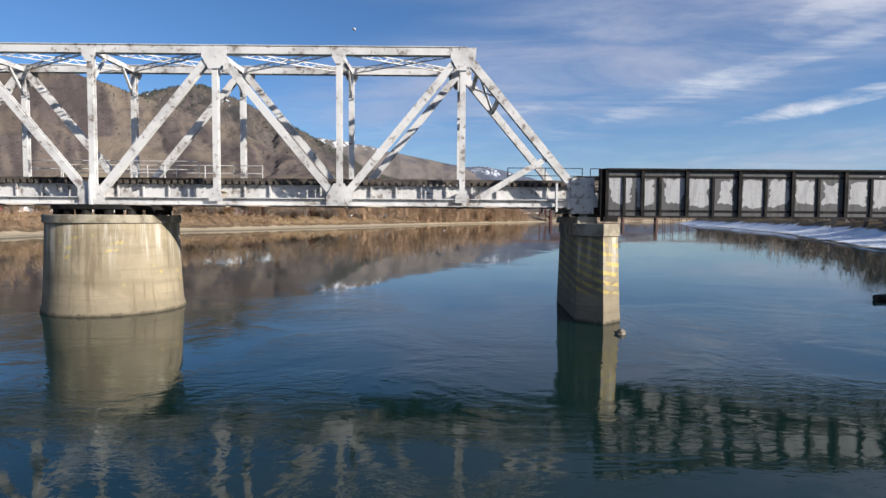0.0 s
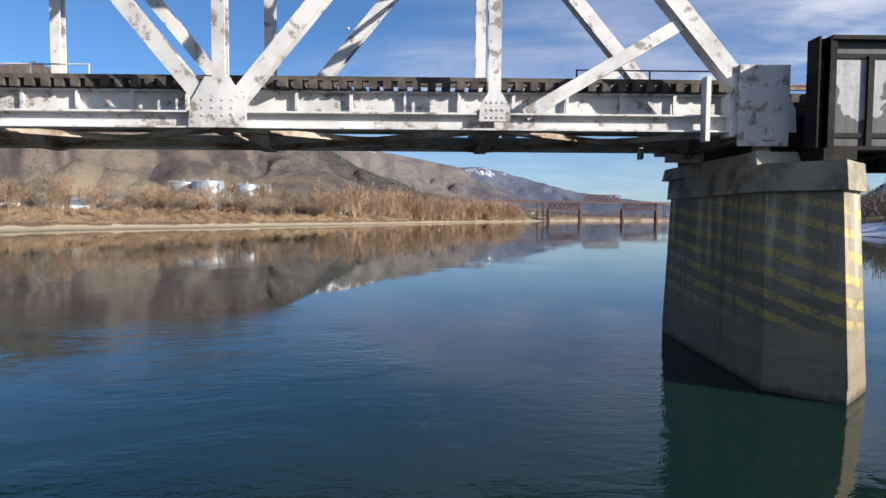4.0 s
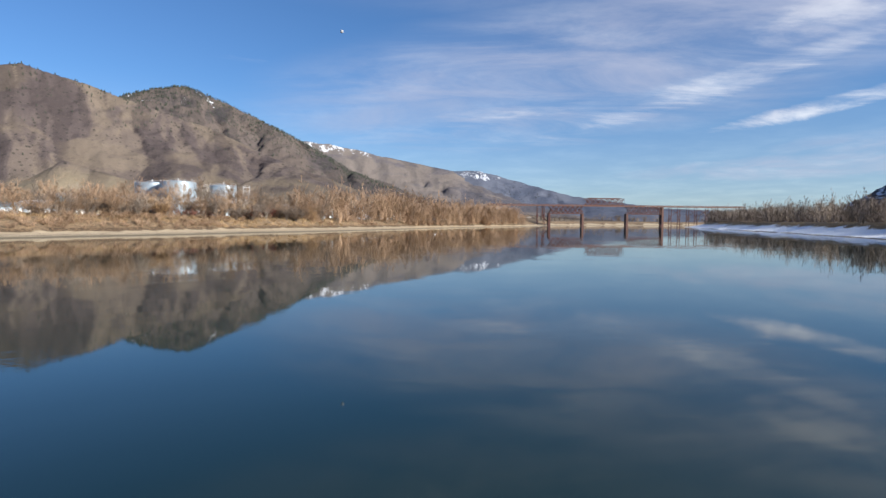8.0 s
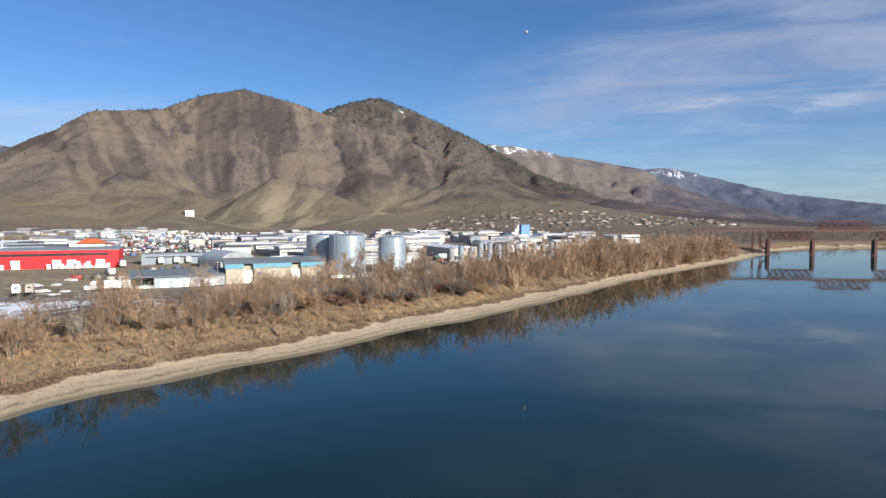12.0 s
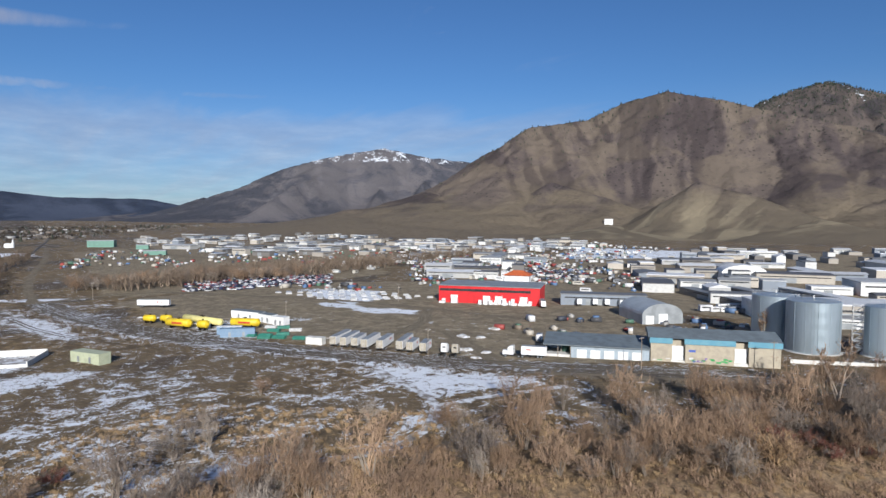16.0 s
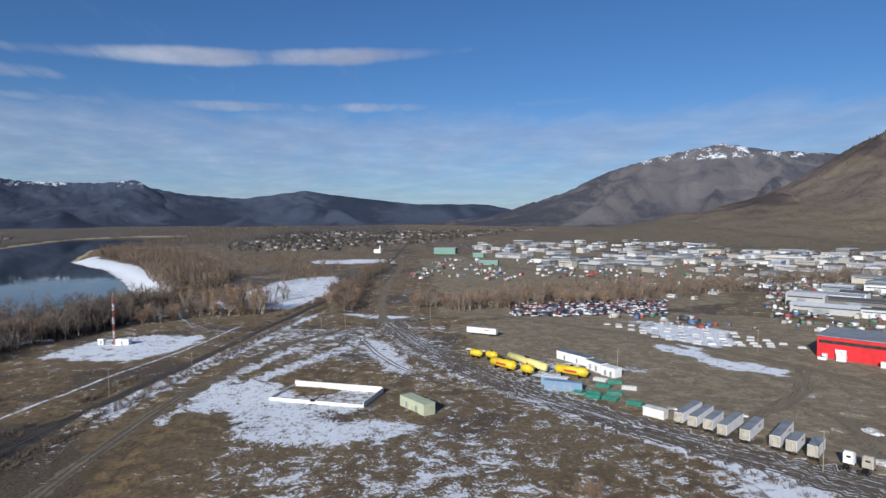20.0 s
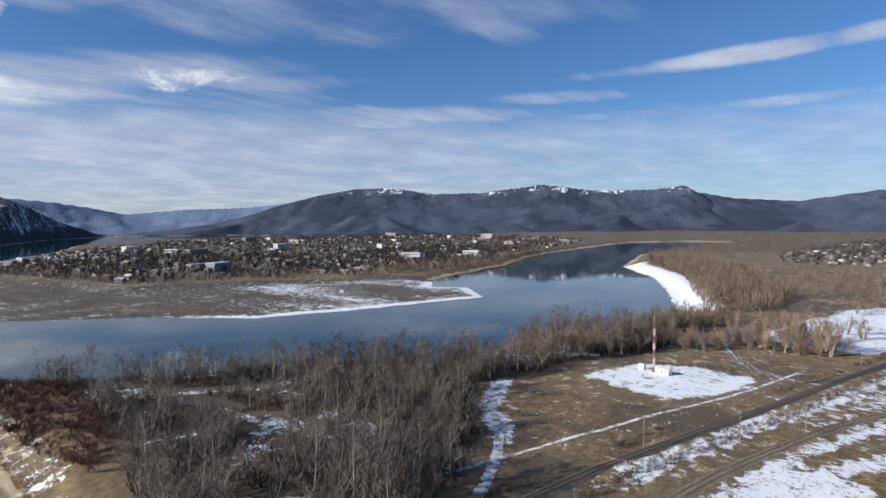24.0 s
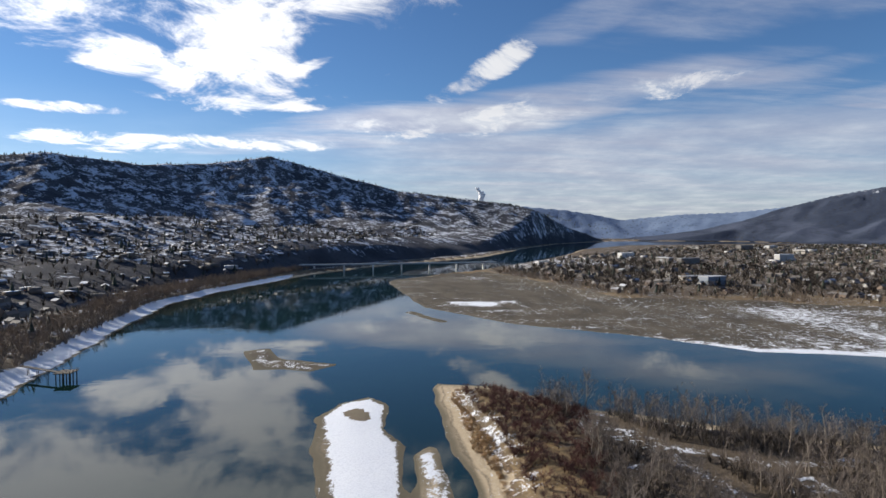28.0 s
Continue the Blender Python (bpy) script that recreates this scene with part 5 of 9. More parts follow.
def build_handrail(x0, x1, y, z, mat, label):
    r = thing("handrail", label, "railing", "bridge handrails", at=NEAR)
    n = max(1, round((x1 - x0) / 2.0))
    for i in range(n + 1):
        x = x0 + (x1 - x0) * i / n
        part("post", Shape().tube((x, y, z), (x, y, z + 1.08), 0.03, 6), mat, r)
    for h in (0.55, 1.06):
        part("rail", Shape().tube((x0, y, z + h), (x1, y, z + h), 0.025, 6), mat, r)
    part("walkway", Shape().box(x0, y - 0.05, z - 0.08, x1, y + 0.55, z), M_TIE, r)


build_handrail(-26.4, -16.0, 40.1, 8.2, M_PIPE, "galvanised pipe handrail beside the track")
build_handrail(-26.4, -13.0, 43.3, 8.2, M_PIPE, "galvanised pipe handrail on the far side of the track")
build_handrail(3.4, 8.4, 43.4, 8.2, M_DARK_STEEL, "dark pipe handrail at the end of the truss")
build_handrail(9.0, 10.6, 43.6, 8.2, M_DARK_STEEL, "short dark pipe handrail by the girder")


def build_girder_span():
    g = thing("girder_bridge", "black plate-girder railway span with weathered grey panels", "bridge", at=NEAR)
    x0, x1, lo, hi = 8.5, 58.0, 6.05, 8.80
    for y, out in ((38.0, -1), (45.2, 1)):
        part("web", Shape().box(x0, y - 0.03, lo + 0.06, x1, y + 0.03, hi - 0.06), M_PANEL, g)
        for z, t in ((hi, 0.10), (lo, 0.10)):
            part("flange", Shape().box(x0, y - 0.26, z - t / 2, x1, y + 0.26, z + t / 2), M_DARK_STEEL, g)
        for z in (hi - 0.42, lo + 0.34):
            part("flange_angle", Shape().box(x0, y - 0.07, z - 0.06, x1, y + 0.07, z + 0.06), M_DARK_STEEL, g)
        n = 0
        x = x0 + 0.06
        while x < x1:
            wide = 0.20 if n % 2 == 0 else 0.15
            deep = 0.20 if n % 2 == 0 else 0.12
            top = hi - 0.05 if n % 2 == 0 else hi - 0.42
            s = Shape().box(x - wide / 2, y - deep, lo + 0.05, x + wide / 2, y + deep, top)
            part("stiffener", s, M_DARK_STEEL, g)
            x += 1.55 if n > 2 else 1.05
            n += 1
    for y in (38.0, 45.2):
        part("end_post", Shape().ibeam((x0 - 0.16, y, lo), (x0 - 0.16, y, hi + 0.02), 0.5, 0.34, (1, 0, 0)), M_DARK_STEEL, g)
    part("end_beam", Shape().ibeam((x0 + 0.1, 38.0, lo + 0.55), (x0 + 0.1, 45.2, lo + 0.55), 0.34, 0.9), M_DARK_STEEL, g)
    for j in range(17):
        part("floor_beam", Shape().ibeam((x0 + 0.6 + j * 3.0, 38.0, lo + 0.45), (x0 + 0.6 + j * 3.0, 45.2, lo + 0.45), 0.3, 0.7), M_DARK_STEEL, g)
    part("shoe", Shape().box(8.35, 37.7, 5.74, 9.2, 38.4, 6.04), M_DARK_STEEL, g)
    part("shoe", Shape().box(8.35, 44.8, 5.74, 9.2, 45.5, 6.04), M_DARK_STEEL, g)


build_girder_span()


def build_piers():
    p = thing("pier", "round buff concrete pivot pier with faded yellow paint", "bridge pier", "river piers", at=NEAR)
    at = (-22.05, AXIS, 0)
    part("shaft", Shape().turned([(4.25, -3.0), (4.20, -0.05), (4.05, 0.5), (3.95, 2.0), (3.82, 5.42), (3.80, 5.44)], 72, at), M_PIER, p, smooth=True)
    part("cap", Shape().turned([(3.86, 5.44), (3.95, 5.47), (3.95, 5.88), (3.90, 5.95)], 72, at), M_PIER_CAP, p)
    for i in range(16):
        a = i * math.pi / 8
        part("roller", Shape().turned([(0.28, 5.95), (0.28, 6.3)], 10, (at[0] + 3.1 * math.cos(a), at[1] + 3.1 * math.sin(a), 0)), M_DARK_STEEL, p)
    part("turntable_drum", Shape().turned([(3.45, 6.28), (3.45, 6.55)], 40, at), M_DARK_STEEL, p)
    p = thing("pier", "pointed concrete river pier streaked with faded yellow paint", "bridge pier", "river piers", at=NEAR)
    out = [(8.0, 35.95), (9.26, 37.15), (9.26, 45.0), (8.1, 46.0), (7.15, 45.0), (6.74, 37.25)]
    part("shaft", Shape().prism([(x + (x - 8) * 0.05, y + (y - 41.6) * 0.02) for x, y in out], -3.0, 0.4, 0.03).prism(out, 0.35, 4.95, 0.085), M_PIER_STRIPED, p)
    cap = [(8 + (x - 8) * 0.99, 41.6 + (y - 41.6) * 0.955) for x, y in out]
    part("cap", Shape().prism(cap, 4.93, 5.62, 0.02), M_PIER_CAP, p)
    part("bearing_block", Shape().prism([(7.0, 38.3), (8.2, 38.3), (8.2, 45.0), (7.0, 45.0)], 5.6, 6.02, 0.06), M_PIER_CAP, p)
    for y in (NEAR_TRUSS, FAR_TRUSS):
        part("bearing", Shape().turned([(0.34, 5.98), (0.22, 6.1), (0.24, 6.24), (0.4, 6.36)], 14, (7.5, y, 0)), M_RUST_STEEL, p, "rust-streaked white bearing")
    for x in (33.5, 58.0):
        p = thing("pier", "pointed concrete river pier under the girder span", "bridge pier", "river piers", at=NEAR)
        o = [(u - 8 + x, v) for u, v in out]
        part("shaft", Shape().prism(o, -3.0, 5.3, 0.085), M_PIER, p)
        part("cap", Shape().prism([(x + (u - x) * 0.98, 41.6 + (v - 41.6) * 0.96) for u, v in o], 5.3, 5.75, 0.02), M_PIER_CAP, p)
    p = thing("pier", "concrete river pier at the northern end of the truss", "bridge pier", "river piers", at=NEAR)
    o = [(u - 8 - 51.5, v) for u, v in out]
    part("shaft", Shape().prism(o, -3.0, 5.9, 0.085), M_PIER, p)


build_piers()


def rock(name, at, size, seed, mat, label):
    rnd = random.Random(seed)
    bm = bmesh.new()
    bmesh.ops.create_icosphere(bm, subdivisions=3, radius=1)
    for v in bm.verts:
        n = noise.noise(v.co * 1.7 + Vector((seed, 0, 0)))
        v.co = Vector((v.co.x * size[0], v.co.y * size[1], v.co.z * size[2])) * (1 + 0.35 * n)
    me = bpy.data.meshes.new(name)
    bm.to_mesh(me)
    bm.free()
    me.materials.append(mat)
    ob = new(name, me)
    ob.matrix_basis = pose(*at, 0, 0, rnd.uniform(0, 90))
    return tagged(ob, label, "rock")


M_ROCK = worn("wet_river_rock", (0.10, 0.085, 0.065), (0.18, 0.15, 0.12), 2.0, 0.6)
rock("river_rock", (8.2, 36.9, 0.02), (0.34, 0.25, 0.22), 3, M_ROCK, "small wet brown rock breaking the river surface")
log = thing("driftwood_log", "dark waterlogged tree trunk lying in the river", "log", at=(33.5, 50.8, 0.18), turn=8)
part("trunk", Shape().tube((-2.4, 0, 0), (3.5, 0.3, 0.1), 0.24, 10, 0.34).tube((0.2, 0, 0.1), (-0.3, 0.5, 0.75), 0.10, 7, 0.05), M_TIE, log)
part("root_plate", Shape().tube((3.3, 0.25, 0.1), (3.9, 0.3, 0.15), 0.4, 9, 0.7), M_TIE, log)


# ---- the red timber bridge upstream ----
def build_far_bridge():
    b = thing("red_bridge", "dark red timber truss road bridge on tall piers", "bridge")
    z, y0, slope = 21.4, 683.0, 0.14
    at = lambda x: y0 + slope * x  # noqa: E731
    part("deck", Shape().beam((60, at(60), z), (350, at(350), z), 7.0, 1.1), M_DECK_WOOD, b)
    for o in (-3.4, 3.4):
        s = Shape().beam((60, at(60) + o, z + 1.2), (350, at(350) + o, z + 1.2), 0.15, 0.25)
        for j in range(97):
            x = 60 + j * 3
            s.beam((x, at(x) + o, z + 0.3), (x, at(x) + o, z + 1.2), 0.18, 0.18)
        part("guard_rail", s, M_RED_WOOD, b)
    for x0, x1, lo, hi in ((125.5, 162, -8.2, -0.4), (211.5, 252, -8.2, -0.4), (165, 208, 0.5, 8.2)):
        for o in (-3.0, 3.0):
            inset = 3.0 if lo >= 0 else 0.0
            s = Shape().beam((x0 + inset, at(x0) + o, z + hi), (x1 - inset, at(x1) + o, z + hi), 0.7, 0.8).beam((x0, at(x0) + o, z + lo), (x1, at(x1) + o, z + lo), 0.7, 0.8)
            part("chord", s, M_RED_WOOD, b)
            n = 7
            for j in range(n):
                a, c = x0 + (x1 - x0) * j / n, x0 + (x1 - x0) * (j + 1) / n
                part("diagonal", Shape().beam((a, at(a) + o, z + lo), (c, at(c) + o, z + hi), 0.45, 0.55), M_RED_WOOD, b)
                part("diagonal", Shape().beam((c, at(c) + o, z + lo), (a, at(a) + o, z + hi), 0.45, 0.5), M_RED_WOOD, b)
                part("tie_rod", Shape().beam((c, at(c) + o, z + lo), (c, at(c) + o, z + hi), 0.4, 0.3), M_RED_WOOD, b)
    for x in (125.5, 162, 211.5, 252):
        s = Shape()
        for o in (-2.6, 2.6):
            s.prism([(x - 1.15, at(x) + o - 1.3), (x + 1.15, at(x) + o - 1.3), (x + 1.15, at(x) + o + 1.3), (x - 1.15, at(x) + o + 1.3)], -3, z - (8.2 if x != 252 else 0.4), 0.2)
        s.box(x - 1.0, at(x) - 2.6, 2, x + 1.0, at(x) + 2.6, z - 8.5)
        part("pier", s, M_RED_WOOD if x == 125.5 else M_DECK_WOOD, b)
    part("arched_strut", Shape().beam((118, at(118), z - 0.4), (118.5, at(118), 9.0), 0.8, 0.8).beam((118.5, at(118), 9.2), (127, at(127), 2.2), 0.8, 0.9), M_RED_WOOD, b)
    for x in (113, 120, 262, 272, 282.5, 292, 305, 317):
        s = Shape()
        for o in (-3.0, 3.0):
            s.beam((x, at(x) + o * 1.15, 0), (x, at(x) + o, z), 0.5, 0.5, (1, 0, 0))
        s.beam((x, at(x) - 3.6, 4), (x, at(x) + 3, 14), 0.12, 0.4, (1, 0, 0)).beam((x, at(x) + 3.6, 4), (x, at(x) - 3, 14), 0.12, 0.4, (1, 0, 0))
        part("trestle_bent", s, M_RED_WOOD, b)
    s = Shape()
    for x in (262, 282, 294):
        s.beam((x, at(x) - 3.4, 12), (x + 11, at(x) - 3.4, 18.5), 0.3, 0.35).beam((x + 11, at(x) - 3.4, 12), (x, at(x) - 3.4, 18.5), 0.3, 0.35)
    part("sway_braces", s, M_RED_WOOD, b)


build_far_bridge()

# ---- trees and shrubs ----
def sticks(a, b, ra, rb, sides=3):
    """Tapered sticks, one for each row of a and b, as arrays of corners and quads."""
    a, b = np.asarray(a, float), np.asarray(b, float)
    d = b - a
    d /= np.maximum(np.linalg.norm(d, axis=1, keepdims=True), 1e-9)
    ref = np.where(np.abs(d[:, 2:]) > 0.9, [[1.0, 0, 0]], [[0, 0, 1.0]])
    s = np.cross(d, ref)
    s /= np.linalg.norm(s, axis=1, keepdims=True)
    c = np.cross(d, s)
    n = len(a)
    if sides == 1:
        v = np.stack([a - s * ra[:, None], a + s * ra[:, None], b], 1)
        return v.reshape(-1, 3), np.arange(3 * n).reshape(-1, 3)
    if sides == 2:
        v = np.stack([a - s * ra[:, None], a + s * ra[:, None], b + s * rb[:, None], b - s * rb[:, None]], 1)
        return v.reshape(-1, 3), np.arange(4 * n).reshape(-1, 4)
    ring = [s * math.cos(2 * math.pi * i / sides) + c * math.sin(2 * math.pi * i / sides) for i in range(sides)]
    v = np.stack([a + r * ra[:, None] for r in ring] + [b + r * rb[:, None] for r in ring], 1)
    f = np.array([(i, (i + 1) % sides, sides + (i + 1) % sides, sides + i) for i in range(sides)])
    return v.reshape(-1, 3), (np.arange(n)[:, None, None] * 2 * sides + f[None]).reshape(-1, 4)


def merge(*pieces):
    vs, fs, o = [], [], 0
    mixed = len({f.shape[1] for v, f in pieces}) > 1
    for v, f in pieces:
        if mixed and f.shape[1] == 4:
            f = np.concatenate([f[:, :3], f[:, [0, 2, 3]]])
        vs.append(v)
        fs.append(f + o)
        o += len(v)
    return np.concatenate(vs), np.concatenate(fs)


def spread(rng, d, lean, n):
    """n ways that lean off the way d by about that many radians."""
    d = d / np.linalg.norm(d)
    r = rng.normal(size=(n, 3))
    r -= (r @ d)[:, None] * d
    r /= np.linalg.norm(r, axis=1, keepdims=True)
    ang = rng.uniform(0.6, 1.25, n)[:, None] * lean
    return d * np.cos(ang) + r * np.sin(ang)


def bare_tree(seed, height, girth, limbs, narrow, stems=1, twigs=6, branches=6, fine=0.036, sides=5):
    """A leafless tree: (wood, crown), each corners and quads, standing at the origin."""
    rng = np.random.default_rng(seed)
    wa, wb, wra, wrb = [], [], [], []
    ca, cb, cra, crb = [], [], [], []
    for st in range(stems):
        lean = rng.normal(0, 0.05 + 0.16 * (stems > 1), 2)
        p = np.array([rng.normal(0, 0.25 * (stems > 1)), rng.normal(0, 0.25 * (stems > 1)), -0.2])
        h = height * (1 if st == 0 else rng.uniform(0.7, 0.95))
        pts = [p]
        segs = 6
        for i in range(segs):
            lean = lean + rng.normal(0, 0.05, 2)
            p = p + np.array([lean[0], lean[1], 1.0]) * h / segs
            pts.append(p)
        rad = [girth * (1 - 0.86 * i / segs) for i in range(segs + 1)]
        for i in range(segs):
            wa.append(pts[i]), wb.append(pts[i + 1]), wra.append(rad[i]), wrb.append(rad[i + 1])
        for _ in range(limbs):
            t = rng.uniform(0.22, 0.97)
            i = min(int(t * segs), segs - 1)
            f = t * segs - i
            q = pts[i] * (1 - f) + pts[i + 1] * f
            az = rng.uniform(0, 2 * math.pi)
            out = narrow * rng.uniform(0.7, 1.25)
            d = np.array([math.cos(az) * out, math.sin(az) * out, 1.0])
            d /= np.linalg.norm(d)
            length = h * (0.42 - 0.26 * t) * rng.uniform(0.75, 1.2)
            r0 = max(0.35 * rad[i] * (1 - 0.3 * t), 0.02)
            mid = q + d * length * 0.5
            end = mid + (d + np.array([0, 0, 0.25]) + rng.normal(0, 0.12, 3)) * length * 0.5
            wa += [q, mid]
            wb += [mid, end]
            wra += [r0, r0 * 0.6]
            wrb += [r0 * 0.6, r0 * 0.25]
            for k in range(branches):
                u = rng.uniform(0.2, 1.0)
                s0 = q + (mid - q) * u * 2 if u < 0.5 else mid + (end - mid) * (u - 0.5) * 2
                e = spread(rng, d + np.array([0, 0, 0.25]), 0.75, 1)[0]
                l2 = length * rng.uniform(0.28, 0.5)
                s1 = s0 + e * l2
                ca.append(s0), cb.append(s1), cra.append(max(r0 * 0.4, fine)), crb.append(fine * 0.6)
                ways = spread(rng, e + np.array([0, 0, 0.3]), 0.7, twigs)
                for w in ways:
                    v = rng.uniform(0.25, 1.0)
                    a0 = s0 + e * l2 * v
                    ca.append(a0), cb.append(a0 + w * l2 * rng.uniform(0.3, 0.75)), cra.append(fine), crb.append(fine * 0.45)
    wood = sticks(wa, wb, np.array(wra), np.array(wrb), sides)
    if not branches:
        return wood, None
    crown = sticks(ca, cb, np.array(cra) * 1.35, np.array(crb), 1)
    return wood, crown


def bush(seed, height, wide, stems, twigs=4, thick=0.034, forks=0):
    """Stems that fan out from one foot, with side twigs that may fork again."""
    rng = np.random.default_rng(seed)
    a, b, ra, rb = [], [], [], []

    def stick(p, q, r0, r1):
        a.append(p), b.append(q), ra.append(r0), rb.append(r1)

    for _ in range(stems):
        p = np.array([rng.normal(0, wide * 0.10), rng.normal(0, wide * 0.10), -0.1]) if forks else np.array([rng.normal(0, wide * 0.22), rng.normal(0, wide * 0.22), -0.1])
        lean = 0.58 if forks else 0.32
        d = np.array([p[0] * 0.9 / wide + rng.normal(0, lean), p[1] * 0.9 / wide + rng.normal(0, lean), 1.0])
        d /= np.linalg.norm(d)
        l = height * rng.uniform(0.5, 1.05)
        m = p + d * l * 0.5
        e = m + (d + rng.normal(0, 0.28 if forks else 0.15, 3)) * l * 0.45
        stick(p, m, thick * (1.6 if forks else 1), thick * 0.8)
        stick(m, e, thick, thick * 0.35)
        for w in spread(rng, d, 1.1 if forks else 0.65, twigs):
            v = rng.uniform(0.22, 0.95)
            s0 = p + (m - p) * v / 0.5 if v < 0.5 else m + (e - m) * (v - 0.5) / 0.5
            s1 = s0 + w * l * rng.uniform(0.16, 0.36)
            stick(s0, s1, thick * 0.7, thick * 0.3)
            for f in spread(rng, w + np.array([0, 0, 0.2]), 0.85, forks):
                u = rng.uniform(0.3, 0.9)
                stick(s0 + (s1 - s0) * u, s0 + (s1 - s0) * u + f * l * rng.uniform(0.07, 0.17), thick * 0.5, thick * 0.25)
    return sticks(a, b, np.array(ra) * 1.35, np.array(rb), 1)


def round_crown(seed, height, radius, limbs=13, branches=8, twigs=6, tips=3, fine=0.024, base=0.10, stout=2.6, lift=0.35):
    """A rounded leafless crown of limbs, branches and ever finer twigs that fill a dome."""
    rng = np.random.default_rng(seed)
    a, b, ra, rb = [], [], [], []
    mid = np.array([0, 0, height * 0.55])
    axes = np.array([radius, radius, height * 0.47])
    up = np.array([0, 0, lift])

    def stick(p, q, r0, r1):
        a.append(p), b.append(q), ra.append(r0), rb.append(r1)

    for _ in range(limbs):
        u = rng.normal(size=3)
        u[2] = abs(u[2]) * 1.1 - 0.35
        u /= np.linalg.norm(u)
        p = np.array([rng.normal(0, radius * 0.06), rng.normal(0, radius * 0.06), height * base * rng.uniform(0.2, 2.2) - 0.2])
        q = mid + u * axes * rng.uniform(0.62, 1.02)
        knee = p + (q - p) * 0.5 + np.array([0, 0, height * 0.05]) + rng.normal(0, radius * 0.06, 3)
        stick(p, knee, fine * stout, fine * stout * 0.7)
        stick(knee, q, fine * stout * 0.75, fine)
        way = (q - p) / np.linalg.norm(q - p)
        for e in spread(rng, way + up, 0.85, branches):
            v = rng.uniform(0.25, 1.0)
            s0 = p + (knee - p) * v * 2 if v < 0.5 else knee + (q - knee) * (v - 0.5) * 2
            l1 = radius * rng.uniform(0.22, 0.5)
            s1 = s0 + e * l1
            stick(s0, s1, fine * 1.5, fine * 0.8)
            for w in spread(rng, e + up, 0.8, twigs):
                s2 = s0 + (s1 - s0) * rng.uniform(0.2, 1.0)
                l2 = l1 * rng.uniform(0.3, 0.65)
                stick(s2, s2 + w * l2, fine, fine * 0.5)
                if tips:
                    for x in spread(rng, w + up, 0.75, tips):
                        s3 = s2 + w * l2 * rng.uniform(0.25, 0.95)
                        stick(s3, s3 + x * l2 * rng.uniform(0.3, 0.6), fine * 0.8, fine * 0.4)
    return sticks(a, b, np.array(ra) * 1.35, np.array(rb), 1)


def array_mesh(name, geo, mat):
    ob = np_object(name, geo[0], geo[1], mat)
    me = ob.data
    bpy.data.objects.remove(ob)
    return me


def tree_kind(name, label, geos, mats, category="tree", group="", names=("trunk", "crown")):
    """A top-level tree far below the ground's use: the pattern from which the others are copied."""
    ob = thing(name, label, category, group)
    for part_name, geo, mat in zip(names, geos, mats):
        share(part_name, array_mesh(part_name, geo, mat), ob, Matrix.Identity(4))
    return ob


def copy_sized(ob, m, size):
    """A copy of a thing at a pose, with a size of its own."""
    return copy_thing(ob, m @ Matrix.Diagonal([a / b for a, b in zip((*size, 1), (*ob.scale, 1))]))


class Planter:
    """Sets copies of a few patterns, the first of each kind being the pattern itself."""

    def __init__(self, patterns):
        self.patterns, self.used = patterns, set()

    def put(self, k, x, y, size, turn, sink=0.0, wide=1.0):
        ob = self.patterns[k % len(self.patterns)]
        m, scale = pose(x, y, ground_at(x, y) - sink, 0, 0, turn), (size * wide, size * wide, size)
        if ob.name in self.used:
            copy_sized(ob, m, scale)
        else:
            self.used.add(ob.name)
            ob.matrix_basis = m @ Matrix.Diagonal((*scale, 1))


def planted(name, label, category, geos, mat, places, sizes, seed, kind="stuff", turns=None):
    """One object of very many alike plants."""
    rng = np.random.default_rng(seed)
    vs, fs, o = [], [], 0
    pick = rng.integers(0, len(geos), len(places))
    turn = rng.uniform(0, 2 * math.pi, len(places))
    for (x, y, z), s, k, t in zip(places, sizes, pick, turn):
        v, f = geos[k]
        c, n = math.cos(t), math.sin(t)
        vs.append(np.stack([(v[:, 0] * c - v[:, 1] * n) * s + x, (v[:, 0] * n + v[:, 1] * c) * s + y, v[:, 2] * s + z], 1))
        fs.append(f + o)
        o += len(v)
    ob = np_object(name, np.concatenate(vs), np.concatenate(fs), mat)
    return tagged(ob, label, category, kind=kind)


def scatter(outline, count, seed, clear=None, gap=0.0):
    """Places inside an outline, not nearer than gap to one another."""
    rng = np.random.default_rng(seed)
    p = np.array(outline, float)
    lo, hi = p.min(0), p.max(0)
    q = lo + rng.random((count * 12, 2)) * (hi - lo)
    q = q[outline_distance(q[:, 0], q[:, 1], outline) > 0]
    if clear is not None and len(q):
        q = q[clear(q[:, 0], q[:, 1])]
    if gap:
        kept = []
        for a in q:
            if all((a[0] - b[0]) ** 2 + (a[1] - b[1]) ** 2 > gap * gap for b in kept):
                kept.append(a)
                if len(kept) >= count:
                    break
        q = np.array(kept)
    return q[:count]


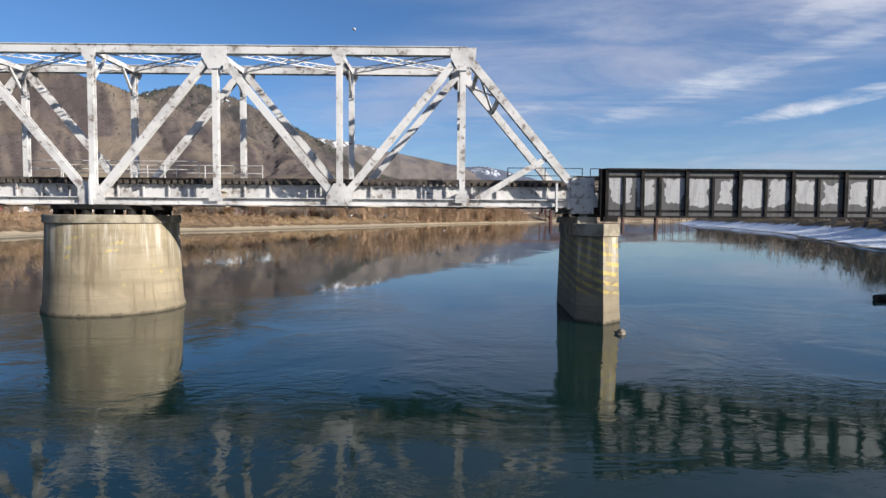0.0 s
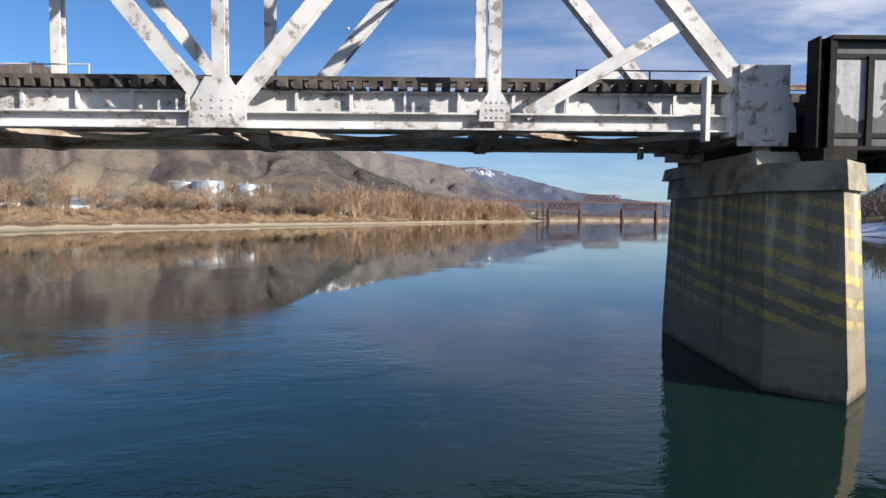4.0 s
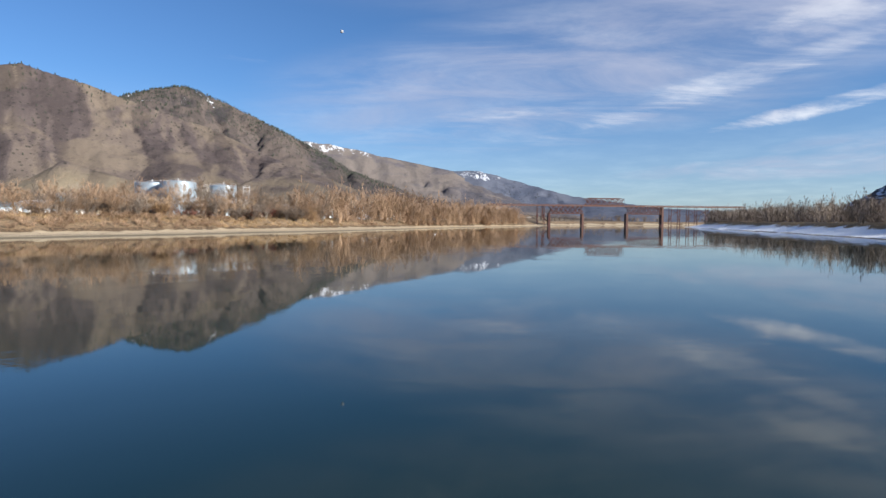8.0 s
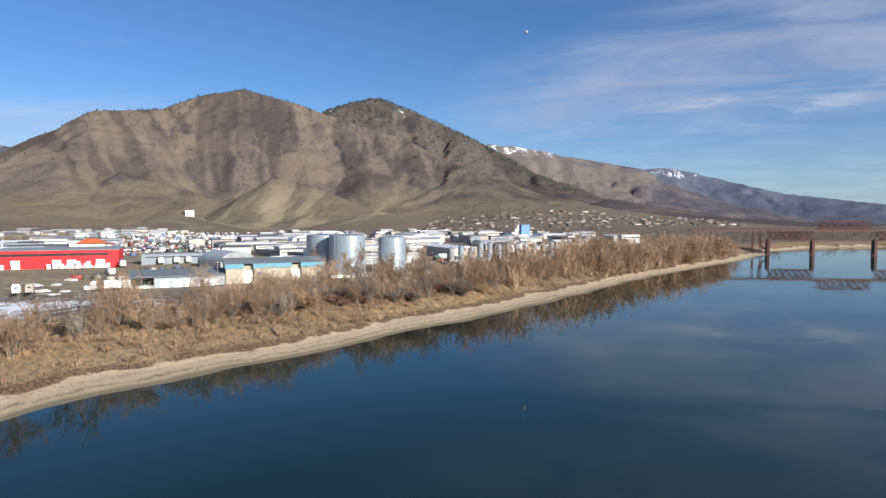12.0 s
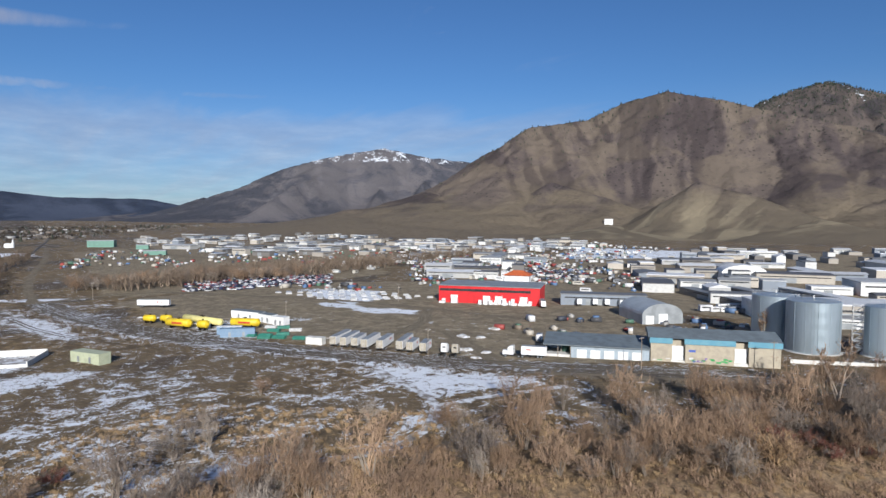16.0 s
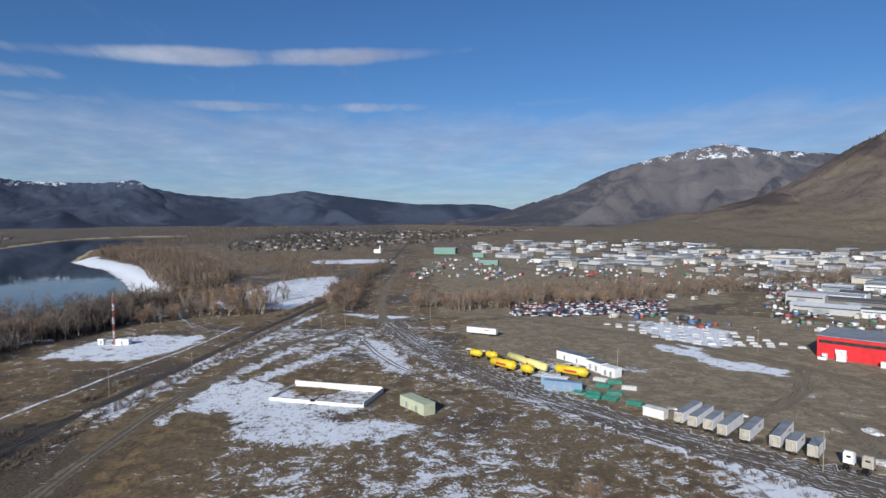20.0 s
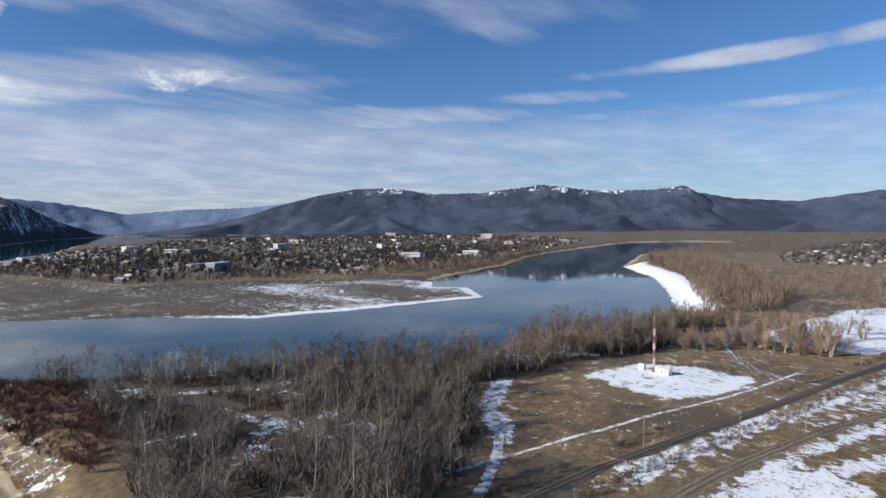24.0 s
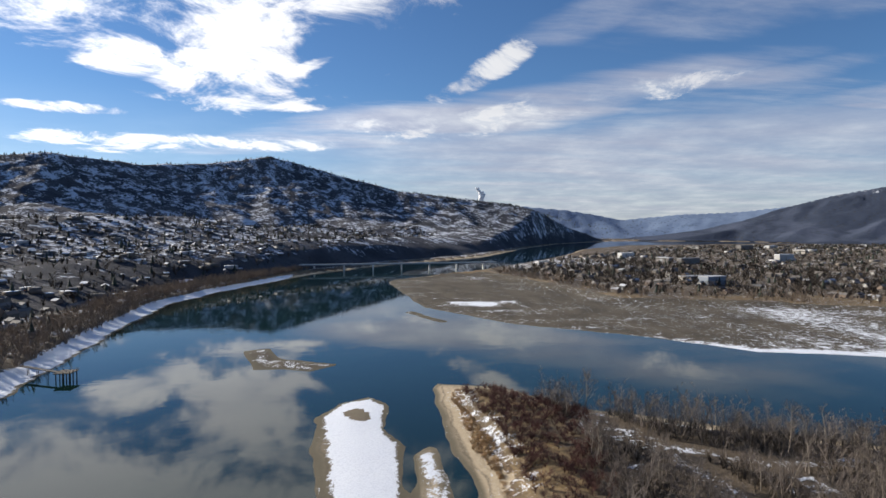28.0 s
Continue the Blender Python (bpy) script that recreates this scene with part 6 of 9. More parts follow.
WOODS = "bare winter woods between the rivers"
COTTON = [bare_tree(11, 13.0, 0.24, 20, 1.2, fine=0.036), bare_tree(12, 15.0, 0.26, 22, 0.95, fine=0.036), bare_tree(13, 11.0, 0.18, 15, 1.1, 2, fine=0.036), bare_tree(14, 14.0, 0.22, 16, 0.85, 2, fine=0.036)]
FOREST_TREES = Planter([tree_kind("cottonwood_tree", "bare grey-brown cottonwood tree in dense winter woods", g, (M_BARK, M_TWIG_WOOD), group=WOODS) for g in COTTON])
BANK = "bare trees along the bank"
BANK_TREES = Planter(
    [
        tree_kind("riverside_tree", "bare spreading tree with fuzzy buff twigs on the river bank", (bare_tree(21, 5.0, 0.17, 5, 0.9, 4, 0, 0)[0], round_crown(51, 9.6, 4.6, 15, 9, 7, 4)), (M_BARK, M_TWIG), group=BANK),
        tree_kind("riverside_tree", "bare many-stemmed tree with buff twigs on the river bank", (bare_tree(22, 4.2, 0.13, 4, 1.0, 6, 0, 0)[0], round_crown(52, 8.4, 4.8, 17, 9, 7, 4)), (M_BARK, M_TWIG), group=BANK),
        tree_kind("riverside_tree", "tall bare pale-stemmed cottonwood on the river bank", bare_tree(23, 14.0, 0.26, 15, 0.5, 3, 7, 7, 0.055), (M_TWIG_PALE, M_TWIG), group=BANK),
        tree_kind("riverside_tree", "low bare tree with silvery twigs on the river bank", (bare_tree(24, 3.8, 0.12, 5, 1.1, 6, 0, 0)[0], round_crown(53, 7.0, 4.6, 16, 9, 6, 3, 0.028)), (M_TWIG_PALE, M_TWIG_PALE), group=BANK),
        tree_kind("riverside_tree", "dark grey-brown bare tree on the river bank", (bare_tree(25, 5.6, 0.17, 6, 0.85, 4, 0, 0)[0], round_crown(54, 10.4, 4.6, 16, 9, 7, 4)), (M_BARK, M_TWIG_GREY), group=BANK),
    ]
)
SHRUB_GEO = [round_crown(31, 4.2, 2.4, 12, 6, 5, 3, 0.02), round_crown(32, 2.7, 1.9, 14, 6, 5, 3, 0.02)]
STEMS = ("stem_clump", "twig_crown")
SHRUBS = Planter(
    [
        tree_kind("willow_shrub", "leafless orange-brown willow shrub on the bank", (SHRUB_GEO[0], round_crown(34, 4.8, 2.6, 14, 7, 6, 3, 0.02)), (M_TWIG, M_TWIG_ORANGE), "shrub", "shrubs along the bank", STEMS),
        tree_kind("willow_shrub", "leafless grey-brown willow shrub on the bank", (round_crown(38, 4.4, 2.5, 12, 6, 5, 3, 0.02), round_crown(39, 5.0, 2.8, 14, 7, 6, 3, 0.02)), (M_TWIG_GREY, M_TWIG), "shrub", "shrubs along the bank", STEMS),
        tree_kind("willow_shrub", "leafless dusky brown shrub on the bank", (round_crown(40, 4.0, 2.5, 12, 6, 5, 3, 0.02), round_crown(41, 4.6, 2.8, 14, 7, 6, 3, 0.02)), (M_TWIG_GREY, M_TWIG_GREY), "shrub", "shrubs along the bank", STEMS),
    ]
)
RED_SHRUBS = Planter([tree_kind("dogwood_shrub", "leafless dark red dogwood shrub on the bank", (SHRUB_GEO[1], round_crown(35, 2.9, 2.1, 16, 7, 6, 3, 0.022)), (M_TWIG_GREY, M_TWIG_RED), "shrub", "red shrubs", STEMS)])


def plant_bank():
    """Trees along the northern bank, from the near bridge to the red one."""
    rnd = random.Random(8)
    joined = []
    line = [(-128, 70), (-124, 110), (-124, 150), (-127, 182), (-120, 206), (-108, 232), (-95, 256), (-77, 290), (-58, 322), (-38, 368), (-16, 420), (9, 470), (38, 530), (66, 590), (88, 640)]
    for (ax, ay), (bx, by) in zip(line, line[1:]):
        length = math.hypot(bx - ax, by - ay)
        nx, ny = -(by - ay) / length, (bx - ax) / length
        for i in range(int(length / (1.9 if ay < 215 else 0.85 if ay < 380 else 0.8))):
            t, off = rnd.random(), rnd.uniform(-2, 14) if rnd.random() < 0.62 else rnd.uniform(10, 40)
            x, y = ax + (bx - ax) * t + nx * off, ay + (by - ay) * t + ny * off
            if off > 13 and y < 270 and rnd.random() < 0.6:
                continue
            r = rnd.random()
            if y > 345:
                joined.append((x, y, rnd.choice((rnd.uniform(0.8, 1.2), rnd.uniform(1.3, 1.9)))))
            elif r < 0.54:
                size = rnd.choice((rnd.uniform(0.75, 1.1), rnd.uniform(1.1, 1.75))) * (1.0 if off > 3 else 0.8) * (0.8 if y < 260 else 1.0)
                BANK_TREES.put(rnd.choice((0, 0, 1, 1, 3, 4, 4)), x, y, size, rnd.uniform(0, 360), wide=rnd.uniform(0.75, 1.05))
            elif r < 0.84:
                SHRUBS.put(rnd.randrange(3), x, y, rnd.uniform(0.9, 1.8), rnd.uniform(0, 360), wide=rnd.uniform(1.0, 1.4))
            else:
                RED_SHRUBS.put(0, x, y, rnd.uniform(0.9, 1.6), rnd.uniform(0, 360), wide=rnd.uniform(1.0, 1.6))
    for x, y, s in ((-101, 322, 1.1), (-92, 335, 0.95), (-52, 372, 1.0), (-60, 330, 0.9), (-14, 455, 1.25), (-10, 462, 1.15), (-20, 448, 1.05), (-8, 448, 1.1), (-108, 398, 1.0), (-99, 404, 0.9), (44, 560, 0.95), (50, 575, 1.0), (56, 590, 0.95), (64, 604, 0.9), (70, 618, 0.95), (40, 548, 0.85), (-150, 384, 1.0), (-146, 388, 0.9)):
        BANK_TREES.put(2, x, y, s, rnd.uniform(0, 360))
    for x, y, s in ((-92, 252, 1.0), (-118, 196, 1.1), (-126, 172, 1.0), (-136, 182, 1.2), (-172, 176, 0.8), (-196, 200, 0.6), (-152, 250, 0.8), (-138, 246, 0.9), (-150, 158, 1.2), (-141, 166, 1.0), (-163, 170, 1.0), (-134, 198, 1.3), (-122, 214, 1.3), (-112, 226, 1.1)):
        BANK_TREES.put(3 if s == 1.0 else rnd.choice((0, 1, 4)), x, y, s, rnd.uniform(0, 360), wide=1.15)
    # the narrower southern shore upstream
    south = [(98, 110), (130, 200), (150, 250), (192, 375), (246, 590), (285, 690), (345, 760)]
    for (ax, ay), (bx, by) in zip(south, south[1:]):
        length = math.hypot(bx - ax, by - ay)
        for i in range(int(length / 0.75)):
            t, off = rnd.random(), rnd.uniform(2, 55)
            x, y = ax + (bx - ax) * t + off, ay + (by - ay) * t
            r = rnd.random()
            if ay >= 190 and r < 0.75:
                joined.append((x, y, rnd.uniform(0.8, 1.45)))
            elif r < 0.35:
                BANK_TREES.put(rnd.choice((0, 1, 4)), x, y, rnd.uniform(1.0, 1.5), rnd.uniform(0, 360))
            elif r < 0.6:
                (SHRUBS if rnd.random() < 0.6 else RED_SHRUBS).put(rnd.randrange(3), x, y, rnd.uniform(0.8, 1.4), rnd.uniform(0, 360), wide=1.2)
    p = np.array(joined)
    z = ground_z(p[:, :2])
    forms = [round_crown(26, 11.5, 5.2, 10, 6, 6, 0, 0.045, lift=0.08), round_crown(27, 9.0, 5.0, 10, 6, 6, 0, 0.045, lift=0.05), round_crown(36, 5.5, 4.0, 9, 6, 5, 0, 0.045, lift=0.05)]
    for side, mat, label, seed in ((p[:, 0] < 110, M_TWIG, "dense bare buff trees and willows along the northern bank", 37), (p[:, 0] >= 110, M_TWIG_GREY, "dense bare grey-brown trees along the southern shore", 38)):
        planted("bank_thicket", label, "thicket", forms, mat, np.column_stack([p[side, :2], z[side]]), p[side, 2], seed)


plant_bank()


def plant_forest():
    rnd = random.Random(15)
    paths = [(-205, -20), (-232, -40), (-225, -95), (-208, -150), (-205, -120), (-252, -88), (-300, -84), (-330, -60)]

    def clear(x, y):
        d = np.full(x.shape, 1e9)
        for (ax, ay), (bx, by) in zip(paths, paths[1:]):
            ex, ey = bx - ax, by - ay
            t = np.clip(((x - ax) * ex + (y - ay) * ey) / (ex * ex + ey * ey), 0, 1)
            d = np.minimum(d, np.hypot(x - ax - t * ex, y - ay - t * ey))
        return (d > 4 + 5 * fractal(x, y, 20, 2, 4)) & (fractal(x, y, 17, 3, 27) > 0.40)

    spots = scatter(FOREST, 1250, 9, clear, 3.2)
    z = ground_z(spots)
    for i, (x, y) in enumerate(spots[:230]):
        FOREST_TREES.put(rnd.randrange(4), x, y, rnd.uniform(0.75, 1.2) * (0.55 + 0.9 * float(fractal(np.array([x]), np.array([y]), 30, 3, 6)[0])), rnd.uniform(0, 360))
    rest = np.column_stack([spots[230:], z[230:]])
    sizes = np.random.default_rng(3).uniform(0.65, 1.2, len(rest)) * (0.55 + 0.9 * fractal(rest[:, 0], rest[:, 1], 30, 3, 6))
    light = [bare_tree(61, 12, 0.2, 13, 1.15, 1, 4, 4, 0.046, 3), bare_tree(62, 13, 0.2, 9, 0.95, 2, 3, 4, 0.046, 3), round_crown(63, 9.5, 3.8, 9, 6, 4, 0, 0.036, lift=0.3)]
    planted("woods", "dense bare winter woods between the rivers", "woods", [merge(*g) for g in light[:2]] + light[2:], M_TWIG_WOOD, rest, sizes, 5)
    under = scatter(FOREST, 3200, 19, clear, 0)
    up = np.column_stack([under, ground_z(under)])
    planted("undergrowth", "tangled leafless brown undergrowth beneath the woods", "undergrowth", [round_crown(71, 3.0, 1.9, 7, 4, 3, 0, 0.04), round_crown(72, 4.4, 2.1, 7, 4, 3, 0, 0.04)], M_TWIG_TOWN, up, np.random.default_rng(4).uniform(0.6, 1.3, len(up)), 6)
    thicket = scatter([(-163, -196), (-200, -190), (-212, -150), (-195, -70), (-172, -40), (-168, -120)], 480, 23)
    tp = np.column_stack([thicket, ground_z(thicket)])
    planted("red_thicket", "dark red leafless dogwood thicket on the point", "thicket", [round_crown(73, 3.4, 2.3, 11, 6, 5, 0, 0.03)], M_TWIG_WINE, tp, np.random.default_rng(5).uniform(0.7, 1.3, len(tp)), 7)


plant_forest()


def plant_far_woods():
    """Belts of bare trees farther off: along the northern river, behind the yards and round the town."""
    simple = [round_crown(81, 11, 5.0, 7, 5, 3, 0, 0.085, lift=0.1), round_crown(82, 9, 5.0, 7, 5, 3, 0, 0.085, lift=0.1), round_crown(83, 12, 4.2, 7, 5, 3, 0, 0.08, lift=0.15)]
    belts = [
        ([(-610, -18), (-700, -60), (-830, -110), (-960, -170), (-1120, -270), (-1250, -330), (-1200, -180), (-950, -60), (-760, 10), (-640, 20)], 1100, 91, "bare brown woods beside the northern river"),
        ([(-520, 30), (-600, 10), (-620, 60), (-560, 95), (-500, 70)], 30, 92, "bare trees round a snowy clearing"),
        ([(-470, 195), (-560, 260), (-610, 480), (-560, 490), (-520, 400), (-480, 260)], 420, 93, "belt of bare trees behind the yards"),
        ([(-600, 120), (-900, 170), (-900, 185), (-640, 150), (-480, 145), (-480, 125)], 130, 94, "bare trees along the railway"),
        ([(-300, -960), (-345, -790), (-390, -570), (-480, -535), (-620, -470), (-830, -455), (-1100, -540), (-1500, -690), (-1500, -720), (-1000, -560), (-620, -500), (-420, -590), (-370, -780), (-330, -960)], 560, 95, "bare trees along the town's river front"),
        ([(90, -760), (120, -570), (105, -400), (90, -300), (80, -200), (120, -200), (150, -400), (170, -600), (120, -900), (20, -1050)], 1300, 96, "bare trees along the southern park shore"),
        ([(-640, 60), (-760, 60), (-900, 0), (-1100, -80), (-1000, 100), (-760, 130)], 160, 103, "scattered bare trees on the northern flats"),
        ([(-505, 395), (-600, 470), (-700, 700), (-640, 720), (-560, 520)], 160, 104, "belt of bare trees behind the scrapyard"),
        ([(-480, -30), (-560, -25), (-600, -10), (-560, 15), (-500, 10)], 130, 97, "bare trees on the northern river bank"),
        ([(-1300, -500), (-1900, -580), (-2600, -620), (-3300, -700), (-3300, -250), (-1900, -200), (-1300, -330)], 900, 105, "dark bare woods on the far northern flats"),
        ([(0, 700), (100, 800), (300, 1000), (500, 1050), (400, 1200), (100, 1100), (-100, 900)], 160, 98, "bare trees on the far bank beyond the red bridge"),
        ([(330, 760), (600, 800), (900, 800), (900, 500), (500, 400), (260, 420), (300, 650)], 520, 99, "bare trees on the southern shore upstream"),
    ]
    bushy = [round_crown(65, 11.0, 4.6, 8, 5, 5, 0, 0.06), round_crown(66, 9.0, 4.4, 8, 5, 5, 0, 0.06)]
    for outline, count, seed, label in belts:
        q = scatter(outline, count, seed, lambda x, y: land_height(x, y) > 2.2)
        p = np.column_stack([q, ground_z(q)])
        near = seed in (92, 93, 94, 97, 104)
        planted("far_woods", label, "woods", bushy if near else simple, M_TWIG_FAR, p, np.random.default_rng(seed).uniform(0.75, 1.45, len(p)) * (1.0 if near else 1.25 if seed == 91 else 1.0), seed)
    # taller clumps that stand out on the northern flats, tree by tree
    rnd = random.Random(44)
    clumps = [
        ([(-462, 28), (-470, 60), (-476, 82), (-505, 92), (-520, 60), (-498, 30)], 46, (0.9, 1.35), (0, 1, 2, 4, 4)),
        ([(-480, 128), (-490, 142), (-590, 146), (-570, 122), (-520, 120)], 18, (0.8, 1.15), (0, 1, 4)),
        ([(-488, 180), (-498, 240), (-490, 300), (-484, 330), (-505, 345), (-524, 300), (-526, 240), (-510, 185)], 62, (0.85, 1.25), (0, 1, 3, 4)),
        ([(-378, -32), (-410, -12), (-440, 2), (-452, 34), (-470, 30), (-462, -16), (-430, -36), (-395, -46)], 44, (1.0, 1.5), (0, 1, 4, 4)),
    ]
    for n, (outline, count, sizes, kinds) in enumerate(clumps):
        for x, y in scatter(outline, count, 400 + n, lambda x, y: land_height(x, y) > 2.2, 3.5):
            BANK_TREES.put(rnd.choice(kinds), x, y, rnd.uniform(*sizes), rnd.uniform(0, 360), wide=rnd.uniform(0.8, 1.1))
    grass = [bush(85, 0.9, 1.4, 34, 0, 0.045), bush(86, 1.2, 1.2, 30, 0, 0.045)]
    q = scatter([(-118, 100), (-120, 190), (-95, 235), (-60, 300), (-40, 350), (-60, 372), (-100, 300), (-150, 235), (-200, 180), (-160, 90)], 4200, 88, lambda x, y: river_distance(x, y) > 13)
    p = np.column_stack([q, ground_z(q)])
    planted("dry_grass", "bleached dry grass tufts on the eroded bank", "grass", grass, M_STRAW, p, np.random.default_rng(8).uniform(0.5, 1.2, len(p)), 9)
    q = scatter([(-104, 100), (-106, 180), (-84, 232), (-50, 298), (-20, 370), (20, 460), (10, 470), (-50, 385), (-80, 300), (-120, 240), (-150, 190), (-150, 90)], 1300, 188, lambda x, y: (river_distance(x, y) > 12.5) & (fractal(x, y, 22, 3, 91) > 0.44))
    p = np.column_stack([q, ground_z(q)])
    planted("bank_brush", "low tangled buff brush on the eroded bank", "brush", [round_crown(188, 1.9, 1.5, 8, 5, 4, 0, 0.026, lift=0.2), round_crown(189, 1.2, 1.3, 8, 5, 4, 0, 0.026, lift=0.2)], M_TWIG, p, np.random.default_rng(14).uniform(0.5, 1.5, len(p)), 15)
    q = scatter([(-150, 10), (-150, 150), (-160, 250), (-215, 235), (-300, 185), (-420, 150), (-440, 110), (-360, 60), (-330, 10), (-290, -20), (-200, 30)], 10500, 89)
    p = np.column_stack([q, ground_z(q)])
    planted("sage_scrub", "low grey-brown sagebrush on the open flat", "scrub", [bush(87, 0.7, 1.4, 9, 2, 0.06), bush(88, 0.6, 1.8, 9, 2, 0.06)], M_TWIG_DARK, p, np.random.default_rng(10).uniform(0.35, 1.15, len(p)), 11)
    q = scatter([(-148, -204), (-158, -206), (-166, -120), (-160, -30), (-152, -60), (-154, -130)], 700, 90, lambda x, y: river_distance(x, y) > 9)
    p = np.column_stack([q, ground_z(q)])
    planted("spit_grass", "straw-coloured grass along the river point", "grass", grass, M_STRAW, p, np.random.default_rng(12).uniform(0.6, 1.3, len(p)), 13)


plant_far_woods()

# ---- railway line, roads and the yards on the flat ----
M_WHITE_METAL = worn("white_sheet_metal", (0.78, 0.78, 0.77), (0.66, 0.66, 0.65), 0.5, 0.5)
M_GREY_METAL = worn("grey_sheet_roof", (0.30, 0.32, 0.33), (0.22, 0.235, 0.245), 0.25, 0.55, 0.2)
M_ROOF_DARK = worn("dark_slate_blue_roof", (0.16, 0.19, 0.205), (0.12, 0.14, 0.15), 0.3, 0.6)
M_RED_METAL = worn("bright_red_cladding", (0.62, 0.02, 0.025), (0.5, 0.018, 0.022), 0.3, 0.5)
M_TEAL_TRIM = worn("faded_teal_fascia", (0.10, 0.27, 0.36), (0.13, 0.30, 0.37), 0.4, 0.6)
M_TAN_BLOCK = worn("tan_block_wall", (0.42, 0.37, 0.28), (0.34, 0.30, 0.235), 0.5, 0.85)
M_GREY_WALL = worn("grey_blue_siding", (0.34, 0.40, 0.45), (0.28, 0.33, 0.37), 0.5, 0.7)
M_DARK_GLASS = worn("dark_window_band", (0.03, 0.032, 0.035), (0.06, 0.06, 0.06), 0.5, 0.25)
M_TANK = worn("dull_galvanised_tank_steel", (0.40, 0.47, 0.52), (0.31, 0.37, 0.41), 0.16, 0.42, 0.55, stretch=(1, 1, 0.2))
M_YELLOW = worn("yellow_tank_paint", (0.72, 0.52, 0.02), (0.60, 0.42, 0.02), 0.5, 0.5)
M_CREAM = worn("pale_yellow_tank_paint", (0.74, 0.66, 0.26), (0.62, 0.55, 0.2), 0.5, 0.5)
M_RED_PAINT = worn("dull_red_lettering", (0.5, 0.06, 0.02), (0.4, 0.06, 0.03), 0.5, 0.6)
M_CONTAINER = worn("faded_blue_container", (0.16, 0.25, 0.36), (0.2, 0.28, 0.37), 0.5, 0.6)
M_GREEN_BOX = worn("pale_green_shed_metal", (0.46, 0.49, 0.34), (0.38, 0.41, 0.29), 0.5, 0.65)
M_GREEN_PIPE = worn("green_coated_pipe", (0.03, 0.17, 0.12), (0.05, 0.22, 0.16), 0.6, 0.5)
M_CONCRETE = worn("whitewashed_basin_concrete", (0.70, 0.69, 0.65), (0.55, 0.54, 0.5), 0.4, 0.85)
M_TYRE = worn("black_tyre_rubber", (0.02, 0.02, 0.02), (0.035, 0.034, 0.033), 2.0, 0.85)
M_POLE = worn("grey_weathered_pole", (0.22, 0.18, 0.14), (0.30, 0.26, 0.21), 1.0, 0.9)
M_GRIME = worn("grimy_trailer_end", (0.40, 0.36, 0.29), (0.28, 0.25, 0.2), 0.7, 0.7)
M_MUD = worn("frozen_mud_ruts", (0.075, 0.06, 0.046), (0.125, 0.10, 0.078), 0.35, 0.9, bump=0.5)
M_GRAVEL = rutted_material("pale_gravel_road", (0.125, 0.102, 0.072), (0.255, 0.21, 0.145), (0.60, 0.61, 0.63), 0.12)
M_RUTTED = rutted_material("rutted_snow_and_mud", (0.075, 0.060, 0.046), (0.185, 0.150, 0.105), (0.66, 0.68, 0.71), 0.55)
M_TRACK_SNOW = worn("trampled_snow", (0.72, 0.74, 0.77), (0.22, 0.19, 0.16), 0.35, 0.85, lo=0.42, hi=0.60, bump=0.4)


def along(points, step):
    """Even steps along a smoothed line: places and ways."""
    p = np.array(points, float)
    for _ in range(3):
        q = np.empty((2 * len(p) - 2, 2))
        q[0::2], q[1::2] = p[:-1] * 0.75 + p[1:] * 0.25, p[:-1] * 0.25 + p[1:] * 0.75
        p = np.concatenate([p[:1], q, p[-1:]])
    d = np.r_[0, np.cumsum(np.hypot(*np.diff(p, axis=0).T))]
    s = np.arange(0, d[-1], step)
    q = np.stack([np.interp(s, d, p[:, 0]), np.interp(s, d, p[:, 1])], 1)
    way = np.gradient(q, axis=0)
    way /= np.linalg.norm(way, axis=1, keepdims=True)
    return q, way


def ribbon(name, points, wide, lift, mat, label, category, shift=0.0, seed=0, step=1.5, kind="structure", parent=None, fray=0.3):
    """A strip laid on the ground, with ragged edges."""
    q, way = along(points, step)
    side = np.stack([-way[:, 1], way[:, 0]], 1)
    rng = np.random.default_rng(seed)
    a = q + side * (shift + wide / 2 + rng.normal(0, fray * wide * 0.3, len(q)))[:, None]
    b = q + side * (shift - wide / 2 + rng.normal(0, fray * wide * 0.3, len(q)))[:, None]
    c = (a + b) / 2
    za, zb, zc = (np.maximum.reduce([land_height(e[:, 0] + ox, e[:, 1] + oy) for ox, oy in ((0, 0), (0.7, 0), (-0.7, 0), (0, 0.7), (0, -0.7))]) + lift for e in (a, b, c))
    n = len(q)
    v = np.concatenate([np.column_stack([a, za]), np.column_stack([c, zc + 0.01]), np.column_stack([b, zb])])
    i = np.arange(n - 1)
    f = np.concatenate([np.stack([i + o, i + 1 + o, i + 1 + o + n, i + o + n], 1) for o in (0, n)])
    run = np.tile(np.arange(n) * step, 3)
    ob = np_object(name, v, f[:, ::-1], mat, parent, attrs={"along": run, "across": np.repeat([wide / 2, 0, -wide / 2], n)})
    return tagged(ob, label, category, kind=kind) if parent is None else ob


MAIN_LINE = [(-66, 45.1), (-110, 45.4), (-150, 48), (-190, 51), (-222, 53.6), (-258, 57.5), (-301, 66.5), (-363, 81), (-412, 91.5), (-466, 104), (-583, 131), (-760, 162), (-1150, 205), (-1700, 260)]
SIDING = [(-120, 330), (-160, 292), (-194, 263), (-231, 235), (-266, 213), (-311, 192), (-369, 173), (-438, 162), (-543, 162), (-700, 176), (-840, 194), (-1156, 215)]


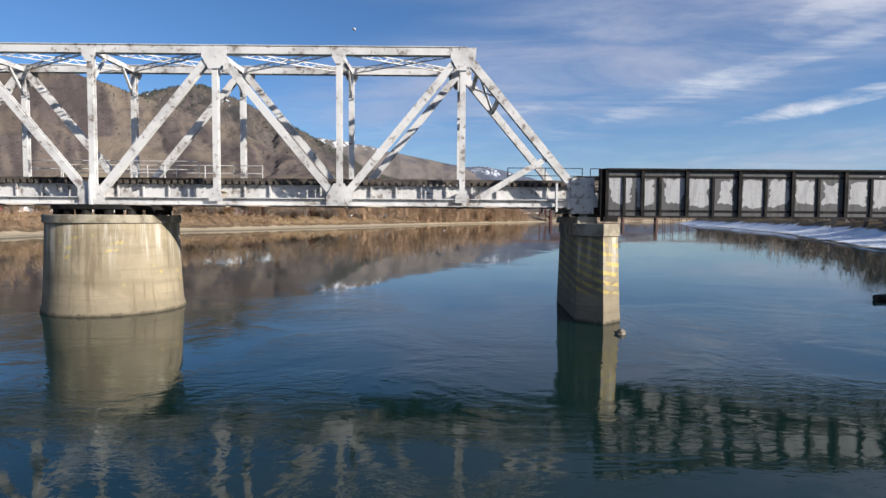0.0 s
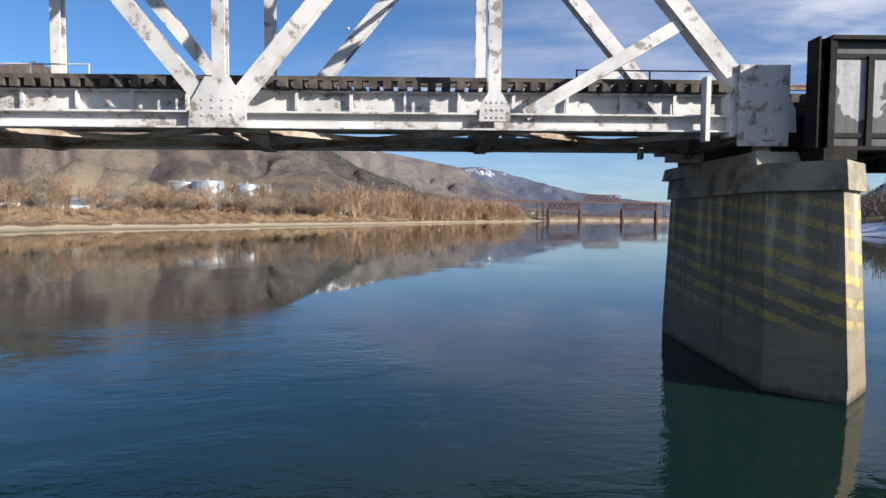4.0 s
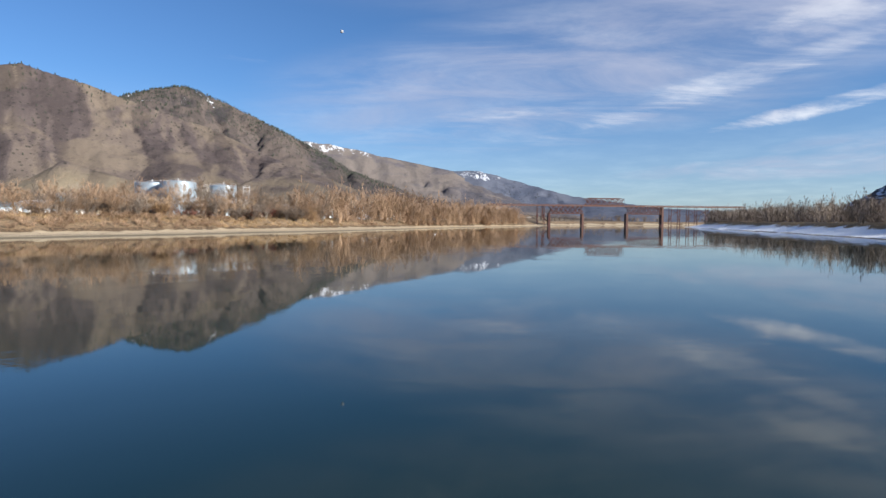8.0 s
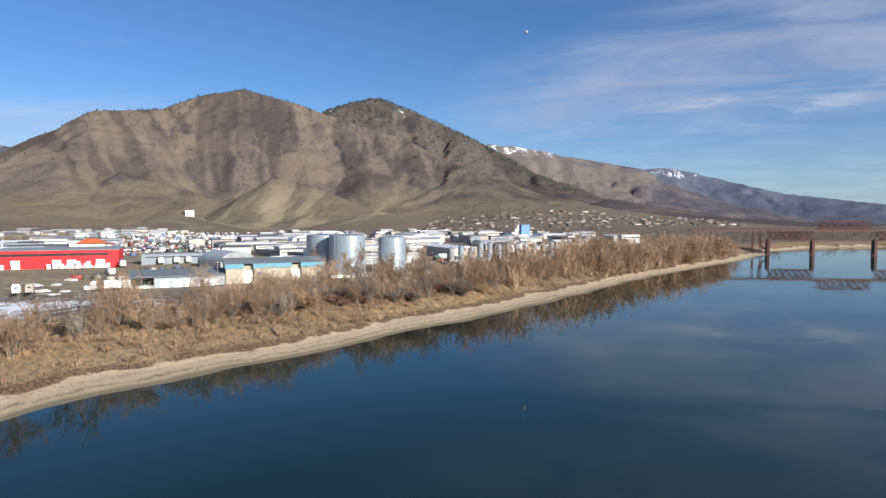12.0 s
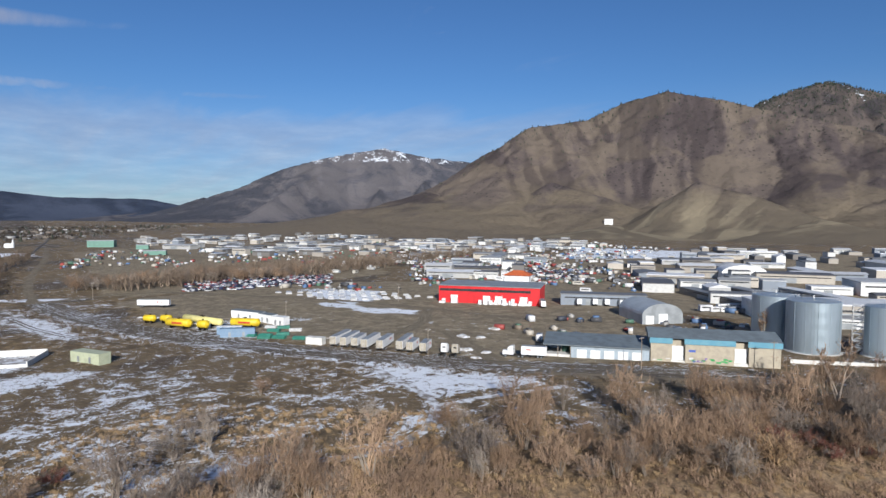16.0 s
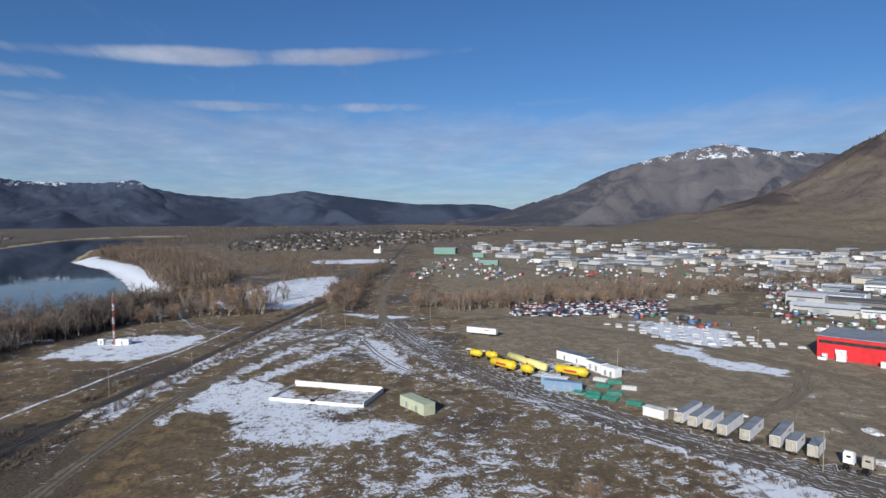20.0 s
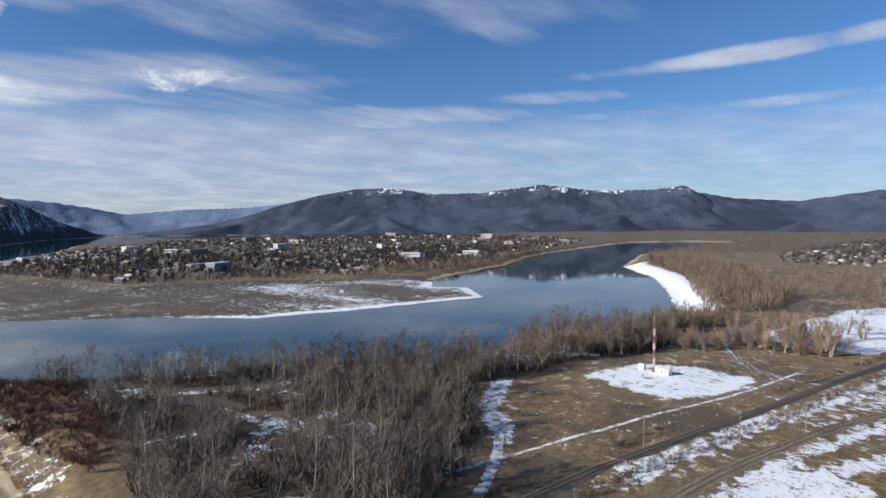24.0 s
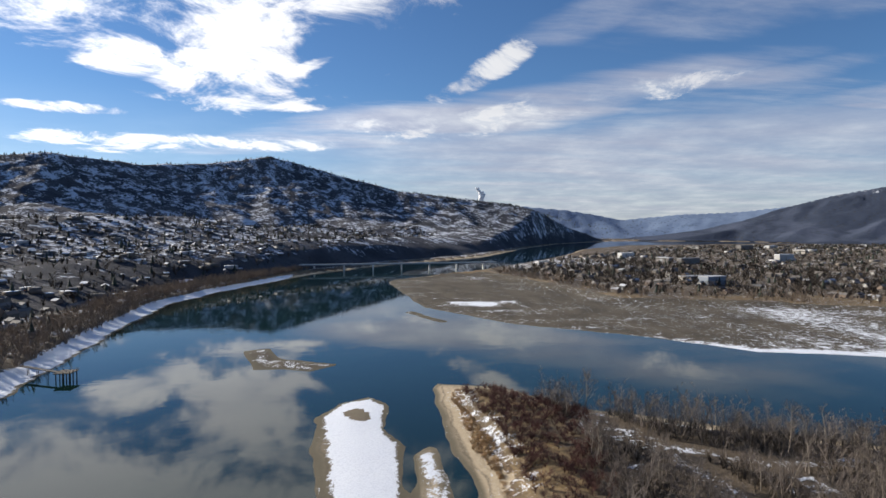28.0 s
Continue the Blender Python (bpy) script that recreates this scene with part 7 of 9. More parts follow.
def build_line():
    q, way = along(MAIN_LINE, 1.0)
    z = land_height(q[:, 0], q[:, 1])
    k = np.ones(41) / 41
    z = np.convolve(np.pad(z, 20, mode="edge"), k, "valid") + 0.25
    start = np.hypot(q[:, 0] + 66, q[:, 1] - 41.6)
    z = z + np.clip(1 - start / 70, 0, 1) * (7.75 - z)
    side = np.stack([-way[:, 1], way[:, 0]], 1)
    rows = [(-4.4, -1.6), (-1.9, 0.0), (1.9, 0.0), (4.4, -1.6)]
    n = len(q)
    v = np.concatenate([np.column_stack([q + side * o, z + h]) for o, h in rows])
    i = np.arange(n - 1)
    f = np.concatenate([np.stack([i + r * n, i + 1 + r * n, i + 1 + (r + 1) * n, i + (r + 1) * n], 1) for r in range(3)])
    t = thing("railway_line", "single railway line on a low dark ballast bank", "railway track", kind="structure")
    np_object("ballast", v, f[np.tile(start[:-1] > 44, 3)][:, ::-1], M_BALLAST, t)
    for o in (-0.75, 0.75):
        v = np.concatenate([np.column_stack([q + side * (o + w), z + h]) for w, h in ((-0.06, 0.16), (-0.06, 0.34), (0.06, 0.34), (0.06, 0.16))])
        f = np.concatenate([np.stack([i + r * n, i + 1 + r * n, i + 1 + (r + 1) * n, i + (r + 1) * n], 1) for r in range(3)])
        np_object("rail", v, f, M_RAIL, t)
    m = int(np.argmax(start > 45)) + 1
    i = np.arange(m - 1)
    span = thing("approach_span", "dark steel girder span between bridge and bank", "railway bridge", kind="structure")

    def beam(name, a, b, low, high, material):
        v = np.concatenate([np.column_stack([(q + side * o)[:m], z[:m] + h]) for o, h in ((a, low), (a, high), (b, high), (b, low))])
        f = [np.stack([i + r * m, i + 1 + r * m, i + 1 + (r + 1) % 4 * m, i + (r + 1) % 4 * m], 1) for r in range(4)]
        f.append(np.array([[0, m, 2 * m, 3 * m], [4 * m - 1, 3 * m - 1, 2 * m - 1, m - 1]]))
        np_object(name, v, np.concatenate(f), material, span)

    beam("girder", -1.25, -0.95, -1.5, -0.06, M_RAIL)
    beam("girder", 0.95, 1.25, -1.5, -0.06, M_RAIL)
    beam("deck", -1.9, 1.9, -0.06, 0.15, M_TIE)
    me = bpy.data.meshes.new("tie")
    s = Shape().box(-0.12, -1.3, 0, 0.12, 1.3, 0.19)
    me.from_pydata(s.v, [], s.f)
    me.materials.append(M_TIE)
    near = [j for j in range(n) if -420 < q[j, 0] < -205]
    for j in near[:230]:
        share("tie", me, t, pose(q[j, 0], q[j, 1], z[j], 0, 0, math.degrees(math.atan2(way[j, 1], way[j, 0]))))


build_line()


def trackside_brush():
    """Dark leafless scrub in the ditches beside the rails and the service road."""
    rng = np.random.default_rng(71)
    spots = []
    for line, sides, step in ((MAIN_LINE, ((5.2, 10.5), (-11.0, -5.4)), 0.5), (SIDING, ((7.0, 13.0),), 1.2)):
        q, way = along(line, step)
        side = np.stack([-way[:, 1], way[:, 0]], 1)
        for lo, hi in sides:
            dense = fractal(q[:, 0], q[:, 1], 26, 3, 12 + lo) > 0.42
            p = (q + side * rng.uniform(lo, hi, (len(q), 1)))[dense]
            spots.append(p[(p[:, 0] > -720) & (p[:, 0] < -135)])
    p = np.concatenate(spots)
    p = p[land_height(p[:, 0], p[:, 1]) > 2.4]
    planted("trackside_brush", "dark leafless brush in the ditch beside the railway", "brush", [bush(91, 1.3, 1.7, 20, 3, 0.05), bush(92, 1.8, 1.5, 18, 3, 0.05)], M_TWIG_DARK, np.column_stack([p, ground_z(p)]), rng.uniform(0.4, 1.25, len(p)), 72)


trackside_brush()
for shift, seed in ((-1.1, 1), (1.1, 2), (-4.2, 3), (-6.2, 4), (2.6, 41), (-8.0, 42)):
    ribbon("dirt_track", SIDING[:8], 0.9, 0.05, M_MUD, "dark frozen wheel rut in the yard track", "dirt track", shift, seed)
ribbon("gravel_road", SIDING[:8], 17, 0.02, M_RUTTED, "rutted yard road of mud and trampled snow", "road", -2.5, 5)
ribbon("gravel_road", SIDING[7:], 6, 0.02, M_GRAVEL, "brown gravel road toward the church", "road", 0, 55)
SERVICE = [(-205, 78), (-246, 81), (-287, 86), (-334, 98), (-367, 107), (-390, 120), (-420, 140), (-440, 158)]
ribbon("dirt_road", SERVICE, 4.6, 0.03, M_GRAVEL, "dark dirt service road beside the railway", "road", 0, 6)
for shift, seed in ((-1.0, 7), (1.0, 8)):
    ribbon("dirt_track", SERVICE, 0.8, 0.06, M_MUD, "muddy wheel rut on the service road", "dirt track", shift, seed)
LOOP = [(-296, 183), (-320, 166), (-345, 158), (-372, 152), (-388, 148), (-392, 156), (-380, 164)]
for shift, seed in ((-1.0, 9), (1.0, 10)):
    ribbon("dirt_track", LOOP, 0.7, 0.05, M_MUD, "wheel rut turning through the snow", "dirt track", shift, seed)
FOOTPATH = [(-236, 29), (-281, 40), (-306, 47), (-336, 55), (-367, 65), (-394, 71), (-430, 78)]
ribbon("footpath", FOOTPATH, 1.6, 0.04, M_TRACK_SNOW, "pale snowy path beside the railway", "path", 0, 11)
ribbon("footpath", [(-232, 46), (-247, 39), (-262, 31), (-283, 16), (-297, 1), (-334, -19)], 3.2, 0.04, M_TRACK_SNOW, "snowy track at the edge of the woods", "path", 0, 12)
ribbon("dirt_track", [(-540, 8), (-472, 35), (-424, 59), (-415, 80), (-414, 113), (-412, 134)], 4.4, 0.04, M_RUTTED, "snowy rutted track crossing the railway", "dirt track", 0, 19)
ribbon("footpath", [(-150, 152), (-152, 178), (-140, 206), (-148, 222), (-160, 234), (-182, 238), (-204, 240)], 2.8, 0.04, M_TRACK_SNOW, "snowy footpath over the flat", "path", 0, 13)
ribbon("footpath", [(-160, 234), (-158, 252), (-152, 275)], 2.6, 0.04, M_TRACK_SNOW, "snowy footpath branching over the flat", "path", 0, 14)
ribbon("gravel_road", [(-440, 160), (-470, 220), (-420, 260), (-370, 300), (-300, 330), (-240, 350)], 7, 0.03, M_GRAVEL, "pale gravel yard road past the scrapyard", "road", 0, 15)
ribbon("gravel_road", [(-240, 262), (-262, 300), (-300, 330)], 6, 0.035, M_GRAVEL, "pale gravel yard road", "road", 0, 16)
ribbon("gravel_road", [(-120, 322), (-160, 288), (-180, 280), (-205, 285), (-240, 300)], 8, 0.03, M_GRAVEL, "brown gravel apron before the long shed", "road", 2, 17)
ribbon("road", [(-2300, 900), (-1500, 420), (-1150, 300), (-800, 330), (-620, 420)], 8, 0.3, M_GRAVEL, "grey road across the far flats", "road", 0, 18, 8)


def facing(ax, ay, bx, by):
    return math.degrees(math.atan2(by - ay, bx - ax))


def set_on(x, y, turn):
    return dict(at=(x, y, ground_at(x, y)), turn=turn)


def red_building():
    b = thing("red_warehouse", "bright red metal-clad warehouse with a grey roof", "warehouse", **set_on(-318, 350, facing(-318, 350, -272, 385)))
    w, d, h = 58, 24, 9.6
    part("wall", Shape().box(0, 0, -0.5, w, d, h), M_RED_METAL, b)
    part("roof", Shape().add([(-0.6, -0.6, h), (w + 0.6, -0.6, h), (w + 0.6, d + 0.6, h + 0.6), (-0.6, d + 0.6, h + 0.6), (-0.6, -0.6, h + 0.35), (w + 0.6, -0.6, h + 0.35), (w + 0.6, d + 0.6, h + 0.95), (-0.6, d + 0.6, h + 0.95)], [(0, 3, 2, 1), (4, 5, 6, 7), (0, 1, 5, 4), (1, 2, 6, 5), (2, 3, 7, 6), (3, 0, 4, 7)]), M_GREY_METAL, b)
    part("window_band", Shape().box(0.6, -0.06, h - 3.0, w - 5, 0.2, h - 1.6), M_DARK_GLASS, b)
    for j in range(12):
        part("mullion", Shape().box(1 + j * 4.3, -0.1, h - 3.0, 1.18 + j * 4.3, 0.1, h - 1.6), M_DARK_STEEL, b)
    for x in (7, 26, 33, 47):
        part("door", Shape().box(x, -0.08, -0.3, x + 4.2, 0.1, 4.4), M_WHITE_METAL, b)
    rnd = random.Random(2)
    for j in range(34):
        x = rnd.uniform(2, 54)
        if 14 < x < 22:
            continue
        crate = thing("white_pallet", "stack of white wrapped goods before the red warehouse", "pallet load", "white stacks", at=(0, 0, 0))
        s = Shape()
        top = rnd.choice((1.2, 1.3, 2.5, 2.6, 3.8))
        for k in range(int(top / 1.2)):
            s.box(-0.9, -0.9, k * 1.25, 0.9, 0.9, k * 1.25 + 1.18)
        part("load", s, M_WHITE_METAL, crate)
        crate.matrix_basis = b.matrix_basis @ pose(x, -rnd.uniform(1.5, 4), 0, 0, 0, rnd.uniform(-4, 4))
    t = thing("orange_roof_house", "building with an orange hipped roof behind the warehouse", "building", **set_on(-330, 412, 37))
    part("wall", Shape().box(0, 0, -0.5, 16, 12, 11), M_WHITE_METAL, t)
    part("roof", Shape().add([(-1, -1, 11), (17, -1, 11), (17, 13, 11), (-1, 13, 11), (5, 6, 14), (11, 6, 14)], [(0, 1, 5, 4), (1, 2, 5), (2, 3, 4, 5), (3, 0, 4), (3, 2, 1, 0)]), worn("orange_roof_tiles", (0.55, 0.13, 0.04), (0.45, 0.1, 0.03), 0.4, 0.7), t)


red_building()


def long_shed():
    turn = facing(-184.5, 298, -127, 345)
    b = thing("garage_block", "low grey-blue garage block with white roller doors", "garage", **set_on(-184.5, 298, turn))
    w, d = 35, 15
    part("wall", Shape().box(9, 0, -0.5, w, d, 4.3).box(0, d - 0.3, -0.5, 9, d, 4.6), M_GREY_WALL, b)
    for x in (0.2, 4.5, 8.8):
        part("post", Shape().box(x - 0.12, 0, -0.4, x + 0.12, 0.24, 4.3), M_POLE, b)
    part("roof", Shape().add([(-0.6, -1.0, 4.3), (w + 0.2, -1.0, 4.3), (w + 0.2, d, 5.9), (-0.6, d, 5.9), (-0.6, -1.0, 4.65), (w + 0.2, -1.0, 4.65), (w + 0.2, d, 6.2), (-0.6, d, 6.2)], [(0, 3, 2, 1), (4, 5, 6, 7), (0, 1, 5, 4), (1, 2, 6, 5), (2, 3, 7, 6), (3, 0, 4, 7)]), M_ROOF_DARK, b)
    part("loading_shelf", Shape().box(0, 0.3, -0.5, 8.8, 5, 0.9), M_CONCRETE, b)
    for j in range(5):
        part("roller_door", Shape().box(11 + j * 4.6, -0.09, 0.0, 14.3 + j * 4.6, 0.05, 3.0), M_WHITE_METAL, b)
    x0 = b.matrix_basis @ Vector((35.4, 0, 0))
    c = thing("block_warehouse", "tan block warehouse with a slate roof and teal fascia", "warehouse", **set_on(x0.x, x0.y, turn))
    w, d, h = 40, 17, 7.2
    part("wall", Shape().box(0, 0, -0.6, 6.5, d, h).box(6.5, 1.6, -0.6, 11, d, h).box(11, 0, -0.6, 26, d, h).box(26, 1.6, -0.6, 30.5, d, h).box(30.5, 0, -0.6, w, d, h), M_TAN_BLOCK, c)
    part("roof", Shape().add([(-0.8, -0.5, h + 0.9), (w + 0.5, -0.5, h + 0.9), (w + 0.5, d * 0.55, h + 3.0), (-0.8, d * 0.55, h + 3.0), (w + 0.5, d + 0.5, h + 1.2), (-0.8, d + 0.5, h + 1.2)], [(0, 1, 2, 3), (3, 2, 4, 5), (0, 3, 5), (1, 4, 2), (0, 5, 4, 1)]), M_ROOF_DARK, c)
    for xa, xb in ((-0.4, 6.9), (10.6, 26.4), (30.1, w + 0.4)):
        part("fascia", Shape().box(xa, -0.45, h - 0.9, xb, 0.02, h + 0.95), M_TEAL_TRIM, c)
    for xa in (7.0, 26.5):
        part("door", Shape().box(xa, 1.45, 0.6, xa + 3.7, 1.62, 5.3), M_WHITE_METAL, c)
    colours = [worn("graffiti_" + n, a, tuple(v * 0.8 for v in a), 2.0, 0.7) for n, a in (("green", (0.05, 0.34, 0.10)), ("blue", (0.07, 0.12, 0.42)), ("violet", (0.22, 0.16, 0.34)), ("white", (0.6, 0.6, 0.58)))]
    rnd = random.Random(7)
    for j in range(26):
        x = rnd.uniform(11.4, 25) if j > 4 else rnd.uniform(0.5, 5.2)
        z = rnd.uniform(0.2, 1.5)
        l, t = rnd.uniform(0.7, 1.6), rnd.uniform(0.25, 0.8)
        part("graffiti_bar", Shape().box(x, -0.025, z, min(x + l, 25.9 if j > 4 else 6.3), -0.004, z + t), rnd.choice(colours) if x < 19 else colours[0], c)
    part("graffiti_bar", Shape().box(12, -0.025, 3.7, 14.2, -0.004, 4.5), colours[1], c)
    part("loading_dock", Shape().box(6.6, 0.2, -0.6, 10.9, 1.6, 0.6).box(26.1, 0.2, -0.6, 30.4, 1.6, 0.6), M_CONCRETE, c)


long_shed()


def storage_tank(x, y, r, h, label):
    t = thing("storage_tank", label, "tank", "steel storage tanks", **set_on(x, y, random.Random(int(x)).uniform(0, 360)))
    part("shell", Shape().turned([(r, -0.4)] + [(r + 0.03 * (k % 2), h * (k + 0.5) / 9) for k in range(9)] + [(r, h), (r - 0.1, h + 0.1), (r * 0.4, h + 0.7), (0.2, h + 0.9)], 56), M_TANK, t)
    for k in range(14):
        a = 2 * math.pi * k / 14
        part("seam_rib", Shape().beam(((r + 0.04) * math.cos(a), (r + 0.04) * math.sin(a), 0), ((r + 0.04) * math.cos(a), (r + 0.04) * math.sin(a), h), 0.10, 0.10), M_TANK, t)
    s = Shape()
    for a in (-0.05, 0.05):
        s.beam((r * math.cos(a) + 0.5, r * math.sin(a), 0), (r * math.cos(a) + 0.5, r * math.sin(a), h + 1), 0.08, 0.08)
    for k in range(int(h / 0.6)):
        s.beam((r + 0.5, -r * 0.05, 0.6 * k), (r + 0.5, r * 0.05, 0.6 * k), 0.05, 0.05)
    part("ladder", s, M_DARK_STEEL, t)
    s = Shape()
    for k in range(24):
        a = 2 * math.pi * k / 24
        b = 2 * math.pi * (k + 1) / 24
        s.beam(((r - 0.2) * math.cos(a), (r - 0.2) * math.sin(a), h), ((r - 0.2) * math.cos(a), (r - 0.2) * math.sin(a), h + 1.0), 0.05, 0.05)
        s.beam(((r - 0.2) * math.cos(a), (r - 0.2) * math.sin(a), h + 1.0), ((r - 0.2) * math.cos(b), (r - 0.2) * math.sin(b), h + 1.0), 0.05, 0.05)
    part("top_rail", s, M_PIPE, t)
    part("vent", Shape().turned([(0.3, h + 0.7), (0.3, h + 1.6), (0.5, h + 1.7), (0.5, h + 1.9)], 10), M_PIPE, t)
    part("foundation", Shape().turned([(r + 0.8, -0.8), (r + 0.8, 0.25), (r + 0.6, 0.3)], 48), M_CONCRETE, t)


storage_tank(-132, 383, 8.8, 18.6, "large dull galvanised storage tank beside the warehouse")
storage_tank(-149, 391, 8.4, 18.4, "large dull galvanised storage tank half hidden by its twin")
storage_tank(-113, 396, 6.8, 17.8, "galvanised storage tank with a stair tower beside it")


def stair_tower(x, y):
    t = thing("stair_tower", "open steel stair tower between the tanks", "stair tower", **set_on(x, y, 25))
    for a in (-1.6, 1.6):
        for b in (-1.6, 1.6):
            part("post", Shape().beam((a, b, -0.3), (a, b, 18), 0.16, 0.16), M_PIPE, t)
    for k in range(7):
        z = 2.2 + k * 2.5
        part("landing", Shape().box(-1.6, -1.6, z, 1.6, 1.6, z + 0.12), M_PIPE, t)
        part("flight", Shape().beam((-1.4, -1.2, z - 2.2), (1.4, -1.2, z), 0.9, 0.15), M_GREY_METAL, t)
        part("guard", Shape().beam((-1.6, -1.6, z + 1), (1.6, -1.6, z + 1), 0.06, 0.06).beam((1.6, -1.6, z + 1), (1.6, 1.6, z + 1), 0.06, 0.06), M_WHITE_METAL, t)


stair_tower(-121, 393)
stair_tower(-103, 404)
wall = thing("bund_wall", "low white concrete wall round the tanks", "wall", **set_on(-122, 362, 41))
part("panel", Shape().box(-8, -0.15, -0.6, 44, 0.15, 1.3), M_CONCRETE, wall)
pipes = thing("pipe_rack", "low rack of red and grey pipes beside the tanks", "pipework", **set_on(-112, 382, 41))
for j in range(5):
    part("pipe", Shape().tube((0, -j * 0.6, 0.7 + 0.1 * j), (30, -j * 0.6, 0.7 + 0.1 * j), 0.14, 8), M_RED_PAINT if j % 2 else M_PIPE, pipes)
for j in range(6):
    part("support", Shape().box(j * 5.8, -2.6, -0.4, j * 5.8 + 0.2, 0.2, 0.6), M_PIPE, pipes)


def arched_hall(x, y, turn, w, l, h, mat, end, label):
    """A hall with a bowed roof; its front runs along x, its length along y."""
    t = thing("arched_hall", label, "hall", **set_on(x, y, turn))
    n = 14
    arc = [(w / 2 - w / 2 * math.cos(math.pi * i / n), h * 0.45 + h * 0.55 * math.sin(math.pi * i / n)) for i in range(n + 1)]
    out = [(0, -0.4)] + arc + [(w, -0.4)]
    s = Shape()
    m = len(out)
    pts = [(u, yy, v) for yy in (0, l) for u, v in out]
    s.add(pts, [(i, i + m, i + 1 + m, i + 1) for i in range(m - 1)])
    part("roof", s, mat, t)
    part("front", Shape().add([(u, 0.05, v) for u, v in out], [tuple(reversed(range(m)))]), end, t)
    part("back", Shape().add([(u, l - 0.05, v) for u, v in out], [tuple(range(m))]), end, t)
    part("door", Shape().box(w * 0.4, -0.12, 0, w * 0.62, 0.04, h * 0.5), M_WHITE_METAL, t)
    part("door", Shape().box(w * 0.08, -0.12, 0, w * 0.28, 0.04, h * 0.42), M_WHITE_METAL, t)
    return t


arched_hall(-203, 381, facing(-203, 381, -193, 398), 19.5, 27, 9.5, worn("pale_grey_arched_roof", (0.46, 0.49, 0.5), (0.38, 0.41, 0.42), 0.2, 0.5, 0.3), M_GREY_METAL, "grey arched metal hall with white doors")
arched_hall(-292, 612, 40, 34, 24, 12, M_WHITE_METAL, M_WHITE_METAL, "large white fabric-roofed hall")


def trailer(x, y, turn, length, label, end=None, logo=True):
    t = thing("semi_trailer", label, "trailer", "parked box trailers", **set_on(x, y, turn))
    part("box", Shape().box(0, -1.28, 1.15, length, 1.28, 4.05), M_WHITE_METAL, t)
    part("roof", Shape().box(0.03, -1.25, 4.05, length - 0.03, 1.25, 4.10), M_GREY_METAL, t)
    for lo, hi in ((-1.22, -0.015), (0.015, 1.22)):
        door = part("rear_door", Shape().box(-0.06, lo, 1.2, 0, hi, 4.0), end or M_GRIME, t)
        bar = lo + 0.3 if lo > 0 else hi - 0.3
        part("latch_bar", Shape().tube((-0.09, bar, 1.25), (-0.09, bar, 3.95), 0.025, 6), M_PIPE, door)
    part("chassis", Shape().box(0.2, -0.5, 0.85, length - 0.5, 0.5, 1.15), M_DARK_STEEL, t)
    for x0 in (1.6, 2.85):
        for o in (-0.95, 0.95):
            part("rim", Shape().tube((x0, o - 0.235, 0.5), (x0, o + 0.235, 0.5), 0.27, 12), M_GREY_METAL, part("wheel", Shape().tube((x0, o - 0.22, 0.5), (x0, o + 0.22, 0.5), 0.5, 14), M_TYRE, t))
    part("landing_leg", Shape().box(length - 3.1, -0.9, 0, length - 2.9, -0.7, 1.2).box(length - 3.1, 0.7, 0, length - 2.9, 0.9, 1.2), M_DARK_STEEL, t)
    part("bumper", Shape().box(-0.1, -1.1, 0.5, 0.05, 1.1, 0.65), M_DARK_STEEL, t)
    if logo:
        for o in (-1.3, 1.3):
            part("logo_bar", Shape().box(length * 0.62, o - 0.015, 2.6, length * 0.66, o + 0.015, 3.3).box(length * 0.67, o - 0.012, 2.75, length * 0.8, o + 0.012, 3.1), M_RED_PAINT, t)
    return t


ROW = [(-240.9, 243.9, 15.5), (-236.9, 246.0, 14.6), (-233.6, 248.9, 10.5), (-229.0, 250.4, 14.6), (-224.4, 254.2, 13.8), (-218.8, 259.1, 16.0), (-214.9, 260.9, 8.6), (-211.0, 264.0, 8.2)]
for j, (x, y, l) in enumerate(ROW):
    trailer(x, y, 131 + (j % 3 - 1), l, "white box trailer with a grimy rear, parked in a row" if l > 10 else "short white box trailer at the end of the row", logo=j > 3)
trailer(-393, 205.5, facing(-393, 205.5, -382, 220), 17, "white box trailer alone on the gravel", M_WHITE_METAL)


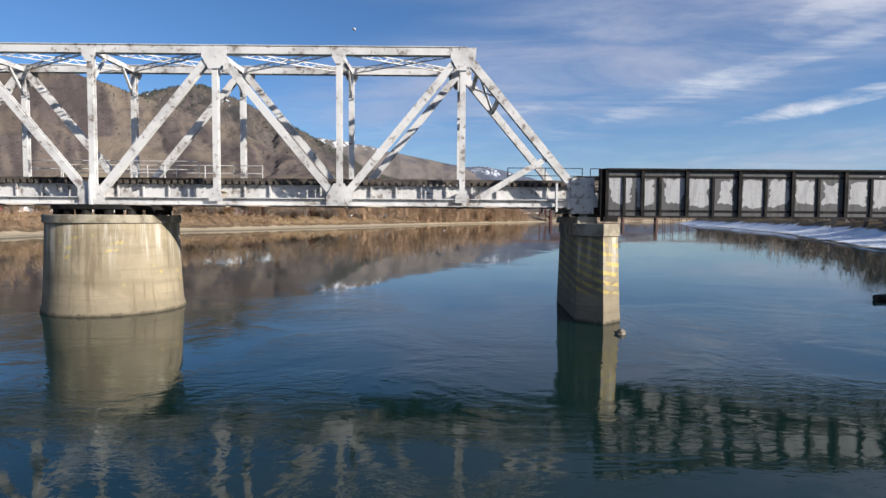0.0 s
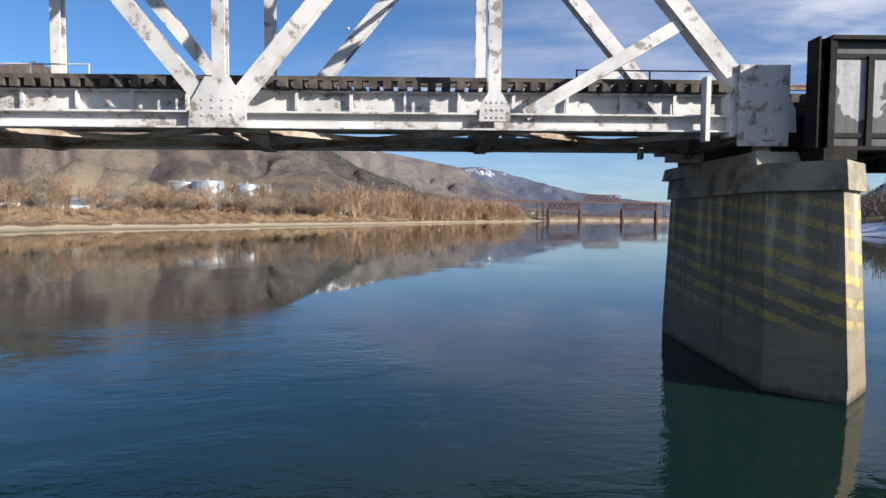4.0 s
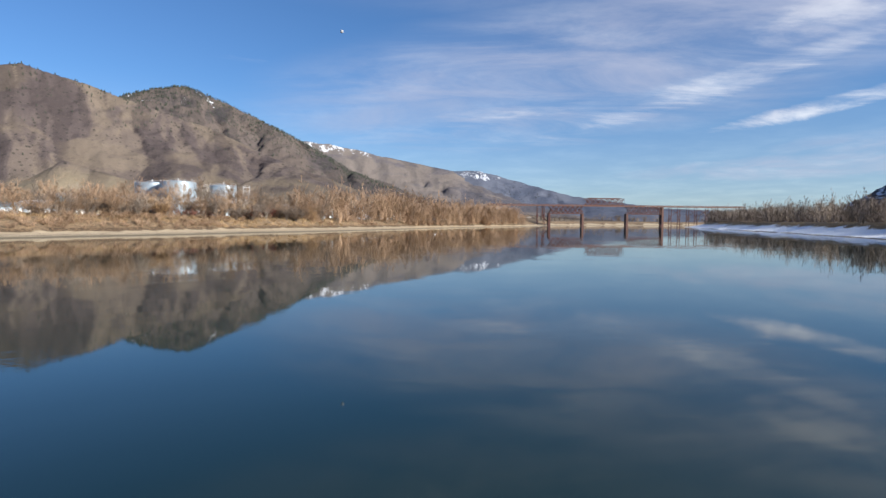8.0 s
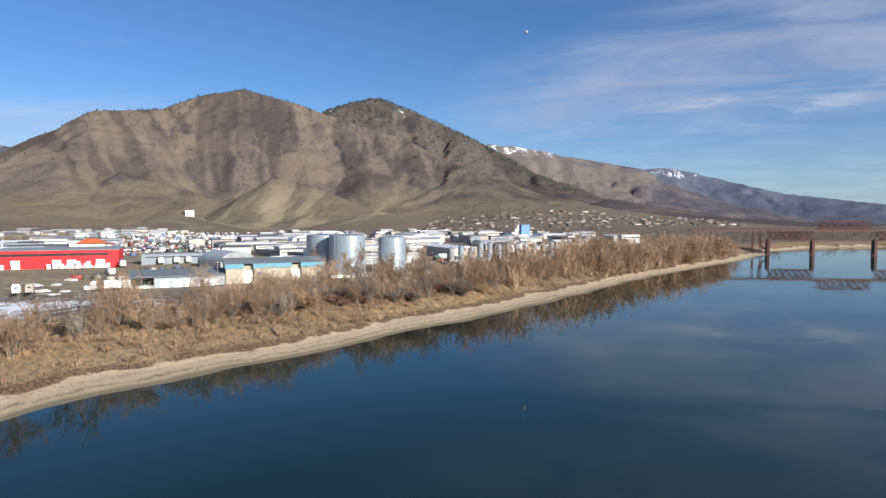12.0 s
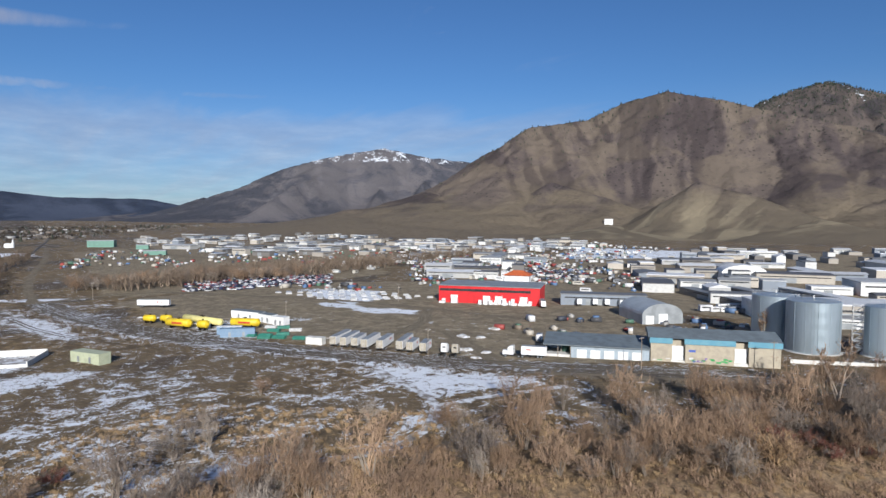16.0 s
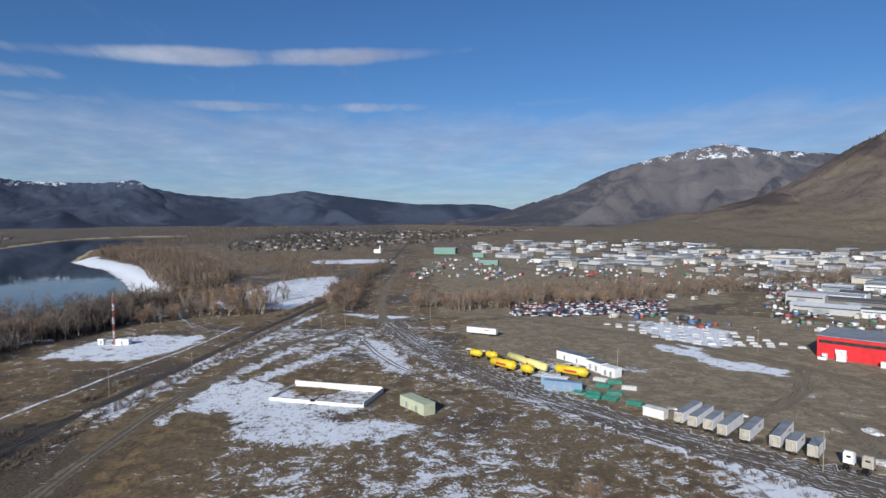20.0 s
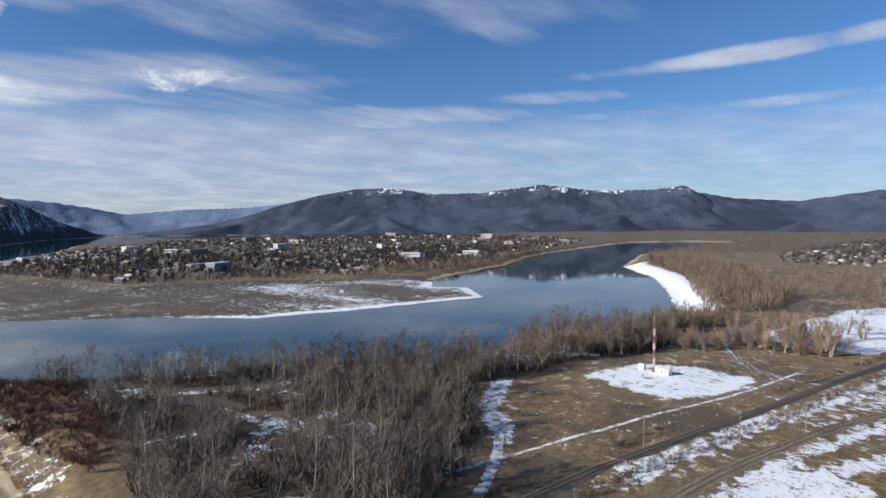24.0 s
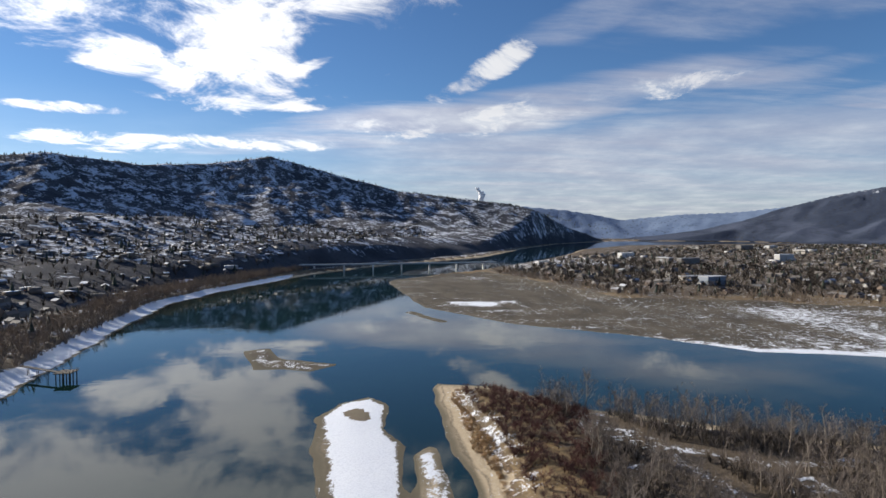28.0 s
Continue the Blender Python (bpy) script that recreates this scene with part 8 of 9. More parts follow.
def tractor(x, y, turn, mat, label):
    t = thing("truck_tractor", label, "truck", "parked truck tractors", **set_on(x, y, turn))
    part("cab", Shape().box(0.6, -1.2, 1.0, 2.6, 1.2, 3.4).add([(0.6, -1.15, 3.4), (2.5, -1.15, 3.4), (2.5, 1.15, 3.4), (0.6, 1.15, 3.4), (0.7, -1.0, 4.0), (1.6, -1.0, 4.0), (1.6, 1.0, 4.0), (0.7, 1.0, 4.0)], [(4, 5, 6, 7), (0, 1, 5, 4), (1, 2, 6, 5), (2, 3, 7, 6), (3, 0, 4, 7)]), mat, t)
    part("bonnet", Shape().box(2.6, -0.85, 0.9, 4.4, 0.85, 2.3), mat, t)
    part("windscreen", Shape().box(2.58, -1.0, 2.4, 2.64, 1.0, 3.2), M_DARK_GLASS, t)
    part("rear_window", Shape().box(0.55, -0.5, 2.5, 0.6, 0.5, 3.0), M_DARK_GLASS, t)
    part("frame", Shape().box(-3.4, -0.45, 0.75, 4.2, 0.45, 1.0), M_DARK_STEEL, t)
    part("fifth_wheel", Shape().turned([(0.5, 1.0), (0.5, 1.15)], 14, (-1.9, 0, 0)), M_DARK_STEEL, t)
    for x0 in (-2.6, -1.3, 3.4):
        for o in (-0.98, 0.98):
            part("rim", Shape().tube((x0, o - 0.235, 0.5), (x0, o + 0.235, 0.5), 0.27, 12), M_GREY_METAL, part("wheel", Shape().tube((x0, o - 0.22, 0.5), (x0, o + 0.22, 0.5), 0.5, 14), M_TYRE, t))
    part("exhaust", Shape().tube((0.4, -1.0, 1), (0.4, -1.0, 4.2), 0.09, 8), M_PIPE, t)


tractor(-206.2, 269.6, 128, M_WHITE_METAL, "white truck tractor parked beside the trailers")
tractor(-202.6, 271.6, 126, M_GRIME, "dusty grey truck tractor parked beside the trailers")
tractor(-189.5, 288.5, 219, M_WHITE_METAL, "white truck cab before a box body")
trailer(-181.2, 295.3, 219, 8.6, "white box body coupled to a truck cab", M_WHITE_METAL)
for j, (x, y) in enumerate(((-258, 402), (-252, 408), (-247, 412), (-241, 417), (-264, 380))):
    trailer(x, y, 140, 11, "white box trailer parked by a loading shed", M_WHITE_METAL, False)


def pressure_tank(x, y, turn, r, length, mat, label, bars=True):
    t = thing("pressure_tank", label, "tank", "yellow tanks", **set_on(x, y, turn))
    n = 6
    prof = [(r * math.cos(math.pi / 2 * (1 - k / n)) if k else 0.05, r - r * math.sin(math.pi / 2 * k / n)) for k in range(n + 1)]
    pts, faces = [], []
    ends = [(a, -b) for a, b in prof] + [(a, length + b) for a, b in reversed(prof)]
    ends = [(a, r * 0.6 * (b / r)) if b <= 0 else (a, length + (b - length) * 0.6) for a, b in ends]
    ends.sort(key=lambda e: e[1])
    m = 20
    for a, b in ends:
        pts += [(b, a * math.cos(2 * math.pi * i / m), 0.9 + r + a * math.sin(2 * math.pi * i / m)) for i in range(m)]
    for k in range(len(ends) - 1):
        faces += [(k * m + i, k * m + (i + 1) % m, (k + 1) * m + (i + 1) % m, (k + 1) * m + i) for i in range(m)]
    part("shell", Shape().add(pts, faces), mat, t, smooth=True)
    for f in (0.2, 0.8):
        part("saddle", Shape().box(length * f - 0.2, -r * 0.8, 0, length * f + 0.2, r * 0.8, 0.9 + r * 0.5), M_DARK_STEEL, t)
    if bars:
        for o in (-1, 1):
            part("lettering_bar", Shape().box(length * 0.3, o * (r + 0.01) - 0.02, 0.9 + r * 0.75, length * 0.75, o * (r + 0.01) + 0.02, 0.9 + r * 1.25), M_RED_PAINT, t)
    part("valve_box", Shape().box(length * 0.45, -0.4, 0.8 + 2 * r, length * 0.55, 0.4, 1.3 + 2 * r), M_DARK_STEEL, t)


pressure_tank(-319.5, 204, facing(-319.5, 204, -308.8, 211), 1.7, 12.0, M_YELLOW, "yellow pressure tank with red lettering bars")
pressure_tank(-329, 213.5, facing(-328, 213, -302.7, 222.6), 1.5, 25.0, M_CREAM, "long pale yellow pressure tank", False)
pressure_tank(-304.5, 227, facing(-304, 227, -294, 236), 1.7, 12.5, M_YELLOW, "yellow pressure tank with red lettering bars")
pressure_tank(-339, 198.5, facing(-339, 198, -331, 205), 1.5, 5.0, M_YELLOW, "short yellow tank on a skid", False)
pressure_tank(-333.5, 204.5, facing(-339, 198, -331, 205), 1.5, 4.5, M_YELLOW, "short yellow tank on a skid", False)
pressure_tank(-306.5, 213.5, 40, 1.7, 4.0, M_YELLOW, "short fat yellow tank among the others", False)


def box_unit(name, label, category, x, y, turn, w, d, h, mat, roof, group="", doors=2, raise_by=0.0):
    t = thing(name, label, category, group, **set_on(x, y, turn))
    part("body", Shape().box(0, 0, raise_by - 0.3, w, d, h), mat, t)
    part("roof", Shape().box(-0.1, -0.1, h, w + 0.1, d + 0.1, h + 0.18), roof, t)
    for j in range(doors):
        part("door", Shape().box(w * (j + 0.6) / (doors + 0.5), -0.05, 0.2, w * (j + 0.6) / (doors + 0.5) + 1.0, 0.03, 2.2), M_GREY_METAL, t)
    s = Shape()
    for j in range(int(w / 0.6)):
        s.box(0.3 + j * 0.6, -0.035, 0.15, 0.42 + j * 0.6, 0.0, h - 0.15)
    part("ribs", s, mat, t)
    return t


box_unit("shipping_container", "faded blue shipping container in the yard", "container", -283.6, 215.4, 62, 13.5, 2.6, 3.4, M_CONTAINER, M_CONTAINER, "yard containers")
box_unit("shipping_container", "white-topped container behind the blue one", "container", -290, 216, 58, 10, 2.6, 3.2, M_CONTAINER, M_WHITE_METAL, "yard containers")
box_unit("green_shed", "pale green flat-topped metal shed on the flat", "shed", -271.7, 162.8, facing(-271.7, 162.8, -259.5, 169.9), 13.6, 4.4, 3.4, M_GREEN_BOX, M_GREEN_BOX)
box_unit("site_office", "white portable office with a dark roof", "site office", -331, 235, facing(-331, 235, -314, 243), 18.5, 4, 3.6, M_WHITE_METAL, M_ROOF_DARK, "site offices")
box_unit("site_office", "white portable office with a dark roof", "site office", -312, 241.5, 18, 9, 4, 3.6, M_WHITE_METAL, M_ROOF_DARK, "site offices")
box_unit("site_office", "small pale portable office", "site office", -302, 244, 25, 7, 4, 3.6, M_WHITE_METAL, M_WHITE_METAL, "site offices")
box_unit("dock_block", "grey concrete loading block at the end of the trailers", "concrete block", -252, 238, 35, 7, 3, 2.6, M_CONCRETE, M_CONCRETE, doors=0)
rnd = random.Random(31)
for j, (x, y) in enumerate(((-279, 226), (-275, 231), (-271, 229), (-274, 238), (-268, 234), (-262, 240), (-284, 238), (-288, 244), (-292, 240), (-280, 246))):
    t = thing("pipe_stack", "stack of green coated pipes in the yard", "pipes", "green pipe stacks", **set_on(x, y, rnd.uniform(40, 70)))
    for k in range(9):
        row, col = divmod(k, 5) if k < 5 else (1, k - 5)
        part("pipe", Shape().tube((-2.6, (col - 2 + 0.5 * row) * 0.62, 0.32 + row * 0.54), (2.6, (col - 2 + 0.5 * row) * 0.62, 0.32 + row * 0.54), 0.3, 10), M_GREEN_PIPE if j < 8 else M_PIPE, t)


def basin():
    t = thing("settling_basin", "open white-walled concrete basin with a snowy floor", "basin", **set_on(-284.2, 118.8, facing(-284, 118.9, -271, 150.2)))
    l, d, h = 34.5, 17.5, 1.9
    z = 0.0
    part("floor", Shape().box(0, 0, -0.4, l, d, 0.12 + z), M_TRACK_SNOW, t)
    part("side_wall", Shape().box(0, -0.2, -0.6, l, 0.1, 1.1), M_CONCRETE, t)
    part("side_wall", Shape().box(0, d - 0.1, -0.6, l, d + 0.25, h + 0.4), M_CONCRETE, t)
    part("end_wall", Shape().box(-0.2, -0.2, -0.6, 0.1, d + 0.2, 1.1), M_CONCRETE, t)
    part("end_wall", Shape().box(l - 0.1, -0.2, -0.6, l + 0.25, d + 0.2, h), M_CONCRETE, t)
    part("ring_rut", Shape().add([(13 + r * math.cos(2 * math.pi * i / 32), 8.5 + r * 0.85 * math.sin(2 * math.pi * i / 32), 0.135) for r in (3.4, 4.1) for i in range(32)], [(i, (i + 1) % 32, 32 + (i + 1) % 32, 32 + i) for i in range(32)]), M_MUD, t)
    part("walkway", Shape().box(16, 0, 1.0, 16.5, 6, 1.1).box(15.6, -0.6, 0.9, 17.2, 0.2, 1.5), M_DARK_STEEL, t)


basin()


def radio_tower():
    t = thing("radio_mast", "red and white lattice radio mast beside white huts", "radio mast", **set_on(-389, 27.5, 10))
    bands = 7
    hgt, w = 24.0, 0.5
    red = worn("red_mast_paint", (0.42, 0.09, 0.06), (0.36, 0.08, 0.06), 0.5, 0.6)
    for k in range(bands):
        s = Shape()
        z0, z1 = hgt * k / bands, hgt * (k + 1) / bands
        legs = [(w * math.cos(a), w * math.sin(a)) for a in (0, 2.094, 4.189)]
        for i, (u, v) in enumerate(legs):
            s.beam((u, v, z0), (u, v, z1), 0.08, 0.08)
            u2, v2 = legs[(i + 1) % 3]
            for j in range(4):
                za, zb = z0 + (z1 - z0) * j / 4, z0 + (z1 - z0) * (j + 1) / 4
                s.beam((u, v, za), (u2, v2, zb), 0.05, 0.05).beam((u, v, zb), (u2, v2, zb), 0.05, 0.05)
        part("mast_section", s, red if k % 2 == 0 else M_WHITE_METAL, t)
    part("antenna", Shape().tube((0, 0, hgt), (0, 0, hgt + 2.2), 0.05, 6), M_PIPE, t)
    part("base", Shape().box(-1.2, -1.2, -0.5, 1.2, 1.2, 0.25), M_CONCRETE, t)
    box_unit("equipment_hut", "white equipment hut beside the radio mast", "hut", -387, 29, 80, 6.5, 3.2, 2.9, M_WHITE_METAL, M_WHITE_METAL, "equipment huts", 1)
    box_unit("equipment_hut", "small white equipment cabinet beside the radio mast", "hut", -391, 19, 80, 3, 2.2, 2.6, M_WHITE_METAL, M_WHITE_METAL, "equipment huts", 1)
    box_unit("propane_box", "long low grey fuel tank housing by the mast", "tank", -390, 23, 80, 3.5, 1.2, 1.2, M_GREY_METAL, M_GREY_METAL, "", 0)


radio_tower()


def utility_pole(x, y, h=10.5, arm=True):
    t = thing("utility_pole", "grey wooden utility pole", "utility pole", "utility poles", **set_on(x, y, random.Random(int(x * 7 + y)).uniform(0, 180)))
    part("pole", Shape().tube((0, 0, -0.5), (0, 0, h), 0.16, 8, 0.1), M_POLE, t)
    if arm:
        part("crossarm", Shape().box(-1.1, -0.06, h - 0.7, 1.1, 0.06, h - 0.55), M_POLE, t)
        for o in (-0.9, -0.4, 0.4, 0.9):
            part("insulator", Shape().turned([(0.05, h - 0.55), (0.05, h - 0.35)], 6, (o, 0, 0)), M_WHITE_METAL, t)


for x, y in ((-341, 98), (-318, 84), (-395, 128), (-408, 140), (-295, 62.5), (-152, 308), (-124, 336), (-97, 372), (-300, 250), (-440, 190), (-330, 330), (-205, 262), (-470, 98), (-560, 118)):
    utility_pole(x, y)


def scrap_cars():
    """Rows of scrapped cars, too many to pick apart."""
    rng = np.random.default_rng(44)
    unit = Shape()
    unit.box(-2.2, -0.85, 0.25, 2.2, 0.85, 0.85)
    unit.add([(-1.5, -0.8, 0.85), (1.1, -0.8, 0.85), (1.1, 0.8, 0.85), (-1.5, 0.8, 0.85), (-1.0, -0.65, 1.4), (0.5, -0.65, 1.4), (0.5, 0.65, 1.4), (-1.0, 0.65, 1.4)], [(4, 5, 6, 7), (0, 1, 5, 4), (1, 2, 6, 5), (2, 3, 7, 6), (3, 0, 4, 7)])
    v, f = np.array(unit.v), np.array([q for q in unit.f])
    mat = islands("scrap_car_paint", [(0.02, 0.02, 0.022), (0.03, 0.03, 0.035), (0.5, 0.5, 0.5), (0.06, 0.07, 0.1), (0.7, 0.7, 0.7), (0.02, 0.022, 0.03), (0.22, 0.22, 0.23), (0.3, 0.05, 0.04), (0.05, 0.06, 0.12)], 0.4)
    for outline, count, seed in (([(-449, 241), (-432, 338), (-500, 372), (-535, 268)], 620, 1), ([(-385, 470), (-350, 520), (-420, 600), (-470, 540)], 260, 2), ([(-420, 380), (-470, 430), (-540, 520), (-580, 600), (-480, 560), (-400, 440)], 90, 3)):
        q = scatter(outline, count, seed)
        p = np.column_stack([q, ground_z(q)])
        planted("scrap_cars", "crowded rows of dark and pale scrapped cars", "scrap cars", [(v, f)], mat, p, rng.uniform(0.9, 1.15, len(p)), seed)


scrap_cars()

# ---- buildings farther off ----
M_SHED_WALL = varied("industrial_wall", [(0.56, 0.56, 0.54), (0.4, 0.4, 0.39), (0.34, 0.31, 0.27), (0.66, 0.66, 0.64), (0.22, 0.25, 0.29), (0.46, 0.42, 0.36), (0.16, 0.15, 0.14)])
M_SHED_ROOF = varied("industrial_roof", [(0.66, 0.67, 0.68), (0.42, 0.43, 0.44), (0.70, 0.71, 0.73), (0.24, 0.25, 0.26), (0.5, 0.51, 0.53), (0.15, 0.155, 0.16), (0.10, 0.10, 0.105)], 0.55)
M_HOUSE_WALL = varied("house_wall", [(0.17, 0.15, 0.13), (0.21, 0.198, 0.18), (0.15, 0.135, 0.12), (0.12, 0.127, 0.135), (0.40, 0.385, 0.36), (0.18, 0.135, 0.105), (0.11, 0.095, 0.08)])
M_HOUSE_ROOF = varied("house_roof", [(0.12, 0.105, 0.095), (0.17, 0.15, 0.135), (0.10, 0.10, 0.105), (0.20, 0.14, 0.11), (0.40, 0.41, 0.43), (0.14, 0.13, 0.12), (0.26, 0.25, 0.24)])
M_HOUSES = islands("town_houses", [(0.13, 0.118, 0.108), (0.09, 0.085, 0.08), (0.2, 0.18, 0.155), (0.13, 0.11, 0.095), (0.30, 0.29, 0.28), (0.08, 0.075, 0.07), (0.10, 0.095, 0.09), (0.19, 0.16, 0.13), (0.07, 0.066, 0.064), (0.48, 0.47, 0.46), (0.15, 0.12, 0.10)])


def warehouse_pattern(kind):
    t = thing("warehouse", "pale metal-clad industrial building with a low roof", "warehouse", "industrial park")
    if kind == 0:
        part("wall", Shape().box(-0.5, -0.5, -0.1, 0.5, 0.5, 0.8), M_SHED_WALL, t)
        part("roof", Shape().add([(-0.52, -0.52, 0.8), (0.52, -0.52, 0.8), (0.52, 0, 1), (-0.52, 0, 1), (0.52, 0.52, 0.8), (-0.52, 0.52, 0.8)], [(0, 1, 2, 3), (3, 2, 4, 5), (0, 3, 5), (1, 4, 2), (0, 5, 4, 1)]), M_SHED_ROOF, t)
    else:
        part("wall", Shape().box(-0.5, -0.5, -0.1, 0.5, 0.5, 0.92), M_SHED_WALL, t)
        part("roof", Shape().box(-0.51, -0.51, 0.92, 0.51, 0.51, 1.0), M_SHED_ROOF, t)
    part("door", Shape().box(-0.2, -0.508, 0, 0.02, -0.49, 0.55), M_GREY_METAL, t)
    part("window", Shape().box(-0.45, -0.506, 0.62, 0.45, -0.49, 0.72), M_DARK_GLASS, t)
    return t


def house_pattern(kind):
    t = thing("house", "small detached house with a pitched roof", "house", "town houses")
    h = 3.2 if kind else 5.2
    part("wall", Shape().box(-6, -4, -0.6, 6, 4, h).add([(-6, -4, h), (-6, 4, h), (-6, 0, h + 2.2), (6, -4, h), (6, 4, h), (6, 0, h + 2.2)], [(0, 2, 1), (3, 4, 5)]), M_HOUSE_WALL, t)
    part("roof", Shape().add([(-6.5, -4.6, h - 0.2), (6.5, -4.6, h - 0.2), (6.5, 0, h + 2.4), (-6.5, 0, h + 2.4), (6.5, 4.6, h - 0.2), (-6.5, 4.6, h - 0.2)], [(0, 1, 2, 3), (3, 2, 4, 5)]), M_HOUSE_ROOF, t)
    part("window", Shape().box(-4.2, -4.06, h - 2.0, -1.6, -3.98, h - 0.8), M_DARK_GLASS, t)
    part("door", Shape().box(1.4, -4.05, -0.2, 2.3, -3.98, 1.9), M_HOUSE_ROOF, t)
    return t


def south_height(x, y):
    x, y = np.asarray(x, float), np.asarray(y, float)
    hill = np.max([ridge_height(x, y, *r, seed=28 + k) for k, r in enumerate(SOUTH_RIDGES)], 0) * smooth01(river_distance(x, y), 12, 110) * smooth01(outline_distance(x, y, SOUTH_SIDE), 0, 90) + 2.0
    return np.maximum(hill, land_height(x, y))


class Setter:
    def __init__(self, patterns):
        self.patterns, self.used = patterns, set()

    def put(self, k, x, y, z, turn, size):
        ob = self.patterns[k % len(self.patterns)]
        m = pose(x, y, z, 0, 0, turn)
        if ob.name in self.used:
            return copy_sized(ob, m, size)
        self.used.add(ob.name)
        ob.matrix_basis = m @ Matrix.Diagonal((*size, 1))
        return ob


def industrial_park():
    put = Setter([warehouse_pattern(0), warehouse_pattern(1)])
    rnd = random.Random(77)
    areas = [
        ([(-250, 450), (-130, 440), (-40, 620), (-40, 900), (-330, 1180), (-560, 1000), (-450, 830), (-440, 640), (-330, 560)], 120, 23, 40),
        ([(-800, 350), (-960, 420), (-1150, 760), (-950, 1150), (-700, 1000), (-640, 620)], 120, 24, 35),
        ([(-1000, 320), (-1500, 420), (-1700, 900), (-1200, 900), (-1000, 600)], 70, 34, 35),
        ([(-430, 420), (-560, 560), (-620, 700), (-520, 650), (-400, 480)], 16, 22, 40),
        ([(-40, 640), (30, 700), (-20, 1000), (-200, 1150), (-80, 900)], 22, 26, 30),
    ]
    for n, (outline, count, gap, turn) in enumerate(areas):
        for x, y in scatter(outline, count, 100 + n, lambda a, b: land_height(a, b) > 3, gap):
            big = rnd.random()
            l, d = (rnd.uniform(14, 26), rnd.uniform(9, 16)) if big < 0.7 else (rnd.uniform(30, 55), rnd.uniform(14, 22))
            put.put(rnd.randrange(2), x, y, LAND, turn + rnd.choice((0, 90)) + rnd.uniform(-6, 6), (l, d, rnd.uniform(4.5, 9)))
    # nearer buildings that stand out
    for x, y, turn, size in ((-255, 418, 40, (46, 12, 6.5)), (-225, 485, -31, (74, 9, 4.5)), (-205, 510, -31, (80, 9, 4.5)), (-185, 535, -31, (80, 9, 4.5)), (-150, 470, 40, (50, 26, 9.5)), (-176, 610, 40, (48, 30, 9)), (-300, 560, 30, (40, 20, 6.5)), (-250, 640, 30, (52, 24, 7))):
        ob = put.put(1, x, y, LAND, turn, size)
    for j, (x, y) in enumerate([(-104 + 5.2 * i, 478 + 5.0 * i) for i in range(12)]):
        t = thing("silo", "tall pale grey steel silo in a row", "silo", "row of silos", **set_on(x, y, 0))
        h = rnd.choice((9.0, 10.0, 7.5, 10.5))
        part("shell", Shape().turned([(1.9, -0.3), (1.9, h), (0.9, h + 1.0), (0.3, h + 1.2)], 20), M_TANK if j % 3 else M_GREY_METAL, t, smooth=False)
        part("cap", Shape().turned([(0.35, h + 1.15), (0.35, h + 1.6)], 8), M_DARK_STEEL, t)
    t = thing("blue_tower", "blue-clad process tower among the sheds", "building", **set_on(-118, 880, 30))
    part("body", Shape().box(0, 0, -0.5, 11, 9, 19), worn("blue_cladding", (0.12, 0.25, 0.46), (0.10, 0.21, 0.38), 0.3, 0.6), t)
    part("ducts", Shape().tube((-4, 3, 0), (-4, 3, 18), 1.4, 12).tube((-7, 3, 0), (-7, 3, 14), 1.2, 12), M_WHITE_METAL, t)
    for x, y, turn, w, d, h in ((-1142, 268, 20, 38, 22, 10), (-1040, 320, 20, 17, 11, 6), (-880, 300, 20, 26, 13, 5)):
        t = thing("green_hall", "green-clad hall with a pale roof", "hall", **set_on(x, y, turn + 50))
        part("wall", Shape().box(0, 0, -0.5, w, d, h), worn("green_cladding", (0.13, 0.27, 0.21), (0.11, 0.22, 0.18), 0.3, 0.6), t)
        part("roof", Shape().box(-0.5, -0.5, h, w + 0.5, d + 0.5, h + 1), M_GREY_METAL, t)
    c = thing("church", "small white church with a pointed spire", "church", **set_on(-1196, 169, 60))
    c.scale = (0.62, 0.62, 0.62)
    part("nave", Shape().box(-9, -5, -0.5, 9, 5, 6), M_WHITE_METAL, c)
    part("roof", Shape().add([(-9.5, -5.5, 6), (9.5, -5.5, 6), (9.5, 0, 11), (-9.5, 0, 11), (9.5, 5.5, 6), (-9.5, 5.5, 6)], [(0, 1, 2, 3), (3, 2, 4, 5), (0, 3, 5), (1, 4, 2), (0, 5, 4, 1)]), M_WHITE_METAL, c)
    part("spire", Shape().box(8, -2.2, 0, 12, 2.2, 12).add([(8, -2.2, 12), (12, -2.2, 12), (12, 2.2, 12), (8, 2.2, 12), (10, 0, 24)], [(0, 1, 4), (1, 2, 4), (2, 3, 4), (3, 0, 4)]), M_WHITE_METAL, c)
    hx, hy = np.array([-1110.0]), np.array([1515.0])
    base = float(np.max([ridge_height(hx, hy, PAUL, 820, 1.2, 0.17, 150, seed=1), ridge_height(hx, hy, PAUL_SPUR, 430, 1.2, 0.25, seed=3), ridge_height(hx, hy, PAUL_FRONT, 330, 1.1, 0.3, seed=2)])) + 2
    t = thing("hillside_house", "lone white building at the foot of the mountain", "building", at=(-1110, 1515, base), turn=35)
    part("wall", Shape().box(-11, -8, -6, 11, 8, 13), M_WHITE_METAL, t)
    part("roof", Shape().box(-12, -9, 13, 12, 9, 14), M_WHITE_METAL, t)


industrial_park()


